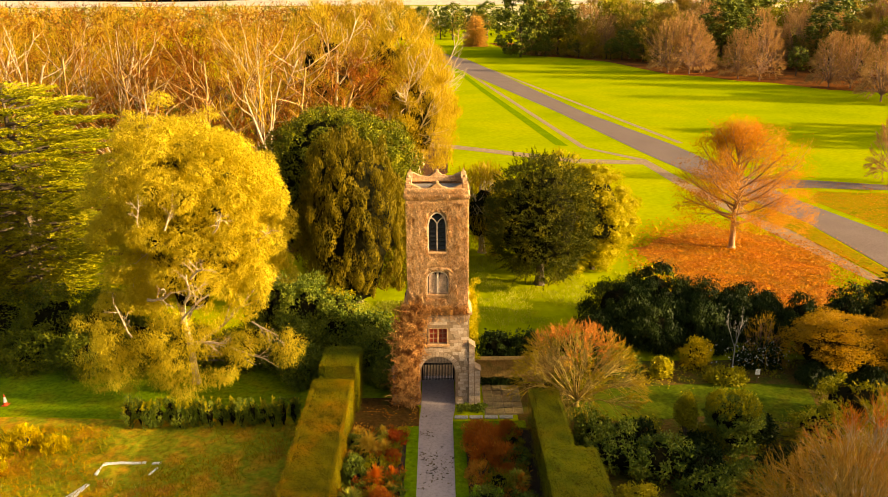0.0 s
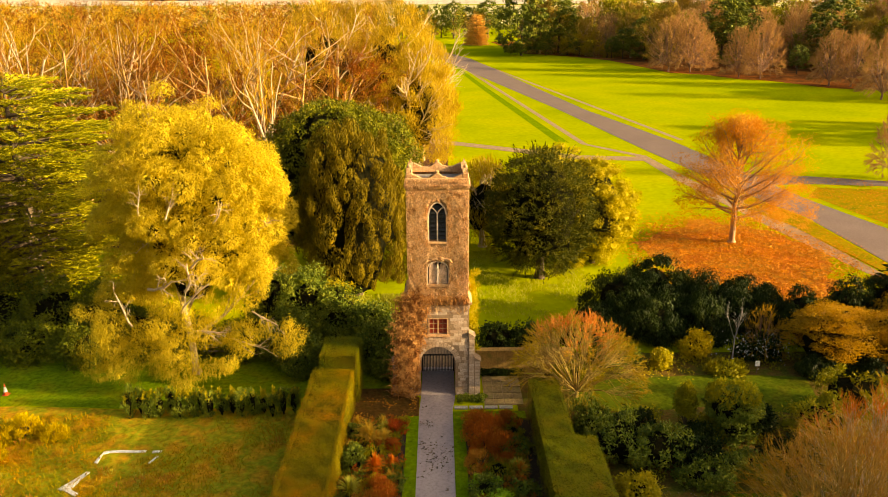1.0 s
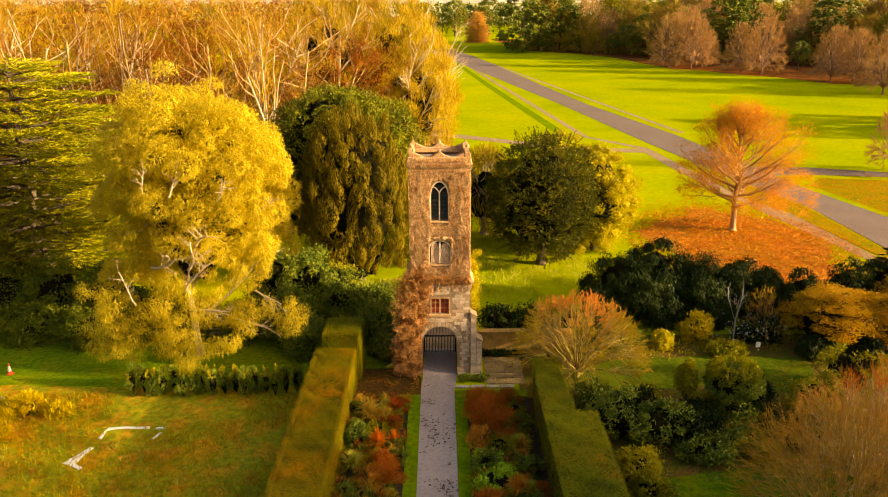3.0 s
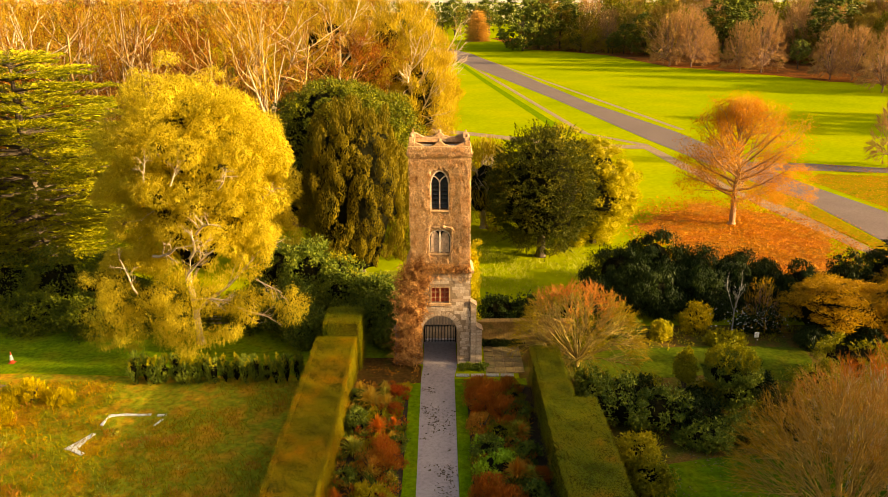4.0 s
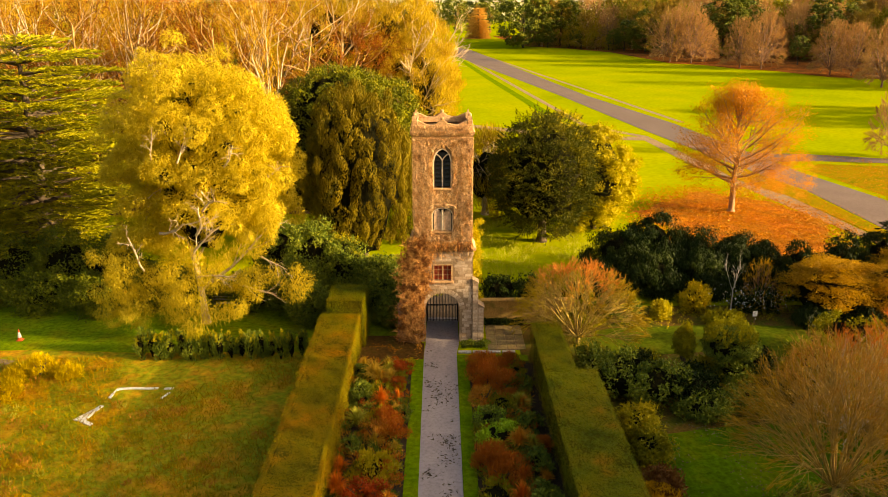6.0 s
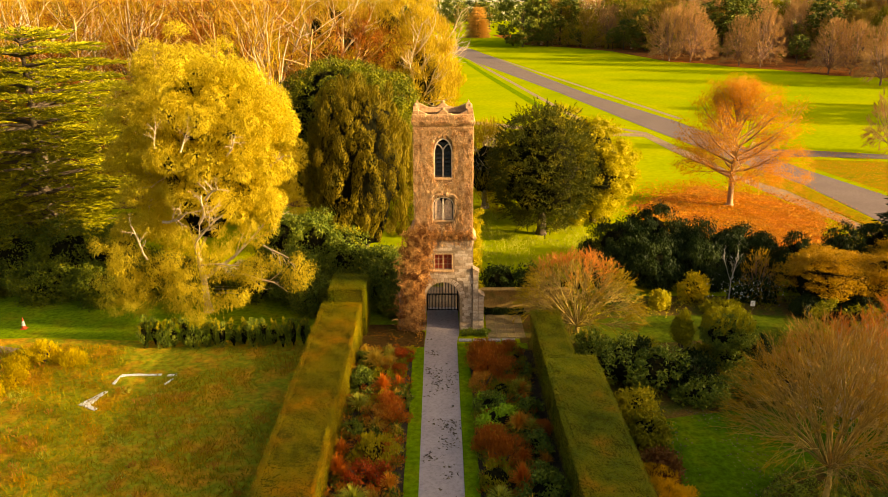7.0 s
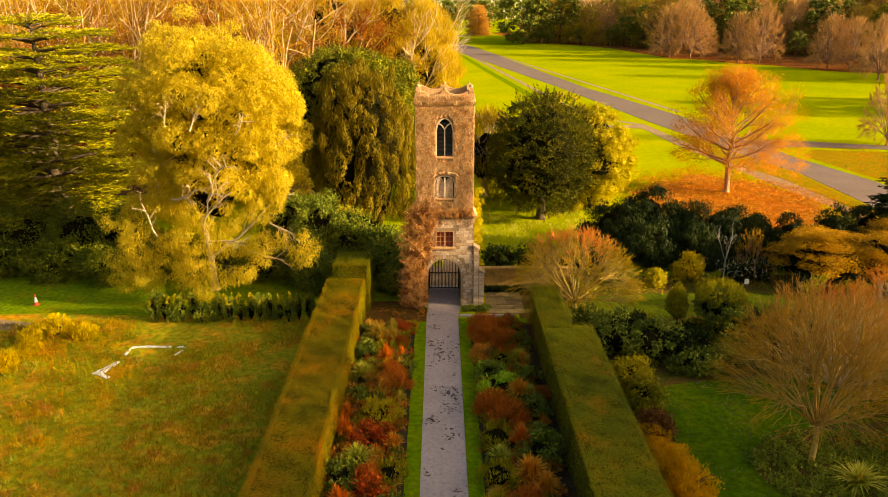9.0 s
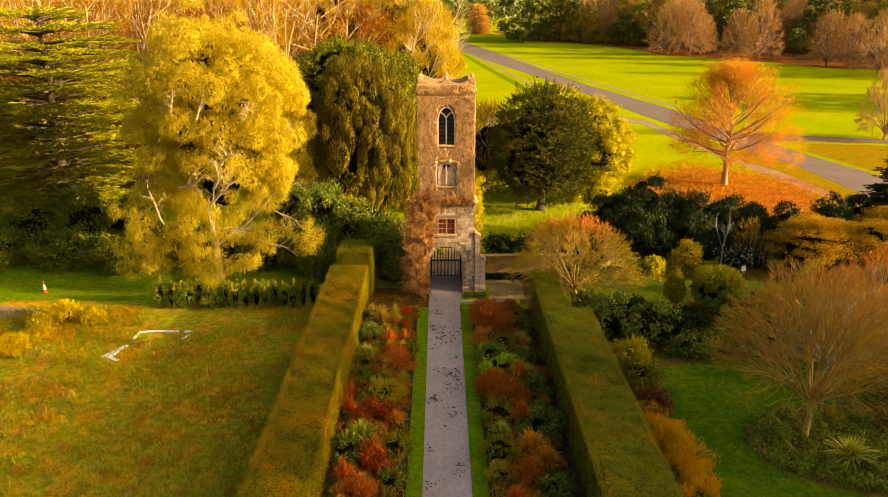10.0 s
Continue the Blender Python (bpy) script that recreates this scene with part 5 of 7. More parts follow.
def plume_yew(loc, label, seed):
    """A broad yew whose foliage stands in upright plumes with deep gaps between them."""
    t = thing("yew_tree", loc, label, "tree")
    rng = np.random.default_rng(seed)
    g = Geo()
    g.tube([(0, 0, -0.1), (0.02, 0, 3.0), (0, 0, 9.0)], [0.6, 0.42, 0.2], 8)
    for k in range(12):
        a, h = rng.uniform(0, 6.28), rng.uniform(1.5, 7.0)
        e = np.array((math.cos(a) * 3.0, math.sin(a) * 3.0, h + 2.5))
        g.tube([(0, 0, h), e * 0.5 + (0, 0, h * 0.4), e], [0.18, 0.12, 0.03], 5)
    g.put("trunk", M["bark"], t, "", True)
    # near-black body in place of the shade between the plumes
    g = Geo()
    g.blob((0, 0, 6.9), (3.4, 3.2, 6.1), rng, 10, 16, 0.16, 0.4)
    g.put("shade_core", M["core"], t, "near-black body standing for shade inside the crown", True)
    f = Geo()
    mid = np.array((0, 0, 6.0))
    C = np.concatenate([spiral(rng, 235, (0, 0, 7.0), (4.2, 4.0, 7.0), -0.75, 0.14), spiral(rng, 26, (-2.0, -1.7, 6.0), (2.5, 2.4, 5.6), -0.6, 0.14), spiral(rng, 28, (2.1, -1.7, 5.4), (2.3, 2.4, 5.2), -0.7, 0.14)])
    C = C + rng.normal(0, 0.2, C.shape)
    C = C[C[:, 2] > 0.9]
    lobe_leaves(f, mid, C, rng.uniform(0.3, 0.62, len(C)), 2300, 0.16, 0.07, rng, -0.9, 0.1, 0.07, 1.9, 0.9, 0.2, 0.2)
    f.put("crown", M["yewL"], t)


plume_yew((-7.1, 18.0), "broad upright yew with olive-brown foliage", 51)
def holm_oak():
    t = thing("holm_oak", (-9.6, 25.0), "rounded holm oak with dense dark leaves", "tree")
    rng = np.random.default_rng(52)
    g = Geo()
    g.tube([(0, 0, -0.1), (0.1, 0, 3.0), (0, 0.1, 9.0)], [0.75, 0.55, 0.3], 8)
    for k in range(10):
        a, h = rng.uniform(0, 6.28), rng.uniform(2.0, 8.0)
        e = np.array((math.cos(a) * 4.6, math.sin(a) * 3.6, h + 3.0))
        g.tube([(0, 0, h), e * 0.5 + (0, 0, h * 0.5), e], [0.22, 0.15, 0.04], 5)
    g.put("trunk", M["bark"], t, "", True)
    # near-black body in place of the shade inside the oak
    g = Geo()
    g.blob((0, 0, 8.4), (5.6, 4.2, 6.4), rng, 10, 16, 0.14, 0.4)
    g.put("shade_core", M["core"], t, "near-black body standing for shade inside the crown", True)
    f = Geo()
    C = np.concatenate([spiral(rng, 110, (0.2, 0, 8.8), (6.2, 4.8, 6.9), -0.75, 0.1), spiral(rng, 34, (4.6, -0.5, 9.4), (2.6, 3.2, 4.8), -0.5, 0.1), spiral(rng, 30, (-4.2, -0.5, 9.4), (2.4, 3.0, 3.9), -0.5, 0.1)])
    lobe_leaves(f, np.array((0, 0, 7.5)), C, rng.uniform(0.7, 1.25, len(C)), 560, 0.2, 0.12, rng, 0.1, 0.3, 0.12, 0.8, 0.7, 0.6, 0.8)
    f.put("crown", M["oak"], t)


holm_oak()
def round_yew():
    t = thing("yew_tree", (9.35, 22.0), "round dark yew on a short trunk in the grass", "tree")
    rng = np.random.default_rng(53)
    g = Geo()
    g.tube([(0, 0, -0.1), (0.02, 0, 0.5), (0, 0, 6.5)], [0.62, 0.42, 0.2], 9)
    for k in range(12):
        a, h = rng.uniform(0, 6.28), rng.uniform(1.4, 6.0)
        e = np.array((math.cos(a) * 3.4, math.sin(a) * 3.4, h + 1.6))
        g.tube([(0, 0, h), e * 0.5 + (0, 0, h * 0.5), e], [0.16, 0.11, 0.03], 5)
    g.put("trunk", M["bark"], t, "", True)
    # near-black body in place of the shade inside the yew
    g = Geo()
    g.blob((0, 0, 6.2), (3.3, 3.3, 4.1), rng, 9, 14, 0.16, 0.9)
    g.put("shade_core", M["core"], t, "near-black body standing for shade inside the crown", True)
    f = Geo()
    mid = np.array((0, 0, 5.6))
    C = spiral(rng, 170, (0, 0, 6.3), (4.1, 4.1, 5.0), -0.93, 0.14) + rng.normal(0, 0.15, (170, 3))
    lobe_leaves(f, mid, C, rng.uniform(0.45, 0.8, len(C)), 700, 0.19, 0.1, rng, -0.15, 0.7, 0.16, 0.6, 0.7, 0.35, 0.35)
    P = spiral(rng, 620, (0, 0, 6.3), (4.3, 4.3, 5.2), -0.93, 0.1)
    out = norm((P - mid) * np.array([1, 1, 0.6]))
    sprays(f, P, out + np.array((0, 0, 0.15)) + rng.normal(0, 0.2, P.shape), 1.0, 0.13, 34, 0.16, 0.06, rng, 0.5, 0.5)
    f.put("crown", M["yewR"], t)


round_yew()
crown_tree("golden_shrub_tree", (15.0, 26.0), "rounded tree with sunlit yellow-green foliage", (0, 0, 4.7), (3.5, 3.4, 4.9), "gold", 54, 150, 140, 0.2, 0.12, "out", 0.25, low=-0.95,
           extra=(((-2.8, 1.6, 6.2), (3.4, 3.0, 4.8), 80),))


def maple():
    t = thing("maple_tree", (31.0, 32.3), "round maple holding sparse orange autumn leaves", "tree")
    rng = np.random.default_rng(62)
    g, tips = Geo(), []
    spec = dict(segs=4, wig=0.09, lift=[0.10, 0.06, 0.03], kids=[8, 6], start=[0.25, 0.2], angle=[36, 42], ratio=[0.46, 0.45], thin=0.55, taper=0.3, sides=[5, 3, 3])
    shaped_limbs(g, rng, (0.2, 0, 7.2), (7.4, 6.8, 5.9), 38, 10.4, 2.8, 0.33, spec, tips, 0.8, (94, 26))
    g.put("trunk", M["maplebark"], t, "", True)
    f = Geo()
    P, D = tip_places(tips, rng, 13)
    P = P + rng.normal(0, 0.34, P.shape)
    P = P[P[:, 2] > 1.7]
    f.cards(P, rng.normal(0, 1.0, P.shape), 0.15, 0.1, rng)
    for c, r, n in (((1.2, 0, 12.2), (2.6, 2.4, 0.9), 26), ((5.7, -0.6, 3.9), (2.0, 2.6, 2.2), 60), ((3.0, -1.5, 3.4), (2.0, 2.0, 1.0), 22), ((-4.4, -0.6, 6.2), (2.2, 2.6, 1.8), 26), ((-4.6, -0.6, 3.2), (2.0, 2.2, 1.0), 14), ((4.6, 0, 8.6), (1.8, 2.2, 1.6), 18), ((0.2, 0, 7.2), (6.6, 6.2, 5.5), 60)):
        C = dome(rng, n, c, r, -0.8, 0.16, 0.15)
        clumps(f, C, 0.85, 46, 0.14, 0.09, "any", rng, 0.7, 0.1)
    f.put("crown", M["maple"], t)


maple()

# ---- the bare golden wood behind the left trees ----
def bare_tree_model(seed, height, rad, spread, twigs, mat, name="bare_tree", label="tall leafless tree with pale sunlit branches", twig_len=0.8, twig_w=0.06, twig_mat="woodgold", spec=None, where=(0, 0, 0)):
    t = thing(name, where, label, "tree", "trees of the bare wood")
    sp = dict(spec or BARE)
    sp["angle"] = [a * spread for a in sp["angle"]]
    tips = []
    f = Geo()
    limbs_part(t, M[mat], seed, height, rad, sp, tips, thin=f)
    rng = np.random.default_rng(seed + 1)
    P, D = tip_places(tips, rng, twigs)
    f.cards(P, D + rng.normal(0, 0.7, P.shape) + (0, 0, 0.1), twig_len, twig_w, rng)
    f.put("crown", M[twig_mat], t)
    return t


def wood():
    rng = np.random.default_rng(71)
    tall = dict(BARE, wig=0.17, lift=[0.03, 0.10, 0.07, 0.04], kids=[11, 7, 4], start=[0.26, 0.15, 0.15], ratio=[0.56, 0.5, 0.5], angle=[50, 42, 45], thin=0.58)
    spots = []
    for y in (37, 45, 53, 62, 72, 84):
        x = -14 - (y - 37) * 0.05
        while x > -0.62 * (y + 52) - 4:
            spots.append((x + rng.uniform(-2, 2), y + rng.uniform(-3, 3)))
            x -= rng.uniform(7.5, 11.5)
    spots = [s for s in spots if not (s[0] > -22 and s[1] < 36)]
    models = [bare_tree_model(72, 17.5, 0.21, 1.0, 5, "palebark", spec=tall, twig_mat="woodgold", where=(*spots[0], 0), twig_len=0.6, twig_w=0.03),
              bare_tree_model(74, 17.0, 0.20, 1.15, 5, "woodbark", spec=tall, twig_mat="woodred", where=(*spots[1], 0), twig_len=0.6, twig_w=0.035),
              bare_tree_model(76, 18.0, 0.22, 1.05, 4, "palebark", spec=tall, twig_mat="woodtan", where=(*spots[2], 0), twig_len=0.6, twig_w=0.035),
              bare_tree_model(78, 14.0, 0.20, 1.1, 14, "woodbark", label="leafless tree with rust-red twigs", twig_mat="woodred", spec=tall, where=(*spots[3], 0), twig_len=0.8, twig_w=0.04)]
    for i, (x, y) in enumerate(spots[4:]):
        s = rng.uniform(0.98, 1.16)
        k = [0, 1, 2, 3, 0, 1, 2, 0][rng.integers(0, 8)]
        copy_thing(models[k], pose(x, y, 0, 0, 0, rng.uniform(0, 360)) @ Matrix.Scale(s, 4))
    # undergrowth of ivy, bramble and young growth
    g = Geo()
    n = 3000
    c = np.stack([rng.uniform(-85, -6, n), rng.uniform(38, 100, n), rng.uniform(0.3, 13.5, n) * rng.random(n) ** 0.6], 1)
    c = c[c[:, 0] > -0.62 * (c[:, 1] + 55)]
    c = c[~((c[:, 0] > -20) & (c[:, 1] < 33))]
    clumps(g, c, rng.uniform(0.8, 2.0, len(c)), 50, 0.6, 0.09, "any", rng, 0.9, 0.2)
    tagged(g.put("undergrowth", M["woodred"]), "rust-red twiggy undergrowth in the wood", "undergrowth", "", "stuff")
    # the rest of the wood behind, as a mass of twigs
    for m, n in (("woodred", 1300), ("woodgold", 900), ("woodtan", 300), ("oak", 150)):
        g = Geo()
        y = rng.uniform(98, 190, n)
        c = np.stack([-11 - (y - 98) * 0.08 - rng.random(n) * (0.62 * (y + 52) - 8), y, 1.5 + 22 * rng.random(n) ** 0.8], 1)
        clumps(g, c, rng.uniform(1.2, 2.8, n), 44, 1.0, 0.14, "out", rng, 0.9, 0.2)
        tagged(g.put("deep_wood", M[m]), "tangled autumn twigs deep in the wood", "woods", "", "stuff")
    g = Geo()
    n = 300
    c = np.stack([rng.uniform(-75, -8, n), rng.uniform(40, 84, n), rng.uniform(0.5, 14, n)], 1)
    clumps(g, c, rng.uniform(0.8, 1.9, len(c)), 80, 0.34, 0.2, "out", rng, 0.9, 0.3)
    tagged(g.put("ivy_growth", M["shade_leaf"]), "dark green ivy and holly in the wood", "undergrowth", "", "stuff")


wood()


def twig_dome(loc, height, radii, seed, label, n_tuft=240, per=75, twig="woodedge"):
    """A dense, fine-twigged tree that glows in the sun."""
    t = thing("golden_tree", loc, label, "tree", "golden trees at the wood's edge")
    spec = dict(BARE, kids=[10, 6, 4], start=[0.15, 0.2, 0.2], angle=[50, 42, 40], ratio=[0.5, 0.5, 0.5])
    tips = []
    limbs_part(t, M["palebark"], seed, height * 0.8, 0.34, spec, tips)
    rng = np.random.default_rng(seed + 1)
    # near-black body in place of the shade among the twigs
    g = Geo()
    g.blob((0, 0, height - radii[2]), np.array(radii) * 0.5, rng, 9, 14, 0.16, 0.3)
    g.put("shade_core", M["core"], t, "near-black body standing for shade inside the crown", True)
    f = Geo()
    C = dome(rng, n_tuft, (0, 0, height - radii[2]), radii, -0.8, 0.14, 0.2)
    C = C[C[:, 2] > 0.4]
    clumps(f, C, rng.uniform(0.8, 1.5, len(C)), int(per * 1.2), 0.75, 0.05, "up", rng, 0.9, 0.2)
    clumps(f, C, rng.uniform(0.8, 1.4, len(C)), 16, 0.3, 0.14, "any", rng, 0.8, 0.2)
    f.put("crown", M[twig], t)


twig_dome((-8.0, 66.0), 24.6, (8.0, 6.5, 11.2), 81, "broad domed tree with fine golden twigs", 330, 85)
twig_dome((-2.4, 63.0), 18.6, (4.6, 4.6, 9.0), 83, "rounded tree with fine golden twigs", 190, 80)
twig_dome((-15.0, 62.0), 24.0, (6.5, 5.5, 9.0), 85, "tall domed tree with fine golden twigs", 190, 70)
twig_dome((-2.5, 76.0), 19.0, (4.6, 5, 9.0), 87, "rounded tree with fine golden twigs", 130, 70)
twig_dome((4.6, 31.5), 8.8, (3.4, 3.2, 4.6), 89, "small twiggy olive tree behind the tower", 120, 60, "spindle")

# ---- clipped hedges ----
def hedge(name, loc, boxes, mat, seed, label, dens=260, leaf=0.085, rough=0.055):
    """Clipped hedge of one or more blocks (x0, x1, y0, y1, h), with slightly wavy faces thick with small leaves."""
    t = thing(name, loc, label, "hedge")
    rng = np.random.default_rng(seed)
    core, f = Geo(), Geo()
    for x0, x1, y0, y1, h in boxes:
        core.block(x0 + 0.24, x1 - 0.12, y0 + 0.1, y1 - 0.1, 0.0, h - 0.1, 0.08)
        faces = [((x0, y0, h), (x1 - x0, 0, 0), (0, y1 - y0, 0), (0, 0, 1)), ((x0, y0, 0), (x1 - x0, 0, 0), (0, 0, h), (0, -1, 0)), ((x0, y1, 0), (x1 - x0, 0, 0), (0, 0, h), (0, 1, 0)),
                 ((x0, y0, 0), (0, y1 - y0, 0), (0, 0, h), (-1, 0, 0)), ((x1, y0, 0), (0, y1 - y0, 0), (0, 0, h), (1, 0, 0))]
        for o, a, b, nrm in faces:
            o, a, b, nrm = (np.array(q, float) for q in (o, a, b, nrm))
            # fewest leaves off the sunny side, where the darker body shows as shade
            n = int(np.linalg.norm(a) * np.linalg.norm(b) * dens * (1.9 if nrm[2] > 0.5 else 0.9 if nrm[0] > 0.5 else 0.5))
            u, v = rng.random((n, 1)), rng.random((n, 1))
            p = o + a * u + b * v
            wave = 0.04 * np.sin(p[:, 1] * 0.83 + p[:, 0] * 0.7) * np.sin(p[:, 1] * 0.31 + 0.6) + 0.05 * np.sin(p[:, 1] * 2.7 + p[:, 2] * 2.1 + 1.0) * np.sin(p[:, 0] * 2.9 + p[:, 1] * 0.9) + 0.025 * np.sin(p[:, 1] * 5.3 + p[:, 0] * 4.3) * np.sin(p[:, 1] * 1.7 - p[:, 0] * 3.1)
            p = p + nrm * (wave + rng.normal(-0.06, rough, n))[:, None]
            mid = np.array(((x0 + x1) / 2, (y0 + y1) / 2, p[0, 2]))
            # edges are rounded a little by pulling corners in
            p[:, 2] = np.where(nrm[2] > 0.5, p[:, 2] - 0.10 * (np.abs(p[:, 0] - mid[0]) / ((x1 - x0) / 2)) ** 6, p[:, 2])
            if nrm[0] < -0.5:
                # the shaded side grows in upright ribs
                p = p + nrm * (0.11 * np.sin(p[:, 1] * 5.1 + 1.5 * np.sin(p[:, 1] * 0.9)) - 0.05 + 0.05 * np.sin(p[:, 2] * 3.0 + p[:, 1]))[:, None]
            d = rng.normal(0, 0.7, (n, 3))
            d = d - nrm * (d @ nrm)[:, None] * 0.75 + nrm * 0.1
            f.cards(p, d, leaf, leaf * 0.75, rng, nrm * 1.8, 0.18)
    core.put("body", M["hedge_body"], t, "darker body standing for shade between the leaves")
    f.put("foliage", mat, t)
    return t


hedge("hedge", (-6.7, 0), [(-1.25, 1.35, -31.0, -1.05, 2.55)], M["hedge"], 101, "long clipped green hedge with browned top", 600, 0.062)
hedge("hedge", (-6.3, 0), [(-1.2, 1.2, -0.95, 1.7, 3.45)], M["hedge_green"], 102, "tall clipped hedge block with russet top", 600, 0.062)
hedge("hedge", (6.9, 0), [(-1.45, 1.45, -31.0, -9.3, 2.7), (-1.45, 0.35, -9.3, -2.9, 2.72)], M["hedge_green"], 103, "long clipped hedge with stepped end beside the border", 600, 0.062, 0.075)


# ---- shrubs ----
def shrub(name, loc, label, r, mat, seed, n=40, per=60, leaf=0.14, wide=0.08, mode="out", size=(0.3, 0.55), category="shrub", group="", stems=7, squash=0.8, core=0.6, low=-0.8):
    """A bushy plant: several stems from the ground and a loose, uneven cover of leaves. r: half widths and height."""
    t = thing(name, loc, label, category, group)
    rng = np.random.default_rng(seed)
    g = Geo()
    for k in range(stems):
        a = rng.uniform(0, 6.28)
        s = rng.uniform(0.3, 0.8)
        e = np.array((math.cos(a) * r[0] * s, math.sin(a) * r[1] * s, r[2] * rng.uniform(0.55, 0.9)))
        g.tube([(0, 0, -0.05), e * (0.4, 0.4, 0.5), e], [0.05, 0.035, 0.012], 4)
    # a near-black blob, the stems coloured like it, stands for inner shade
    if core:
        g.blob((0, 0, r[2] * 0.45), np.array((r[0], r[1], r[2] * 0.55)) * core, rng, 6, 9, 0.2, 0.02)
    g.put("bush_inside", M["core"] if core else M["bark"], t)
    f = Geo()
    C = dome(rng, n, (0, 0, r[2] * 0.42), (r[0] * 0.85, r[1] * 0.85, r[2] * 0.5), low, 0.45, 0.2)
    C = C[C[:, 2] > 0.08]
    clumps(f, C, rng.uniform(*size, len(C)), per, leaf, wide, mode, rng, squash, 0.3, None, 0.0)
    f.put("foliage", M[mat], t)
    return t


def fan_shrub(name, loc, label, height, spread, seed, mat, twig_mat, n=26, rad=0.05, twigs=9, twig_len=0.5, twig_w=0.02, droop=0.06, kids=(5, 5), category="shrub", trunk=0.0, core_angle=62):
    """A leafless shrub whose stems fan out and up from the base."""
    t = thing(name, loc, label, category)
    rng = np.random.default_rng(seed)
    g = Geo()
    tips = []
    spec = dict(segs=4, wig=0.045, lift=[droop, droop, droop], kids=list(kids), start=[0.3, 0.25], angle=[28, 32], ratio=[0.42, 0.5], thin=0.6, taper=0.4, sides=[5, 4, 3])
    if trunk:
        g.tube([(0, 0, -0.1), (0.03, 0, trunk * 0.6), (0, 0.02, trunk + 0.15)], [rad * 2.6, rad * 2.1, rad * 1.7], 7)
    for k in range(n):
        a = 2.4 * k + rng.uniform(-0.3, 0.3)
        tilt = radians(core_angle) * math.sqrt((k + 0.5) / n)
        d = (math.cos(a) * math.sin(tilt), math.sin(a) * math.sin(tilt), math.cos(tilt))
        reach_x, reach_z = spread * 0.86, height - trunk
        L = 0.72 * rng.uniform(0.85, 1.12) / math.sqrt((math.sin(tilt) / reach_x) ** 2 + (math.cos(tilt) / reach_z) ** 2)
        grow(g, (d[0] * 0.12, d[1] * 0.12, trunk), d, L, rad * rng.uniform(0.7, 1.2), 0, spec, rng, tips)
    g.put("branch_frame", M[mat], t, "", True)
    P, D = tip_places(tips, rng, twigs)
    f = Geo()
    f.cards(P, D + rng.normal(0, 0.25, P.shape) + (0, 0, droop * 2), twig_len, twig_w, rng)
    tagged(f.put("twig_growth", M[twig_mat], t), kind="stuff")
    return t


def vase_shrub(name, loc, label, height, reach, seed, mat, twig_mat, tip_mat, stems=46, side=16, rad=0.05, twigs=12, twig_len=0.42, twig_w=0.02, category="shrub", trunk=0.0, tip_z=0.78, squat=0.0, fork=2.0, wander=0.03, group="", even=0.82):
    """A leafless plant whose many forking stems rise from the base and end on a rounded crown."""
    t = thing(name, loc, label, category, group)
    rng = np.random.default_rng(seed)
    g, f, tp = Geo(), Geo(), Geo()
    if trunk:
        g.tube([(0, 0, -0.1), (0.05, 0, trunk * 0.6), (0, 0.02, trunk + 0.15)], [rad * 3.0, rad * 2.4, rad * 2.0], 8)
    base = np.array((0, 0, trunk))
    hz = height - trunk
    P, D = [], []
    lobes = unit(rng, 7)
    def skin(v):
        k = 1 + 0.12 * max(float(np.max(lobes @ v)) - 0.8, -0.3)
        return base + v * np.array((reach, reach, hz)) * k * rng.uniform(even, 1.03)
    for k in range(stems):
        a = 2.4 * k + rng.uniform(-0.3, 0.3)
        cz = 1 - (1.0 + squat) * (k + 0.5) / stems
        sn = math.sqrt(1 - cz * cz)
        v = np.array((math.cos(a) * sn, math.sin(a) * sn, cz))
        end = skin(v)
        b0 = base + np.array((v[0], v[1], 0)) * 0.18
        bend = np.array((v[0] * reach * 0.16, v[1] * reach * 0.16, abs(hz) * 0.16 + 0.1))
        pts = [b0 + (end - b0) * s * 0.9 + bend * 4 * s * (1 - s) * 0.45 + rng.normal(0, wander * reach, 3) * s for s in np.linspace(0, 1, 7)]
        r0 = rad * rng.uniform(0.7, 1.15)
        g.tube(pts, np.linspace(r0, r0 * 0.25, 7), 5)
        for m in range(side):
            s = fork + (5.6 - fork) * (m + rng.random()) / side
            i = int(s)
            p = pts[i] + (pts[i + 1] - pts[i]) * (s - i)
            w = norm(v + rng.normal(0, 0.3, 3) * (1.15 - s / 7))
            if w[2] < -squat * 0.6:
                w[2] = max(abs(w[2]) * 0.2, -squat)
            e = skin(norm(w))
            q = [p, p + (e - p) * 0.4 + (0, 0, 0.12) + rng.normal(0, 0.05, 3), p + (e - p) * 0.75 + (0, 0, 0.1) + rng.normal(0, 0.06, 3), e]
            rr = r0 * (0.5 - 0.05 * s)
            g.tube(q, [rr, rr * 0.75, rr * 0.5, rr * 0.2], 3)
            for _ in range(twigs):
                u = rng.uniform(0.45, 1.0)
                j = min(int(u * 3), 2)
                P.append(q[j] + (q[j + 1] - q[j]) * (u * 3 - j))
                D.append(norm(q[3] - q[1]) + rng.normal(0, 0.36, 3) + (0, 0, 0.12))
    g.put("branch_frame", M[mat], t, "", True)
    P, D = np.array(P), np.array(D)
    top = P[:, 2] + rng.normal(0, 0.3, len(P)) > height * tip_z
    f.cards(P[~top], D[~top], twig_len, twig_w, rng)
    tagged(f.put("twig_growth", M[twig_mat], t), kind="stuff")
    if not top.any():
        return t
    tp.cards(P[top], D[top], twig_len, twig_w, rng)
    tp.put("tip_growth", M[tip_mat], t, "pink-orange twig tips")
    return t


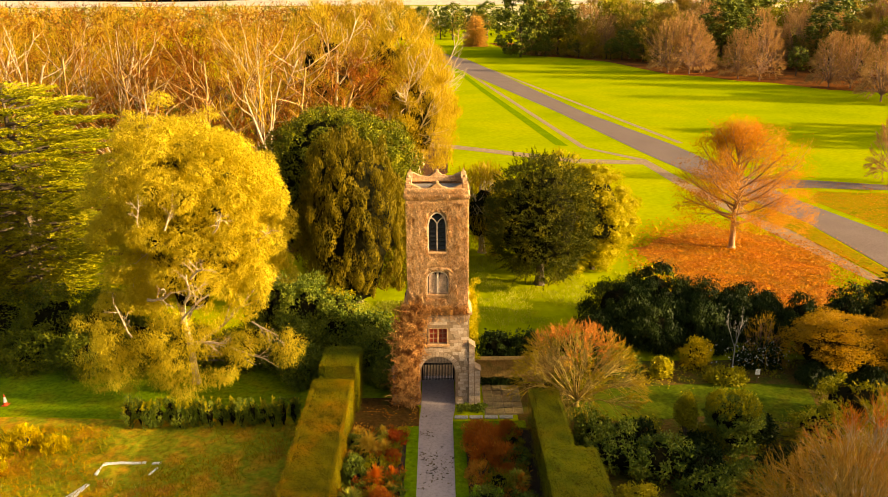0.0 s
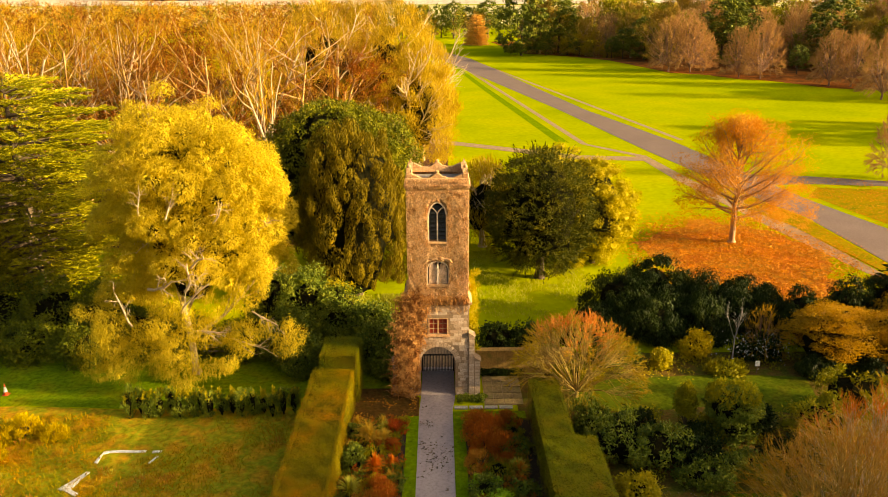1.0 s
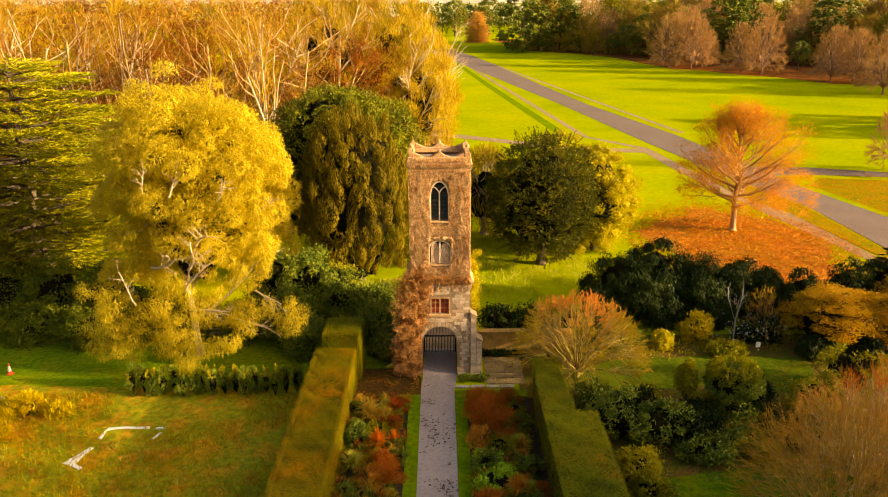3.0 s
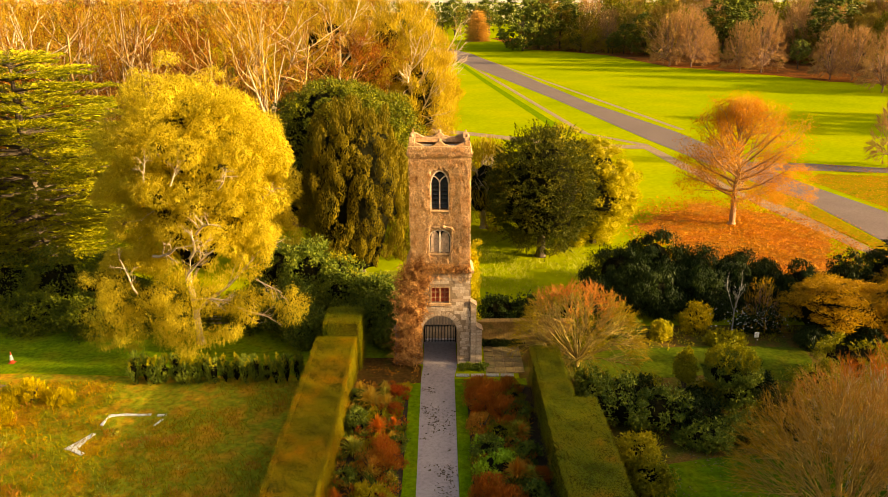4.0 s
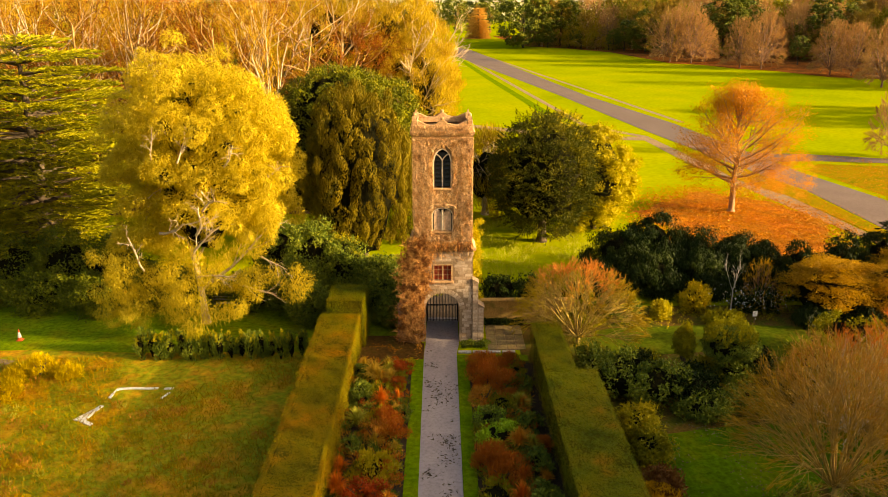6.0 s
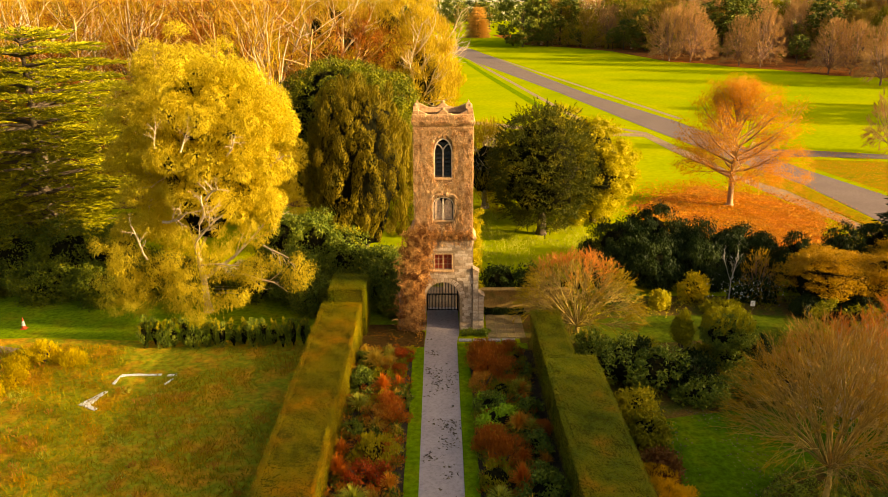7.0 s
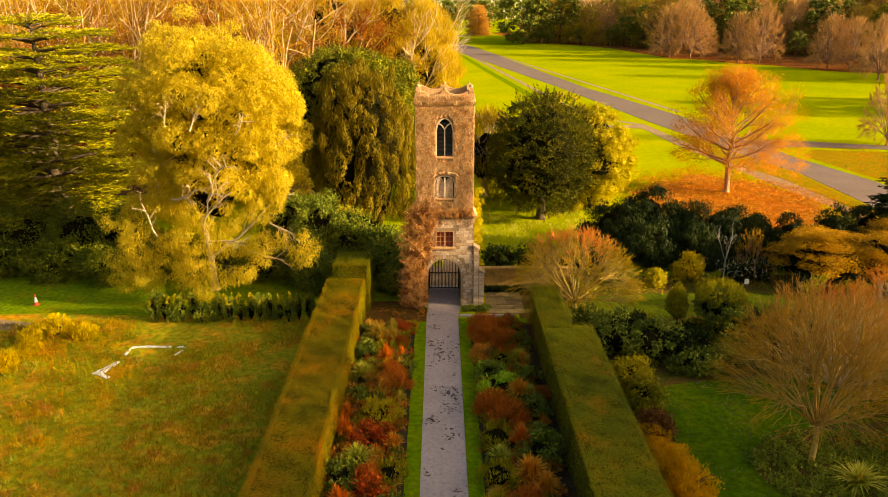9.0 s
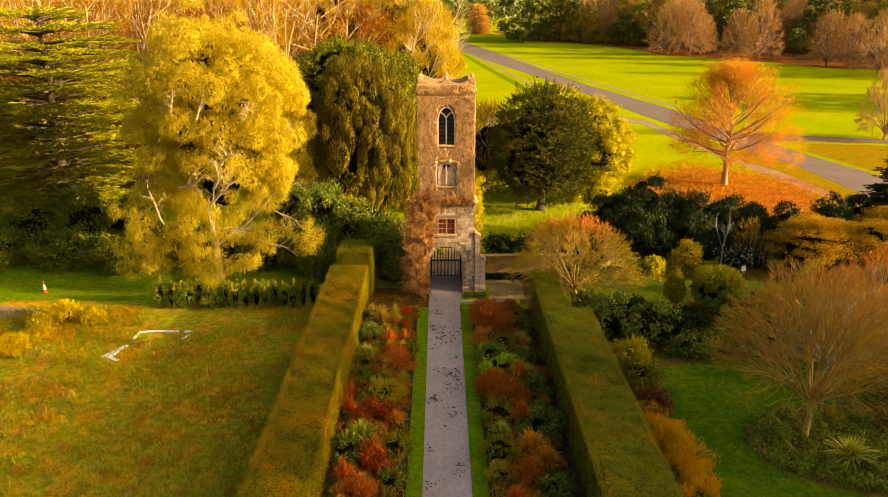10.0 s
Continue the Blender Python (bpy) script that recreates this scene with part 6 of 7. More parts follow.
# twigs above tip_z are coloured as if the low sun caught them
vase_shrub("spindle_bush", (8.9, -0.4), "leafless domed shrub with olive stems, top painted sunlit pink-orange", 5.6, 4.7, 111, "spindlebark", "spindle", "spindletip", 32, 26, 0.065, 24, 0.3, 0.022, trunk=0.5, tip_z=0.82, squat=-0.22, fork=2.6, even=0.9)
vase_shrub("bare_willow", (16.7, -18.9), "small leafless tree with a dense twiggy crown", 9.0, 5.0, 113, "willowbark", "willow", "willowtip", 44, 22, 0.05, 15, 0.45, 0.016, "tree", 2.0, 0.76, -0.27, 1.6, 0.04)
vase_shrub("bare_shrub", (21.5, -11.5), "leafless shrub with reddish upright twigs", 6.4, 4.0, 115, "palebark", "willow", "rust", 30, 12, 0.05, 10, 0.6, 0.024, tip_z=0.6)
vase_shrub("bare_shrub", (26.0, -9.0), "leafless shrub with reddish upright twigs", 6.6, 4.2, 117, "palebark", "willow", "rust", 30, 12, 0.05, 10, 0.6, 0.024, tip_z=0.6)
vase_shrub("twiggy_shrub", (23.4, 5.4), "thin brown leafless shrub beside the amber bush", 3.8, 1.7, 118, "purplebark", "willow", "willow", 20, 10, 0.03, 8, 0.45, 0.02, tip_z=9)
fan_shrub("dead_shrub", (20.9, 4.6), "small dead shrub with white bare branches", 5.2, 1.6, 119, "greywood", "greywood", 4, 0.022, 3, 0.3, 0.015, 0.05, (4, 3), "shrub", 1.8, 34)

DARK = [((14.0, 10.5), (2.6, 2.6, 5.2)), ((16.8, 10.8), (2.8, 2.6, 5.9)), ((19.6, 10.4), (2.6, 2.4, 4.9)), ((22.8, 10.2), (2.0, 2.0, 4.5)), ((24.6, 9.6), (1.8, 2.0, 3.6)), ((12.4, 8.6), (2.0, 2.0, 3.2)), ((16.0, 8.0), (2.2, 1.8, 3.6)), ((20.0, 8.2), (2.2, 1.8, 3.4))]
for i, (p, r) in enumerate(DARK):
    shrub("evergreen_shrub", p, "large dark evergreen shrub in the hedge bank", r, "deep", 130 + i, 130, 120, 0.22, 0.07, "droop", (0.35, 0.8), group="dark shrubs")
for i, (p, r) in enumerate([((27.8, 3.8), (3.2, 2.8, 4.5)), ((31.5, 3.6), (2.8, 2.6, 4.0)), ((34.5, 6.0), (2.4, 2.4, 4.4))]):
    shrub("amber_shrub", p, "spreading shrub with layered amber autumn leaves", r, "orange", 140 + i, 105, 210, 0.14, 0.065, "flat", (0.6, 1.15), group="amber shrubs", squash=0.3, core=0.72, low=-0.15)
for i, (p, r) in enumerate([((27.0, 7.8), (1.8, 1.4, 4.4)), ((30.2, 8.0), (2.4, 1.6, 4.9)), ((34.0, 9.4), (2.4, 1.6, 4.8)), ((26.0, 2.4), (1.2, 0.9, 1.3)), ((29.4, 1.6), (1.6, 0.9, 1.5)), ((32.6, 1.8), (1.6, 0.9, 1.5))]):
    shrub("evergreen_shrub", p, "dark evergreen shrub round the amber bushes", r, "deep", 400 + i, 80, 90, 0.2, 0.08, "droop", (0.35, 0.7), group="dark shrubs")
BANK_SHRUBS = [
    ((18.4, 5.0), (1.0, 0.95, 2.4), "yellow", "rounded shrub with bright yellow leaves"),
    ((15.6, 3.8), (0.55, 0.5, 1.2), "gold", "small pale yellow-green shrub by the lawn"),
    ((12.6, 4.4), (1.6, 1.3, 1.6), "laurel", "low dark green shrub under the bank"),
    ((23.0, 5.0), (1.6, 1.2, 1.7), "deep", "dark shrub dotted beside the lawn"),
    ((19.8, 2.9), (1.2, 0.9, 0.9), "olive", "low olive ground-cover plant"),
    ((10.0, -7.6), (1.9, 1.7, 2.7), "laurel", "glossy dark green laurel shrub"),
    ((12.2, -8.0), (2.1, 1.7, 2.5), "laurel", "glossy dark green laurel shrub"),
    ((14.2, -8.4), (1.4, 1.4, 2.0), "deep", "dark glossy evergreen shrub"),
    ((9.3, -4.6), (1.3, 1.4, 1.8), "laurel", "glossy dark green laurel shrub")]
HEDGE_SHRUBS = [
    ((11.6, -5.0), (1.5, 1.2, 1.4), "deep", "dark glossy evergreen shrub"),
    ((10.2, -11.6), (0.95, 1.35, 1.6), "gold", "yellow-green leafy shrub by the hedge"),
    ((10.3, -13.4), (0.9, 1.1, 1.3), "olive", "yellow-green leafy shrub by the hedge"),
    ((16.8, -9.2), (1.7, 1.0, 1.2), "laurel", "low clipped dark green shrub"),
    ((14.2, -9.8), (1.6, 0.9, 1.2), "laurel", "low clipped dark green shrub"),
    ((19.2, -8.6), (1.9, 1.3, 1.9), "deep", "dark green shrub behind the lawn"),
    ((18.6, -4.4), (1.8, 1.6, 2.0), "deep", "dark green shrub behind the lawn"),
    ((22.4, -5.4), (2.2, 1.8, 2.6), "olive", "olive shrub behind the lawn"),
    ((25.6, -2.6), (2.2, 2.0, 3.0), "olive", "olive shrub behind the lawn")]
LAWN_SHRUBS = [
    ((10.0, -17.0), (0.7, 0.9, 1.3), "plum", "faded purple-brown shrub by the hedge"),
    ((24.0, -15.0), (2.2, 2.0, 2.6), "olive", "olive shrub behind the bare tree"),
    ((15.2, -5.6), (0.9, 0.7, 0.9), "deep", "low dark shrub under the standard bushes"),
    ((17.4, -5.4), (1.3, 1.1, 1.5), "laurel", "low dark shrub under the standard bushes"),
    ((22.0, -18.5), (1.4, 1.4, 1.4), "laurel", "low green shrub by the bare tree"),
    ((24.0, -22.0), (1.8, 1.8, 1.8), "laurel", "low green shrub by the bare tree"),
    ((16.2, -5.0), (0.9, 0.8, 0.9), "olive", "low olive ground-cover plant"),
    ((9.2, 1.9), (1.6, 0.9, 1.0), "olive", "low olive ground-cover plant"),
    ((4.3, 5.8), (1.6, 1.1, 2.7), "deep", "dark evergreen behind the garden wall"),
    ((6.4, 5.9), (1.4, 1.1, 2.4), "deep", "dark evergreen behind the garden wall"),
    ((9.6, 6.6), (1.8, 1.4, 2.6), "olive", "sunlit olive shrub behind the wall")]
for i, (p, r, m, lab) in enumerate(BANK_SHRUBS + HEDGE_SHRUBS + LAWN_SHRUBS):
    shrub("garden_shrub", p, lab, r, m, 150 + i, 52, 46, 0.22, 0.11, "out", (0.25, 0.62), group="garden shrubs")


def topiary(loc, r, stem, seed, label, mat, shoots):
    t = thing("standard_bush", loc, label, "shrub", "standard bushes")
    rng = np.random.default_rng(seed)
    g = Geo()
    g.tube([(0, 0, -0.05), (0.12, 0.05, stem * 0.5), (0, 0, stem + 0.2)], [0.12, 0.09, 0.07], 6)
    g.tube([(0.1, 0, stem * 0.4), (-0.25, 0.1, stem + 0.3)], [0.06, 0.04], 5)
    g.put("trunk", M["bark"], t)
    # near-black body in place of the shade inside the round head
    g = Geo()
    g.blob((0, 0, stem + r[2] * 0.95), np.array(r) * 0.72, rng, 7, 10, 0.15)
    g.put("shade_core", M["core"], t, "near-black body standing for shade inside the crown")
    f = Geo()
    C = dome(rng, 110, (0, 0, stem + r[2]), np.array(r) * 0.88, -0.85, 0.15, 0.05)
    clumps(f, C, rng.uniform(0.2, 0.42, len(C)), 56, 0.18, 0.085, "out", rng, 0.8, 0.3)
    f.put("crown", M[mat], t)
    f = Geo()
    p = dome(rng, shoots, (0, 0, stem + r[2] * 1.15), np.array(r) * 0.92, 0.15, 0.12, 0.0)
    sprays(f, p, rng.normal(0, 0.18, p.shape) + (0, 0, 1), 0.38, 0.08, 24, 0.12, 0.045, rng)
    tagged(f.put("shoot_growth", M["olive"], t), "upright olive young shoots", kind="stuff")


topiary((16.9, -5.7), (1.65, 1.5, 0.95), 1.45, 190, "round-headed evergreen bush on a short trunk", "laurel", 210)
topiary((14.4, -5.2), (0.42, 0.42, 0.85), 1.45, 191, "small evergreen bush on a leaning trunk", "olive", 60)

# dark laurels under the left trees, and the row of young shrubs on the meadow's edge
LEFT = [((-37, 9), (3.2, 2.6, 4.6)), ((-32.5, 8.5), (3.2, 2.6, 5.2)), ((-28.5, 8.0), (3.0, 2.4, 5.4)), ((-25.0, 8.5), (2.6, 2.4, 4.6)), ((-34.5, 6.2), (2.4, 1.8, 2.8)), ((-29.5, 6.0), (2.4, 1.8, 3.0)), ((-25.2, 5.4), (2.2, 1.8, 2.8)),
        ((-21.5, 7.4), (2.4, 2.2, 3.4)), ((-12.2, 8.4), (2.6, 2.4, 6.0)), ((-9.6, 8.2), (2.4, 2.2, 5.9)), ((-10.6, 5.4), (2.0, 1.8, 4.0)), ((-7.0, 7.2), (2.2, 1.8, 4.8)), ((-4.6, 6.2), (2.0, 1.7, 4.2)), ((-4.4, 4.0), (1.5, 1.4, 3.3)), ((-13.6, 5.8), (2.0, 1.8, 3.6)), ((-3.4, 2.6), (1.0, 1.2, 2.6)), ((-9.4, 3.2), (1.3, 1.3, 2.8)), ((-18.0, 6.6), (2.4, 2.0, 2.8))]
# farther left the darker laurel copy puts the trees' shade into the colour
for i, (p, r) in enumerate(LEFT):
    shrub("holly_shrub", p, "tall dark green laurel under the trees", r, "shade_leaf" if p[0] < -13.5 else "laurel", 200 + i, 120, 60, 0.22, 0.11, "out", (0.4, 0.85), group="dark hollies")
shrub("golden_top_shrub", (-7.8, 8.6), "sunlit yellow-green shrub above the laurels", (1.6, 1.2, 5.9), "gold", 225, 30, 60, 0.16, 0.09, "out", (0.3, 0.5))
for i in range(17):
    x = -19.3 + i * 0.64
    ys = shrub("young_shrub", (x, -2.3 + 0.25 * math.sin(i * 2.1)), "young dark shrub in a row on the meadow's edge", (0.36, 0.38, 1.7 + 0.4 * math.sin(i * 1.7 + 1)), "laurel", 230 + i, 16, 44, 0.18, 0.06, "up", (0.16, 0.32), group="row of young shrubs", stems=4, squash=1.1)
    rs = np.random.default_rng(270 + i)
    g = Geo()
    k = 5 + i % 4
    p = np.stack([rs.normal(0, 0.14, k), rs.normal(0, 0.14, k), rs.uniform(0.9, 1.4, k)], 1)
    sprays(g, p, rs.normal(0, 0.2, p.shape) + (0, 0, 1), 0.55, 0.09, 26, 0.13, 0.06, rs)
    tagged(g.put("shoot_growth", M["gold"], ys), "pale yellow-green young shoots", kind="stuff")
for i, (p, r) in enumerate([((-24.6, -4.6), (1.0, 0.8, 1.3)), ((-25.0, -7.4), (0.7, 0.7, 1.2)), ((-25.2, -9.9), (0.8, 0.8, 1.5)), ((-22.6, -4.9), (0.7, 0.5, 0.8)), ((-25.9, -5.4), (0.7, 0.6, 0.9))]):
    shrub("yellow_shrub", p, "small straw-yellow shrub in the rough grass", r, "yellow", 250 + i, 34, 60, 0.16, 0.07, "up", (0.22, 0.42), group="yellow meadow shrubs", core=0)

# ---- flower borders ----
def grass_clump(name, label, mat, n, height, reach, seed, width=0.035, where=(0, 0, 0)):
    """A tussock of arching blades."""
    t = thing(name, where, label, "plant", "border plants")
    rng = np.random.default_rng(seed)
    g = Geo()
    V, Q = [], []
    for k in range(n):
        a = rng.uniform(0, 6.28)
        s = rng.uniform(0.15, 1.0)
        h = height * rng.uniform(0.6, 1.1) * (1.15 - 0.4 * s)
        dx, dy = math.cos(a), math.sin(a)
        w = width * rng.uniform(1.0, 2.0)
        base = len(V)
        for u in (0.0, 0.35, 0.7, 1.0):
            r = 0.1 * rng.random() * 0 + reach * s * u ** 1.6 + 0.06 * s
            z = h * (1.9 * u - 0.95 * u * u * (0.7 + 0.5 * s))
            ww = w * (1 - u) * 0.9 + 0.004
            V.append((dx * r - dy * ww, dy * r + dx * ww, max(z, 0.02)))
            V.append((dx * r + dy * ww, dy * r - dx * ww, max(z, 0.02)))
        for i in range(3):
            b = base + i * 2
            Q.append((b, b + 1, b + 3, b + 2))
    g.add(V, Q)
    g.put("tussock", M[mat], t)
    return t


def borders():
    rng = np.random.default_rng(301)
    kinds = {
        "strap_gold": grass_clump("grass_clump", "arching straw-gold ornamental grass", "straw", 220, 0.85, 0.8, 302, 0.022, where=(-4.0, -5.6, 0)),
        "strap_green": grass_clump("strap_plant", "arching green strap-leaved plant", "blade", 170, 0.7, 0.75, 303, 0.03, where=(-3.2, -4.6, 0)),
        "rust": grass_clump("rusty_perennial", "upright rust-red dead flower stems", "rust", 240, 0.9, 0.55, 304, 0.018, where=(2.6, -4.6, 0)),
        "straw": grass_clump("straw_perennial", "faded straw-coloured flower stems", "straw", 180, 0.8, 0.45, 305, 0.016, where=(-2.6, -9.6, 0)),
        "brown": shrub("brown_perennial", (3.0, -5.8), "brown seed-headed perennial clump", (0.8, 0.8, 0.85), "brown", 306, 26, 60, 0.12, 0.03, "up", (0.2, 0.36), "plant", "border plants", 5, core=0),
        "crimson": shrub("crimson_perennial", (-2.5, -4.6), "crimson-leaved plant in the flower border", (0.55, 0.55, 0.7), "crimson", 307, 18, 50, 0.11, 0.06, "out", (0.18, 0.3), "plant", "border plants", 4, core=0),
        "green": shrub("leafy_perennial", (-4.6, -8.4), "dark leafy plant in the flower border", (0.65, 0.65, 0.75), "laurel", 308, 22, 50, 0.14, 0.09, "out", (0.2, 0.34), "plant", "border plants", 4),
        "olive": shrub("olive_perennial", (4.6, -6.5), "olive-green plant in the flower border", (0.7, 0.7, 0.8), "olive", 309, 24, 50, 0.13, 0.05, "up", (0.2, 0.36), "plant", "border plants", 4),
        "limeb": shrub("euphorbia", (-3.4, -10.4), "rounded yellow-green euphorbia mound", (0.85, 0.8, 0.85), "gold", 310, 34, 60, 0.13, 0.06, "up", (0.2, 0.3), "plant", "border plants", 4),
        "lime": shrub("lime_mound", (2.5, -10.0), "bright lime-green leafy mound", (0.8, 0.7, 0.65), "lime", 311, 30, 60, 0.12, 0.08, "out", (0.2, 0.3), "plant", "border plants", 4),
        "redmass": shrub("rusty_shrub", (4.0, -4.0), "dense mound of rust-brown dead stems", (0.8, 0.8, 0.9), "rustdark", 314, 44, 70, 0.13, 0.03, "up", (0.2, 0.34), "plant", "border plants", 5, core=0),
        "amber": shrub("amber_perennial", (9.7, -17.6), "fluffy amber-leaved plant at the hedge's foot", (0.95, 0.95, 1.1), "amber", 313, 46, 60, 0.12, 0.05, "up", (0.2, 0.36), "plant", "border plants", 5, core=0),
        "orange": grass_clump("orange_grass", "spiky orange-bronze ornamental grass", "copper", 260, 0.85, 0.7, 312, 0.024, where=(4.3, -9.0, 0)),
    }
    # kind, place and size, going away from the tower
    plants = [("limeb", -2.3, -3.7, 0.6), ("straw", -3.4, -3.9, 1.0), ("straw", -4.9, -4.0, 1.0), ("strap_gold", -4.2, -5.3, 1.25), ("strap_gold", -3.2, -5.6, 0.9), ("green", -5.0, -5.0, 0.9), ("crimson", -2.6, -4.6, 1.1),
              ("crimson", -2.7, -6.2, 0.8), ("olive", -3.6, -7.2, 1.0), ("green", -4.9, -7.4, 1.1), ("rust", -3.5, -8.6, 1.2), ("rust", -2.6, -8.2, 0.9), ("crimson", -4.4, -8.8, 0.8), ("strap_green", -4.7, -10.4, 1.2),
              ("redmass", -3.2, -10.6, 1.1), ("redmass", -2.8, -11.8, 1.2), ("brown", -3.6, -12.2, 1.2), ("green", -4.8, -12.9, 0.9), ("straw", -2.5, -13.2, 0.9), ("limeb", -3.4, -15.2, 1.35), ("rust", -5.0, -15.0, 1.0),
              ("rust", -5.0, -16.6, 1.2), ("crimson", -4.0, -17.0, 1.4), ("crimson", -3.1, -17.0, 1.2), ("orange", -2.6, -17.6, 0.9), ("strap_green", -4.1, -18.9, 1.35), ("green", -4.8, -20.2, 1.3), ("redmass", -3.6, -20.4, 1.0),
              ("olive", -2.6, -20.2, 1.1), ("crimson", -3.4, -21.4, 1.4), ("rust", -4.6, -22.2, 1.2), ("green", -2.6, -22.6, 1.0), ("redmass", -3.8, -23.6, 1.2), ("olive", -4.8, -24.6, 1.2), ("rust", -2.9, -25.2, 1.2),
              ("redmass", 2.3, -4.4, 1.2), ("redmass", 3.2, -4.9, 1.3), ("redmass", 2.6, -6.2, 1.4), ("redmass", 3.5, -6.9, 1.3), ("olive", 4.3, -5.2, 1.0), ("green", 4.4, -6.8, 1.1), ("strap_green", 4.2, -8.9, 1.25), ("brown", 2.3, -8.2, 1.0),
              ("olive", 3.2, -9.0, 1.1), ("green", 2.5, -10.6, 1.2), ("green", 4.4, -10.8, 1.1), ("olive", 3.5, -11.2, 0.9), ("lime", 2.75, -12.3, 1.5), ("orange", 3.8, -12.9, 1.25), ("strap_green", 4.4, -13.0, 1.1), ("green", 4.4, -14.6, 1.2),
              ("redmass", 2.3, -14.6, 1.3), ("redmass", 2.9, -15.6, 1.4), ("rust", 3.7, -15.8, 1.0), ("olive", 2.3, -17.4, 1.3), ("strap_green", 2.4, -18.6, 1.0), ("rust", 3.5, -17.6, 1.3), ("green", 4.4, -17.2, 1.1), ("green", 4.4, -18.5, 1.5),
              ("orange", 3.6, -20.4, 1.5), ("orange", 4.2, -21.2, 1.2), ("olive", 2.2, -20.4, 1.3), ("limeb", 2.2, -22.0, 0.8), ("redmass", 3.4, -22.6, 1.2), ("green", 4.3, -23.2, 1.2), ("rust", 2.6, -24.2, 1.2), ("olive", 3.8, -25.2, 1.2)]
    for k, x, y, size in plants:
        copy_thing(kinds[k], pose(x, y, 0, 0, 0, rng.uniform(0, 360)) @ Matrix.Scale(size, 4))
    # smaller plants that fill the gaps and lean over the turf edges
    fill = ["strap_green", "rust", "straw", "orange", "strap_gold", "green", "brown", "redmass"]
    for i in range(64):
        y = -4.2 - 22.0 * (i // 2 + rng.random()) / 32
        side = rng.choice([0.15, 0.45, 0.85]) + rng.normal(0, 0.08)
        x = -2.15 - 3.1 * side if i % 2 else 1.95 + 2.9 * side
        copy_thing(kinds[fill[rng.integers(0, 8)]], pose(x, y, 0, 0, 0, rng.uniform(0, 360)) @ Matrix.Scale(rng.uniform(0.5, 0.85), 4))
    for nm, x0, x1, sd in (("border_undergrowth", -5.5, -2.0, 320), ("border_undergrowth", 1.65, 4.9, 321)):
        for m, n in (("laurel", 150), ("brown", 90), ("olive", 80), ("rustdark", 80)):
            g = Geo()
            n = int(n * 1.6)
            c = np.stack([rng.uniform(x0 + 0.05, x1 - 0.05, n), rng.uniform(-36, -3.4, n), rng.uniform(0.05, 0.35, n)], 1)
            clumps(g, c, rng.uniform(0.2, 0.42, n), 40, 0.17, 0.075, "up", rng)
            tagged(g.put(nm, M[m]), "low mixed foliage between the border plants", "undergrowth", "", "stuff")
    for i, (x, y, s) in enumerate(((9.7, -18.6, 1.2), (10.0, -19.8, 1.5), (10.2, -21.0, 1.6), (9.8, -22.2, 1.4), (10.1, -23.6, 1.3), (9.6, -20.6, 1.3))):
        copy_thing(kinds["amber"], pose(x, y, 0, 0, 0, 57 * i) @ Matrix.Scale(s * 0.8, 4))
    # ground cover and strap plants round the bare tree
    g = Geo()
    n = 260
    a, s = rng.uniform(0, 6.28, n), np.sqrt(rng.random(n))
    c = np.stack([18.2 + 4.2 * np.cos(a) * s, -19.6 + 3.3 * np.sin(a) * s, rng.uniform(0.05, 0.3, n)], 1)
    clumps(g, c, 0.34, 50, 0.15, 0.1, "out", rng)
    tagged(g.put("ground_cover", M["cover"]), "green ground-cover leaves round the tree's foot", "ground cover", "", "stuff")
    grass_clump("phormium", "large strap-leaved plant with pale edges", "blade", 150, 0.95, 1.5, 330, 0.06, where=(17.9, -20.7, 0))
    # ground cover in the shrub garden
    g = Geo()
    n = 420
    c = np.stack([rng.uniform(8.8, 30, n), rng.uniform(-26, 6, n), rng.uniform(0.05, 0.3, n)], 1)
    inl = ((c[:, 1] > -2.6) & (c[:, 1] < 2.4) & (c[:, 0] < 25)) | ((c[:, 0] > 10) & (c[:, 0] < 22.5) & (c[:, 1] < -10.2))
    clumps(g, c[~inl], 0.45, 46, 0.14, 0.09, "out", rng)
    tagged(g.put("ground_cover", M["olive"]), "mixed low plants between the garden shrubs", "ground cover", "", "stuff")


borders()


def bank_flowers():
    """White flowers by the dead shrub and yellow leaves fallen along the bank."""
    rng = np.random.default_rng(340)
    n = 260
    g = Geo()
    p = np.stack([rng.normal(22.6, 1.3, n), rng.normal(4.6, 0.8, n), rng.uniform(0.6, 1.9, n)], 1)
    g.cards(p, rng.normal(size=p.shape) + (0, -0.6, 0.6), 0.10, 0.09, rng)
    tagged(g.put("white_flowers", M["white"]), "small white flowers dotted in the shady bank", "flowers", "", "stuff")
    n = 230
    g = Geo()
    p = np.stack([rng.uniform(9.6, 17.5, n), rng.normal(2.9, 0.6, n), rng.uniform(0.06, 0.3, n)], 1)
    g.cards(p, rng.normal(size=p.shape) * np.array([1, 1, 0.3]), 0.12, 0.10, rng)
    tagged(g.put("bank_leaves", M["yellow"]), "yellow leaves scattered along the lawn's edge", "leaves", "", "stuff")


bank_flowers()


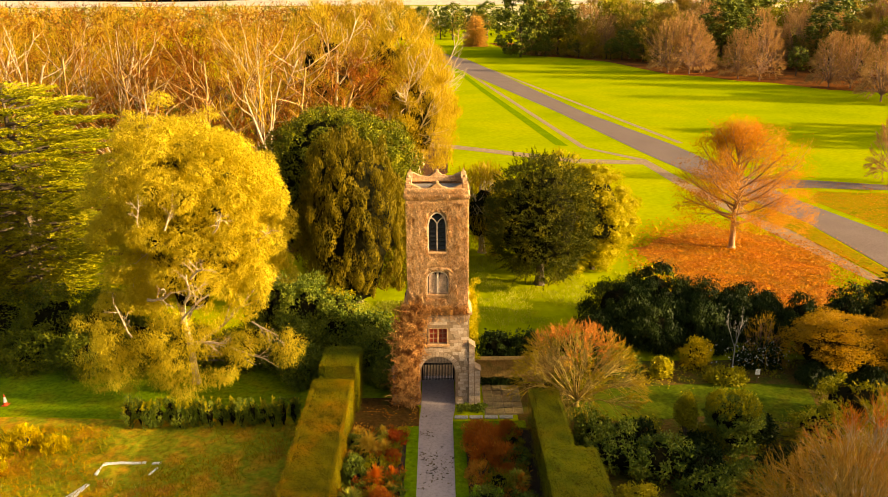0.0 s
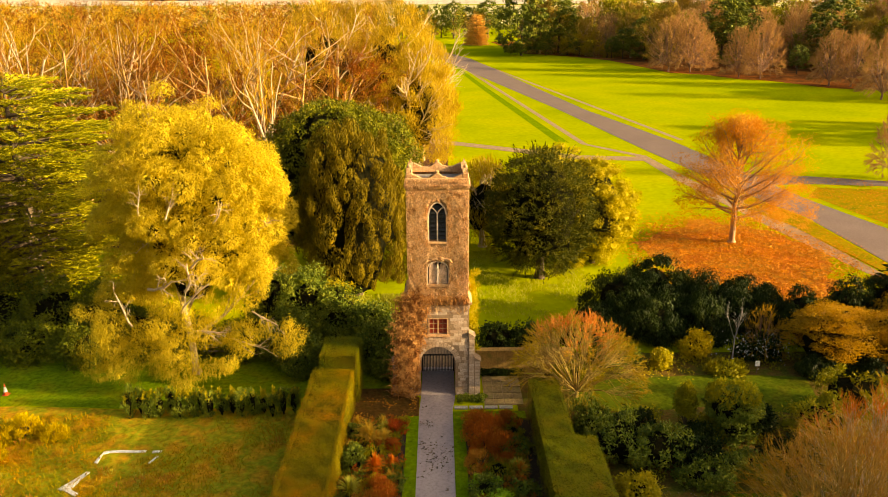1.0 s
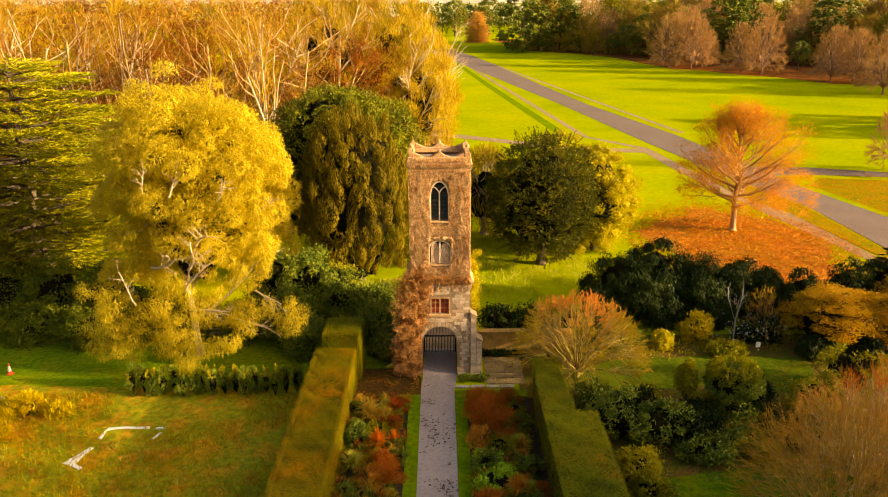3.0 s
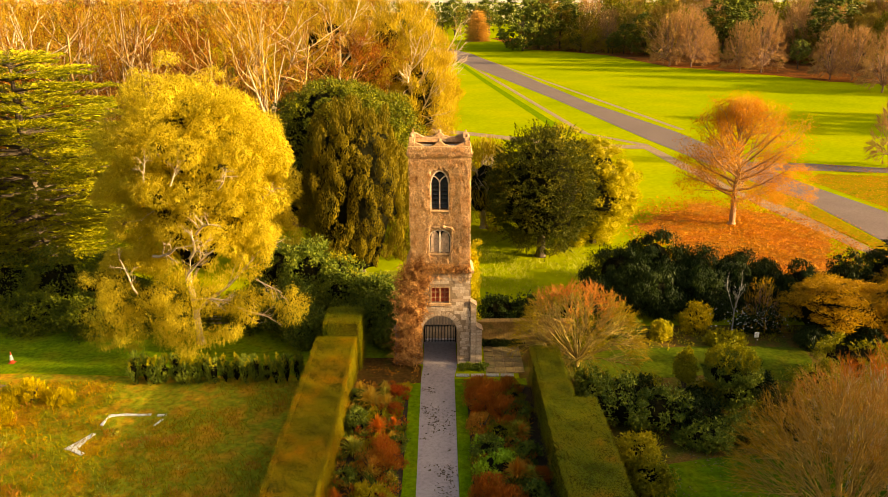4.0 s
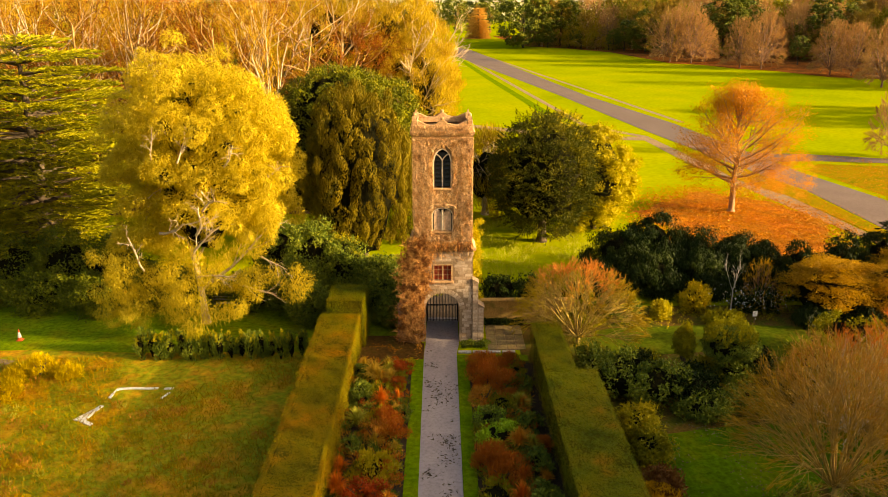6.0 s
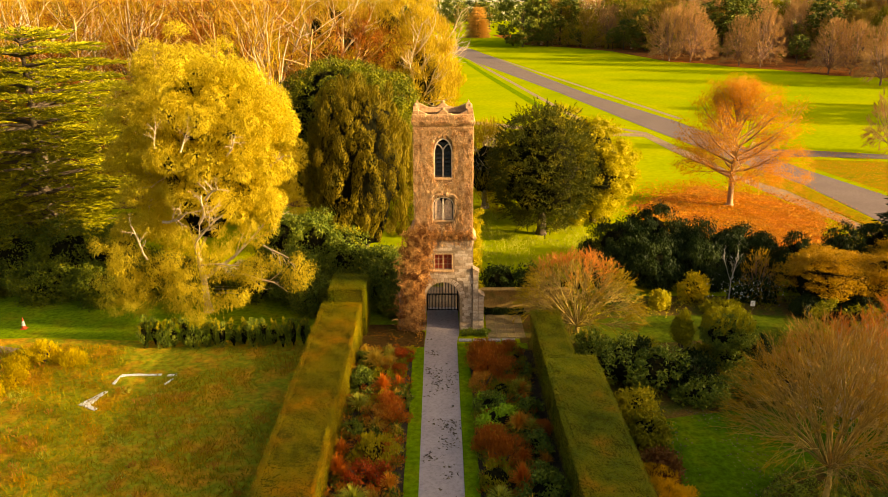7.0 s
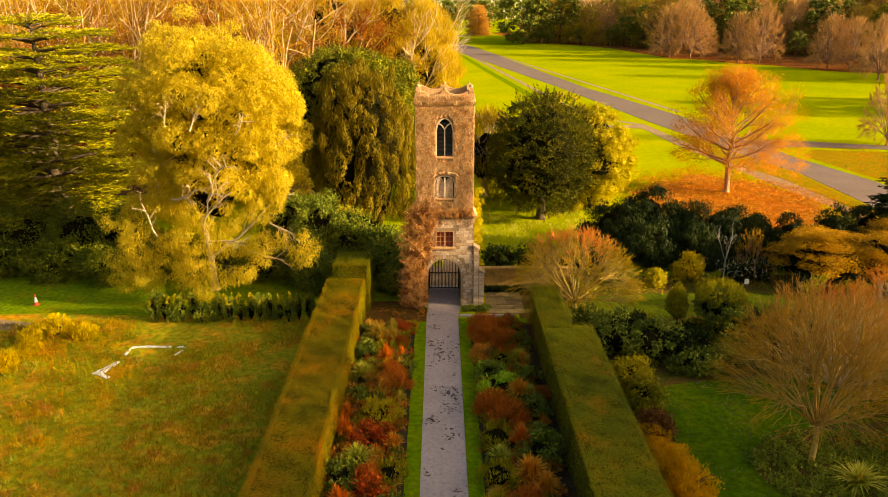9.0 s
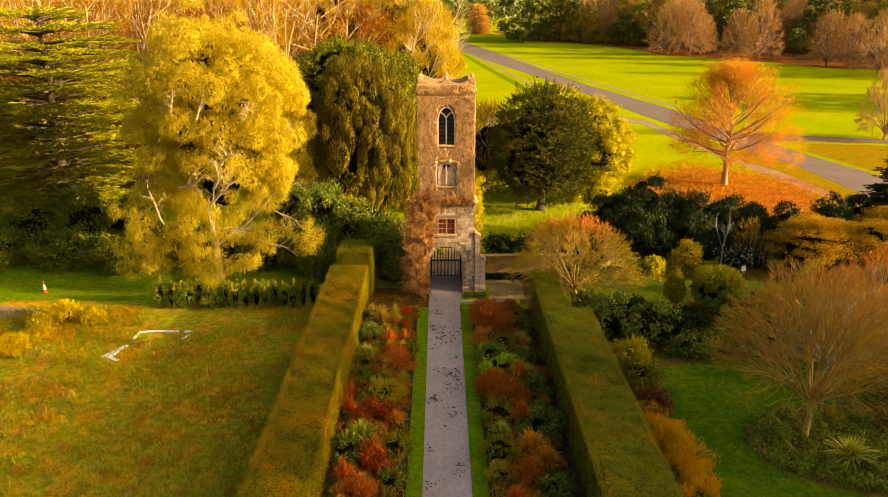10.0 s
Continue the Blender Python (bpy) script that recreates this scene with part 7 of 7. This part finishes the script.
# ---- small things ----
def traffic_cone():
    t = thing("traffic_cone", (-28.5, 0.5, 0), "white and orange-red traffic cone on the grass", "traffic cone")
    g = Geo()
    g.block(-0.2, 0.2, -0.2, 0.2, 0.02, 0.07, 0.015)
    g.put("base", M["orange_plastic"], t)
    for nm, z0, z1, m in (("lower_band", 0.07, 0.25, "orange_plastic"), ("white_sleeve", 0.25, 0.62, "white"), ("tip", 0.62, 0.85, "orange_plastic")):
        bm = bmesh.new()
        r = lambda z: 0.16 - 0.135 * z / 0.85
        bmesh.ops.create_cone(bm, cap_ends=True, segments=16, radius1=r(z0), radius2=r(z1), depth=z1 - z0, matrix=Matrix.Translation((0, 0, (z0 + z1) / 2)))
        part(nm, bm, M[m], t)


traffic_cone()


def chalk_mark():
    """A white sheet edge lying in the grass, in two strips."""
    for pts in ([(-20.27, -9.86), (-19.95, -9.95), (-19.1, -10.45), (-19.0, -10.25), (-19.55, -9.9), (-19.35, -8.9), (-19.2, -8.35), (-19.4, -8.3), (-19.8, -9.1)],
                [(-19.15, -7.5), (-19.2, -6.6), (-18.9, -6.45), (-18.2, -6.4), (-17.4, -6.45), (-16.85, -6.4), (-16.85, -6.22), (-17.5, -6.25), (-18.3, -6.2), (-19.25, -6.3), (-19.35, -7.4)],
                [(-16.45, -6.5), (-15.95, -6.45), (-15.95, -6.25), (-16.45, -6.3)], [(-16.3, -7.5), (-16.05, -6.8), (-15.95, -6.85), (-16.2, -7.55)]):
        slab("white_strip", pts, 0.0, 0.06, M["white"], "white strip lying on the meadow grass", "marking", "")


chalk_mark()


def sign_post():
    t = thing("garden_sign", (21.9, 2.7, 0), "small white sign on a short post", "sign")
    g = Geo()
    g.tube([(0, 0, -0.05), (0, 0, 0.75)], [0.03, 0.03], 6)
    g.put("post", M["timber"], t)
    g = Geo()
    g.block(-0.16, 0.16, -0.03, 0.0, 0.55, 0.95, 0.008)
    g.put("panel", M["white"], t)


sign_post()


def park_bench():
    t = thing("park_bench", (-16.2, 6.0, 0), "dark garden bench with pale back slats under the gum tree", "bench")
    for x in (-0.75, 0.75):
        for y0, y1, z in ((-0.22, -0.16, 0.44), (0.16, 0.22, 0.9)):
            g = Geo()
            g.block(x - 0.03, x + 0.03, y0, y1, 0.0, z, 0.006)
            g.put("leg", M["timber"], t)
        g = Geo()
        g.block(x - 0.03, x + 0.03, -0.24, 0.2, 0.6, 0.65, 0.006)
        g.put("armrest", M["timber"], t)
    for y in (-0.18, -0.06, 0.06):
        g = Geo()
        g.block(-0.85, 0.85, y - 0.05, y + 0.05, 0.44, 0.475, 0.006)
        g.put("seat_slat", M["greywood"], t)
    for z in (0.6, 0.8):
        g = Geo()
        g.block(-0.85, 0.85, 0.13, 0.16, z, z + 0.11, 0.006)
        g.put("back_slat", M["greywood"], t)


park_bench()


def carved_post(x, y):
    t = thing("carved_post", (x, y, 0), "tall carved orange-brown wooden post on the far grass", "sculpture")
    g = Geo()
    prof = [(0.0, 0.62), (0.4, 0.56), (1.2, 0.5), (1.9, 0.58), (2.6, 0.5), (3.2, 0.34), (3.5, 0.46), (4.1, 0.5), (4.6, 0.36), (5.0, 0.1)]
    g.tube([(0.05 * math.sin(3 * z), 0, z) for z, r in prof], [r for z, r in prof], 10)
    g.put("shaft", M["carved"], t, "", True)


carved_post(67.57, 309.75)

# ---- the far edge of the park ----
def far_round(seed, h, r, mat, n, per, leaf, wide, label, mode="out", where=(0, 0, 0), bark="bark", low=-0.9, body=0.0):
    return crown_tree("park_tree", where, label, (0, 0, h - r[2]), r, mat, seed, n, per, leaf, wide, mode, 0.4, bark=bark, low=low, size=(1.2, 2.2), core=0.0, group="trees at the park's edge", rough=0.25, body=body)


def far_bare(seed, h, label, mat="purplebark", tw="fartwig", where=(0, 0, 0), twigs=18):
    t = thing("park_tree", where, label, "tree", "trees at the park's edge")
    rng = np.random.default_rng(seed + 1)
    g, tips = Geo(), []
    spec = dict(segs=3, wig=0.09, lift=[0.12, 0.08, 0.03], kids=[4, 3], start=[0.25, 0.2], angle=[34, 40], ratio=[0.5, 0.5], thin=0.55, taper=0.3, sides=[4, 3, 3])
    shaped_limbs(g, rng, (0, 0, h * 0.42), (h * 0.54, h * 0.52, h * 0.58), 20, h * 0.72, h * 0.04, 0.36, spec, tips, 0.8, (88, 16))
    g.put("trunk", M[mat], t, "", True)
    P, D = tip_places(tips, rng, twigs)
    f = Geo()
    f.cards(P, D + rng.normal(0, 0.7, P.shape), 1.3, 0.15, rng)
    f.put("crown", M[tw], t)
    return t


def far_trees():
    rng = np.random.default_rng(401)
    dark = far_round(402, 25.5, (10.4, 8.5, 12.6), "farpine", 150, 34, 1.0, 0.6, "large round dark evergreen at the park's edge", where=(37.2, 306, 0), body=0.55)
    pine = far_round(404, 23.5, (7.2, 7, 9.0), "farpine", 110, 26, 1.0, 0.45, "spreading dark pine at the park's edge", "flat", where=(108, 255, 0), low=-0.8, body=0.5)
    autumn = far_round(406, 17, (5.5, 5.5, 7.5), "farolive", 60, 26, 1.0, 0.4, "olive ivy-clad tree at the park's edge", where=(66, 318, 0))
    rusty = far_round(407, 10, (4.5, 4.5, 4.6), "fargold", 40, 22, 0.9, 0.4, "small autumn-gold tree at the park's edge", where=(68, 300, 0))
    bare = vase_shrub("park_tree", (79.8, 226), "broad leafless pinkish-brown tree at the park's edge", 19.5, 7.2, 408, "purplebark", "fartwig", "fartwig", 26, 10, 0.11, 24, 1.3, 0.08, "tree", 1.8, 9, 0.05, 1.4, 0.04, "trees at the park's edge")
    bare2 = far_bare(410, 18, "leafless gold-brown tree at the park's edge", "goldbark", "fartan", where=(60, 330, 0), twigs=20)
    conic = cedar("park_conifer", (21.1, 388, 0), 15.5, 5.2, 412, "small bronze conical tree on the far grass", M["bronze"], 14, 0.55, 9, 0.8)
    def put(model, x, y, s=1.0):
        copy_thing(model, pose(x, y, 0, 0, 0, rng.uniform(0, 360)) @ Matrix.Scale(s, 4))
    # the trees that stand out along the edge
    for x, y, s in ((86, 222, 0.98), (96, 204, 0.86), (101, 199.5, 0.95), (112.2, 178, 0.86), (117.5, 176, 0.82), (92, 226, 0.7), (127, 168, 0.85), (110.5, 147.5, 0.9), (63.5, 59, 0.55)):
        put(bare, x, y, s)
    for x, y, s in ((136.5, 228, 1.0), (118.5, 213, 0.38), (77, 283, 0.5), (73, 286, 0.36), (129, 236, 0.5), (160, 215, 1.0), (60, 302, 0.34), (48, 305, 0.36)):
        put(pine, x, y, s)
    put(dark, 84, 276, 0.62)
    for x, y, s in ((47, 318, 1.3), (87, 262, 1.15)):
        put(bare2, x, y, s)
    for x, y, s in ((62, 300, 0.9), (58, 308, 0.7), (72, 290, 0.6)):
        put(rusty, x, y, s)
    # the wood behind, several trees deep
    for back, s0 in ((14, 0.95), (34, 1.15), (62, 1.4), (95, 1.6)):
        x = 46.0 if back < 50 else 84.0
        while x < 230:
            y = 306 - (x - 50) * 1.05 + back + rng.uniform(-5, 5)
            if y > 130:
                m = (autumn, bare2, autumn, bare, autumn, bare2, pine, bare)[rng.integers(0, 8)]
                put(m, x, y, s0 * rng.uniform(0.85, 1.15))
            x += rng.uniform(6, 10)
    for x in np.arange(-70, 40, 6.5):
        m = (pine, autumn, dark, bare2)[rng.integers(0, 4)]
        put(m, x + rng.uniform(-2, 2), 462 + rng.uniform(-8, 8), rng.uniform(0.7, 0.95))
    # bushes and young growth along the wood's foot
    for m, n, sd in (("farpine", 420, 1), ("farolive", 480, 2), ("fartwig", 420, 3)):
        g = Geo()
        x = rng.uniform(42, 200, n)
        y = 310 - (x - 50) * 1.05 + rng.uniform(0, 60, n)
        c = np.stack([x, y, rng.uniform(0.5, 13, n) * rng.random(n) ** 0.7], 1)
        clumps(g, c, rng.uniform(1.2, 2.6, n), 34, 1.1, 0.35, "out", rng)
        tagged(g.put("wood_edge", M[m]), "tangled bushes along the foot of the far wood", "undergrowth", "", "stuff")
    # trees out of sight on the sunny side, whose shadows lie on the grass
    for x, y, s in ((113, 82, 0.6), (119, 90, 0.66), (124, 98, 0.6), (146, 137, 0.6), (151, 146, 0.66), (156, 154, 0.62)):
        put(dark, x, y, s)
    g = Geo()
    n = 1500
    c = np.stack([rng.uniform(-500, 700, n), rng.uniform(490, 640, n), rng.uniform(1, 17, n)], 1)
    c = c[(np.abs(c[:, 0]) < 0.7 * c[:, 1] + 80)]
    clumps(g, c, rng.uniform(3, 6, len(c)), 16, 2.6, 1.6, "out", rng)
    tagged(g.put("far_woods", M["farpine"]), "distant dark woods beyond the park", "woods", "", "stuff")
    g = Geo()
    pts = np.linspace(-2600, 2600, 60)
    hh = [14 + 16 * (0.5 + noise.noise((x * 0.0013, 1.0, 0))) for x in pts]
    v = [(x, 3000, -1) for x in pts] + [(x, 3300, h) for x, h in zip(pts, hh)] + [(x, 4200, -1) for x in pts]
    m = len(pts)
    g.add(v, [(r * m + i, r * m + i + 1, (r + 1) * m + i + 1, (r + 1) * m + i) for r in (0, 1) for i in range(m - 1)])
    tagged(g.put("distant_hills", M["hill"]), "low hazy hills on the horizon", "hills", "", "structure")


far_trees()

# conifer at the garden's edge; on the sunny side, unseen trees added for shade
cedar("conifer", (37.2, 9.5), 7.4, 2.4, 501, "dark green conifer at the garden's edge", M["deep"], 9, 0.3, 22, 0.6)
for i, (x, y, h, per) in enumerate(((61, -2, 16.4, 40), (63, -9, 17.8, 44), (62, -16, 16.8, 60), (63, -22, 17.4, 150), (66, -27, 17.5, 200), (62, -32, 16.6, 220), (65, -37, 17.4, 220), (62, -43, 17.8, 220), (65, -48, 17.6, 220), (62, -54, 17.6, 220), (63, -60, 17.6, 220))):
    crown_tree("screen_tree", (x, y), "unseen thin-leaved tree added to shade the garden", (0, 0, h * 0.52), (4.6, 4.4, h * 0.5), "olive", 510 + i, 60, per, 0.36, 0.16, "any", 0.2, group="screen trees", size=(1.4, 2.4), low=-0.95, core=0, body=0.0)
# unseen bare trees added behind them to thin the sun over the meadow
tall = far_bare(530, 29, "unseen tall leafless tree added to filter the sun", where=(74, -31, 0), twigs=24)
for i, (x, y) in enumerate(((72, -44), (75, -57), (73, -70), (79, -38), (80, -51), (79, -64))):
    copy_thing(tall, pose(x, y, 0, 0, 0, 47 * i))

# ---- stones and slabs ----
def stone_mesh(w, h, d, seed):
    """One worn block, its front face towards -y."""
    rng = np.random.default_rng(seed)
    bm = bmesh.new()
    bmesh.ops.create_cube(bm, size=1.0, matrix=Matrix.Diagonal((w, d, h, 1)))
    front = [e for e in bm.edges if all(v.co.y < 0 for v in e.verts)]
    bmesh.ops.bevel(bm, geom=front, offset=0.008, segments=1, affect="EDGES")
    for v in bm.verts:
        if v.co.y < 0:
            v.co += Vector(rng.normal(0, 0.0004, 3))
    g = Geo()
    g.from_bm(bm)
    return g.mesh("stone", M["stone_piece"])


def piece_mat():
    m, nt, b = node_mat("stone_block", 0.9)
    rnd = nt.nodes.new("ShaderNodeObjectInfo").outputs["Random"]
    base = ramp_node(nt, rnd, [(0.0, (0.36, 0.25, 0.17)), (0.35, (0.50, 0.38, 0.29)), (0.7, (0.60, 0.48, 0.39)), (1.0, (0.44, 0.30, 0.21))])
    grain = noise_node(nt, 8.0, 5.0, 0.7)
    nt.links.new(mix_node(nt, 1.0, base, ramp_node(nt, grain, [(0.3, (0.6, 0.57, 0.54)), (0.7, (1.2, 1.18, 1.15))]), "MULTIPLY"), b.inputs["Base Color"])
    bump_node(nt, b, noise_node(nt, 45.0, 2.0, 0.6), 0.2, 0.0004)
    return m


M["stone_piece"] = piece_mat()


def lay_stones():
    rng = np.random.default_rng(601)
    widths = (0.28, 0.38, 0.5)
    shapes = {w: [stone_mesh(w - 0.012, 0.198, 0.14, 610 + i + int(w * 100)) for i in range(3)] for w in widths}
    z = 0.0
    row = 0
    while z < 6.3:
        x = LX0 + 0.01 - (0.12 if row % 2 else 0.0)
        while x < LX1 - 0.2:
            w = widths[rng.integers(0, 3)]
            if x + w > LX1:
                w = 0.28
            xm, zm = x + w / 2, z + 0.105
            blocked = (xm + w / 2 > ARCH[0] - 0.3 and xm - w / 2 < ARCH[1] + 0.3 and zm < 2.5) and (xm + w / 2 > ARCH[0] - 0.02 and xm - w / 2 < ARCH[1] + 0.02)
            if zm >= 2.3 and zm < 3.95:
                rr = 1.13 + 0.36
                blocked = blocked or ((abs(xm + 0.045) - w / 2) ** 2 + (zm - 2.35) ** 2 < rr ** 2 and abs(xm + 0.045) < rr + w / 2)
            blocked = blocked or (REDWIN[0] - 0.12 < xm + w / 2 and xm - w / 2 < REDWIN[1] + 0.12 and 4.1 < zm < 5.6)
            if not blocked and x > LX0 - 0.05 and xm + w / 2 < LX1 + 0.06:
                ob = new("stone", shapes[w][rng.integers(0, 3)])
                ob.parent = tower
                ob.matrix_basis = pose(xm, 0.064 - rng.uniform(0.0, 0.004), zm, 0, rng.normal(0, 0.25), 0)
            x += w
        z += 0.21
        row += 1
    # stones of the arch
    for i in range(17):
        a = math.pi * (i + 0.5) / 17
        ob = new("voussoir", stone_mesh(0.2, 0.34, 0.16, 640 + i))
        ob.parent = tower
        r = 1.13 + 0.18
        ob.matrix_basis = pose(-0.045 + math.cos(a) * r, 0.064, 2.35 + math.sin(a) * (r - 0.02), 0, 90 - math.degrees(a), 0)
    # buttress stones on the faces that show
    for z in np.arange(0.0, 4.1, 0.21):
        o = 0.76 if z < 2.35 else 0.38
        y = -0.10 if z < 2.35 else -0.06
        n = 2 if o > 0.5 else 1
        for k in range(n):
            ob = new("stone", shapes[0.38 if o < 0.5 else 0.28][rng.integers(0, 3)])
            ob.parent = tower
            ob.matrix_basis = pose(LX1 + o * (k + 0.5) / n, y + 0.064, z + 0.105) @ Matrix.Diagonal((0.95 if n == 1 else 1.25, 1, 1, 1))


lay_stones()


def lay_paving():
    pv = thing("paving", (2.95, -1.9, 0), "weathered paving slabs beside the tower", "paving", "", "structure")
    rng = np.random.default_rng(660)
    g = Geo()
    g.box(-0.02, 2.5, 0.55, 4.6, -0.05, 0.012)
    g.put("joint_bed", M["gravel"], pv)
    gm = Geo()
    gm.block(-0.29, 0.29, -0.36, 0.36, 0.0, 0.045, 0.012)
    slab_me = gm.mesh("paving_slab", M["paving"])
    for i in range(4):
        for j in range(5):
            ob = new("paving_slab", slab_me)
            ob.parent = pv
            ob.matrix_basis = pose(0.31 + i * 0.62, 0.95 + j * 0.77, 0.004 + rng.uniform(0, 0.01), rng.normal(0, 0.4), rng.normal(0, 0.4), 0)
    gm = Geo()
    gm.block(-0.42, 0.42, -0.17, 0.17, 0.0, 0.08, 0.015)
    kerb_me = gm.mesh("kerb_slab", M["kerb"])
    for i in range(4):
        ob = new("kerb_slab", kerb_me)
        ob.parent = pv
        ob.matrix_basis = pose(-1.55 + i * 0.95, 0.2, 0.01, 0, rng.normal(0, 0.5), rng.normal(0, 1.0))


lay_paving()
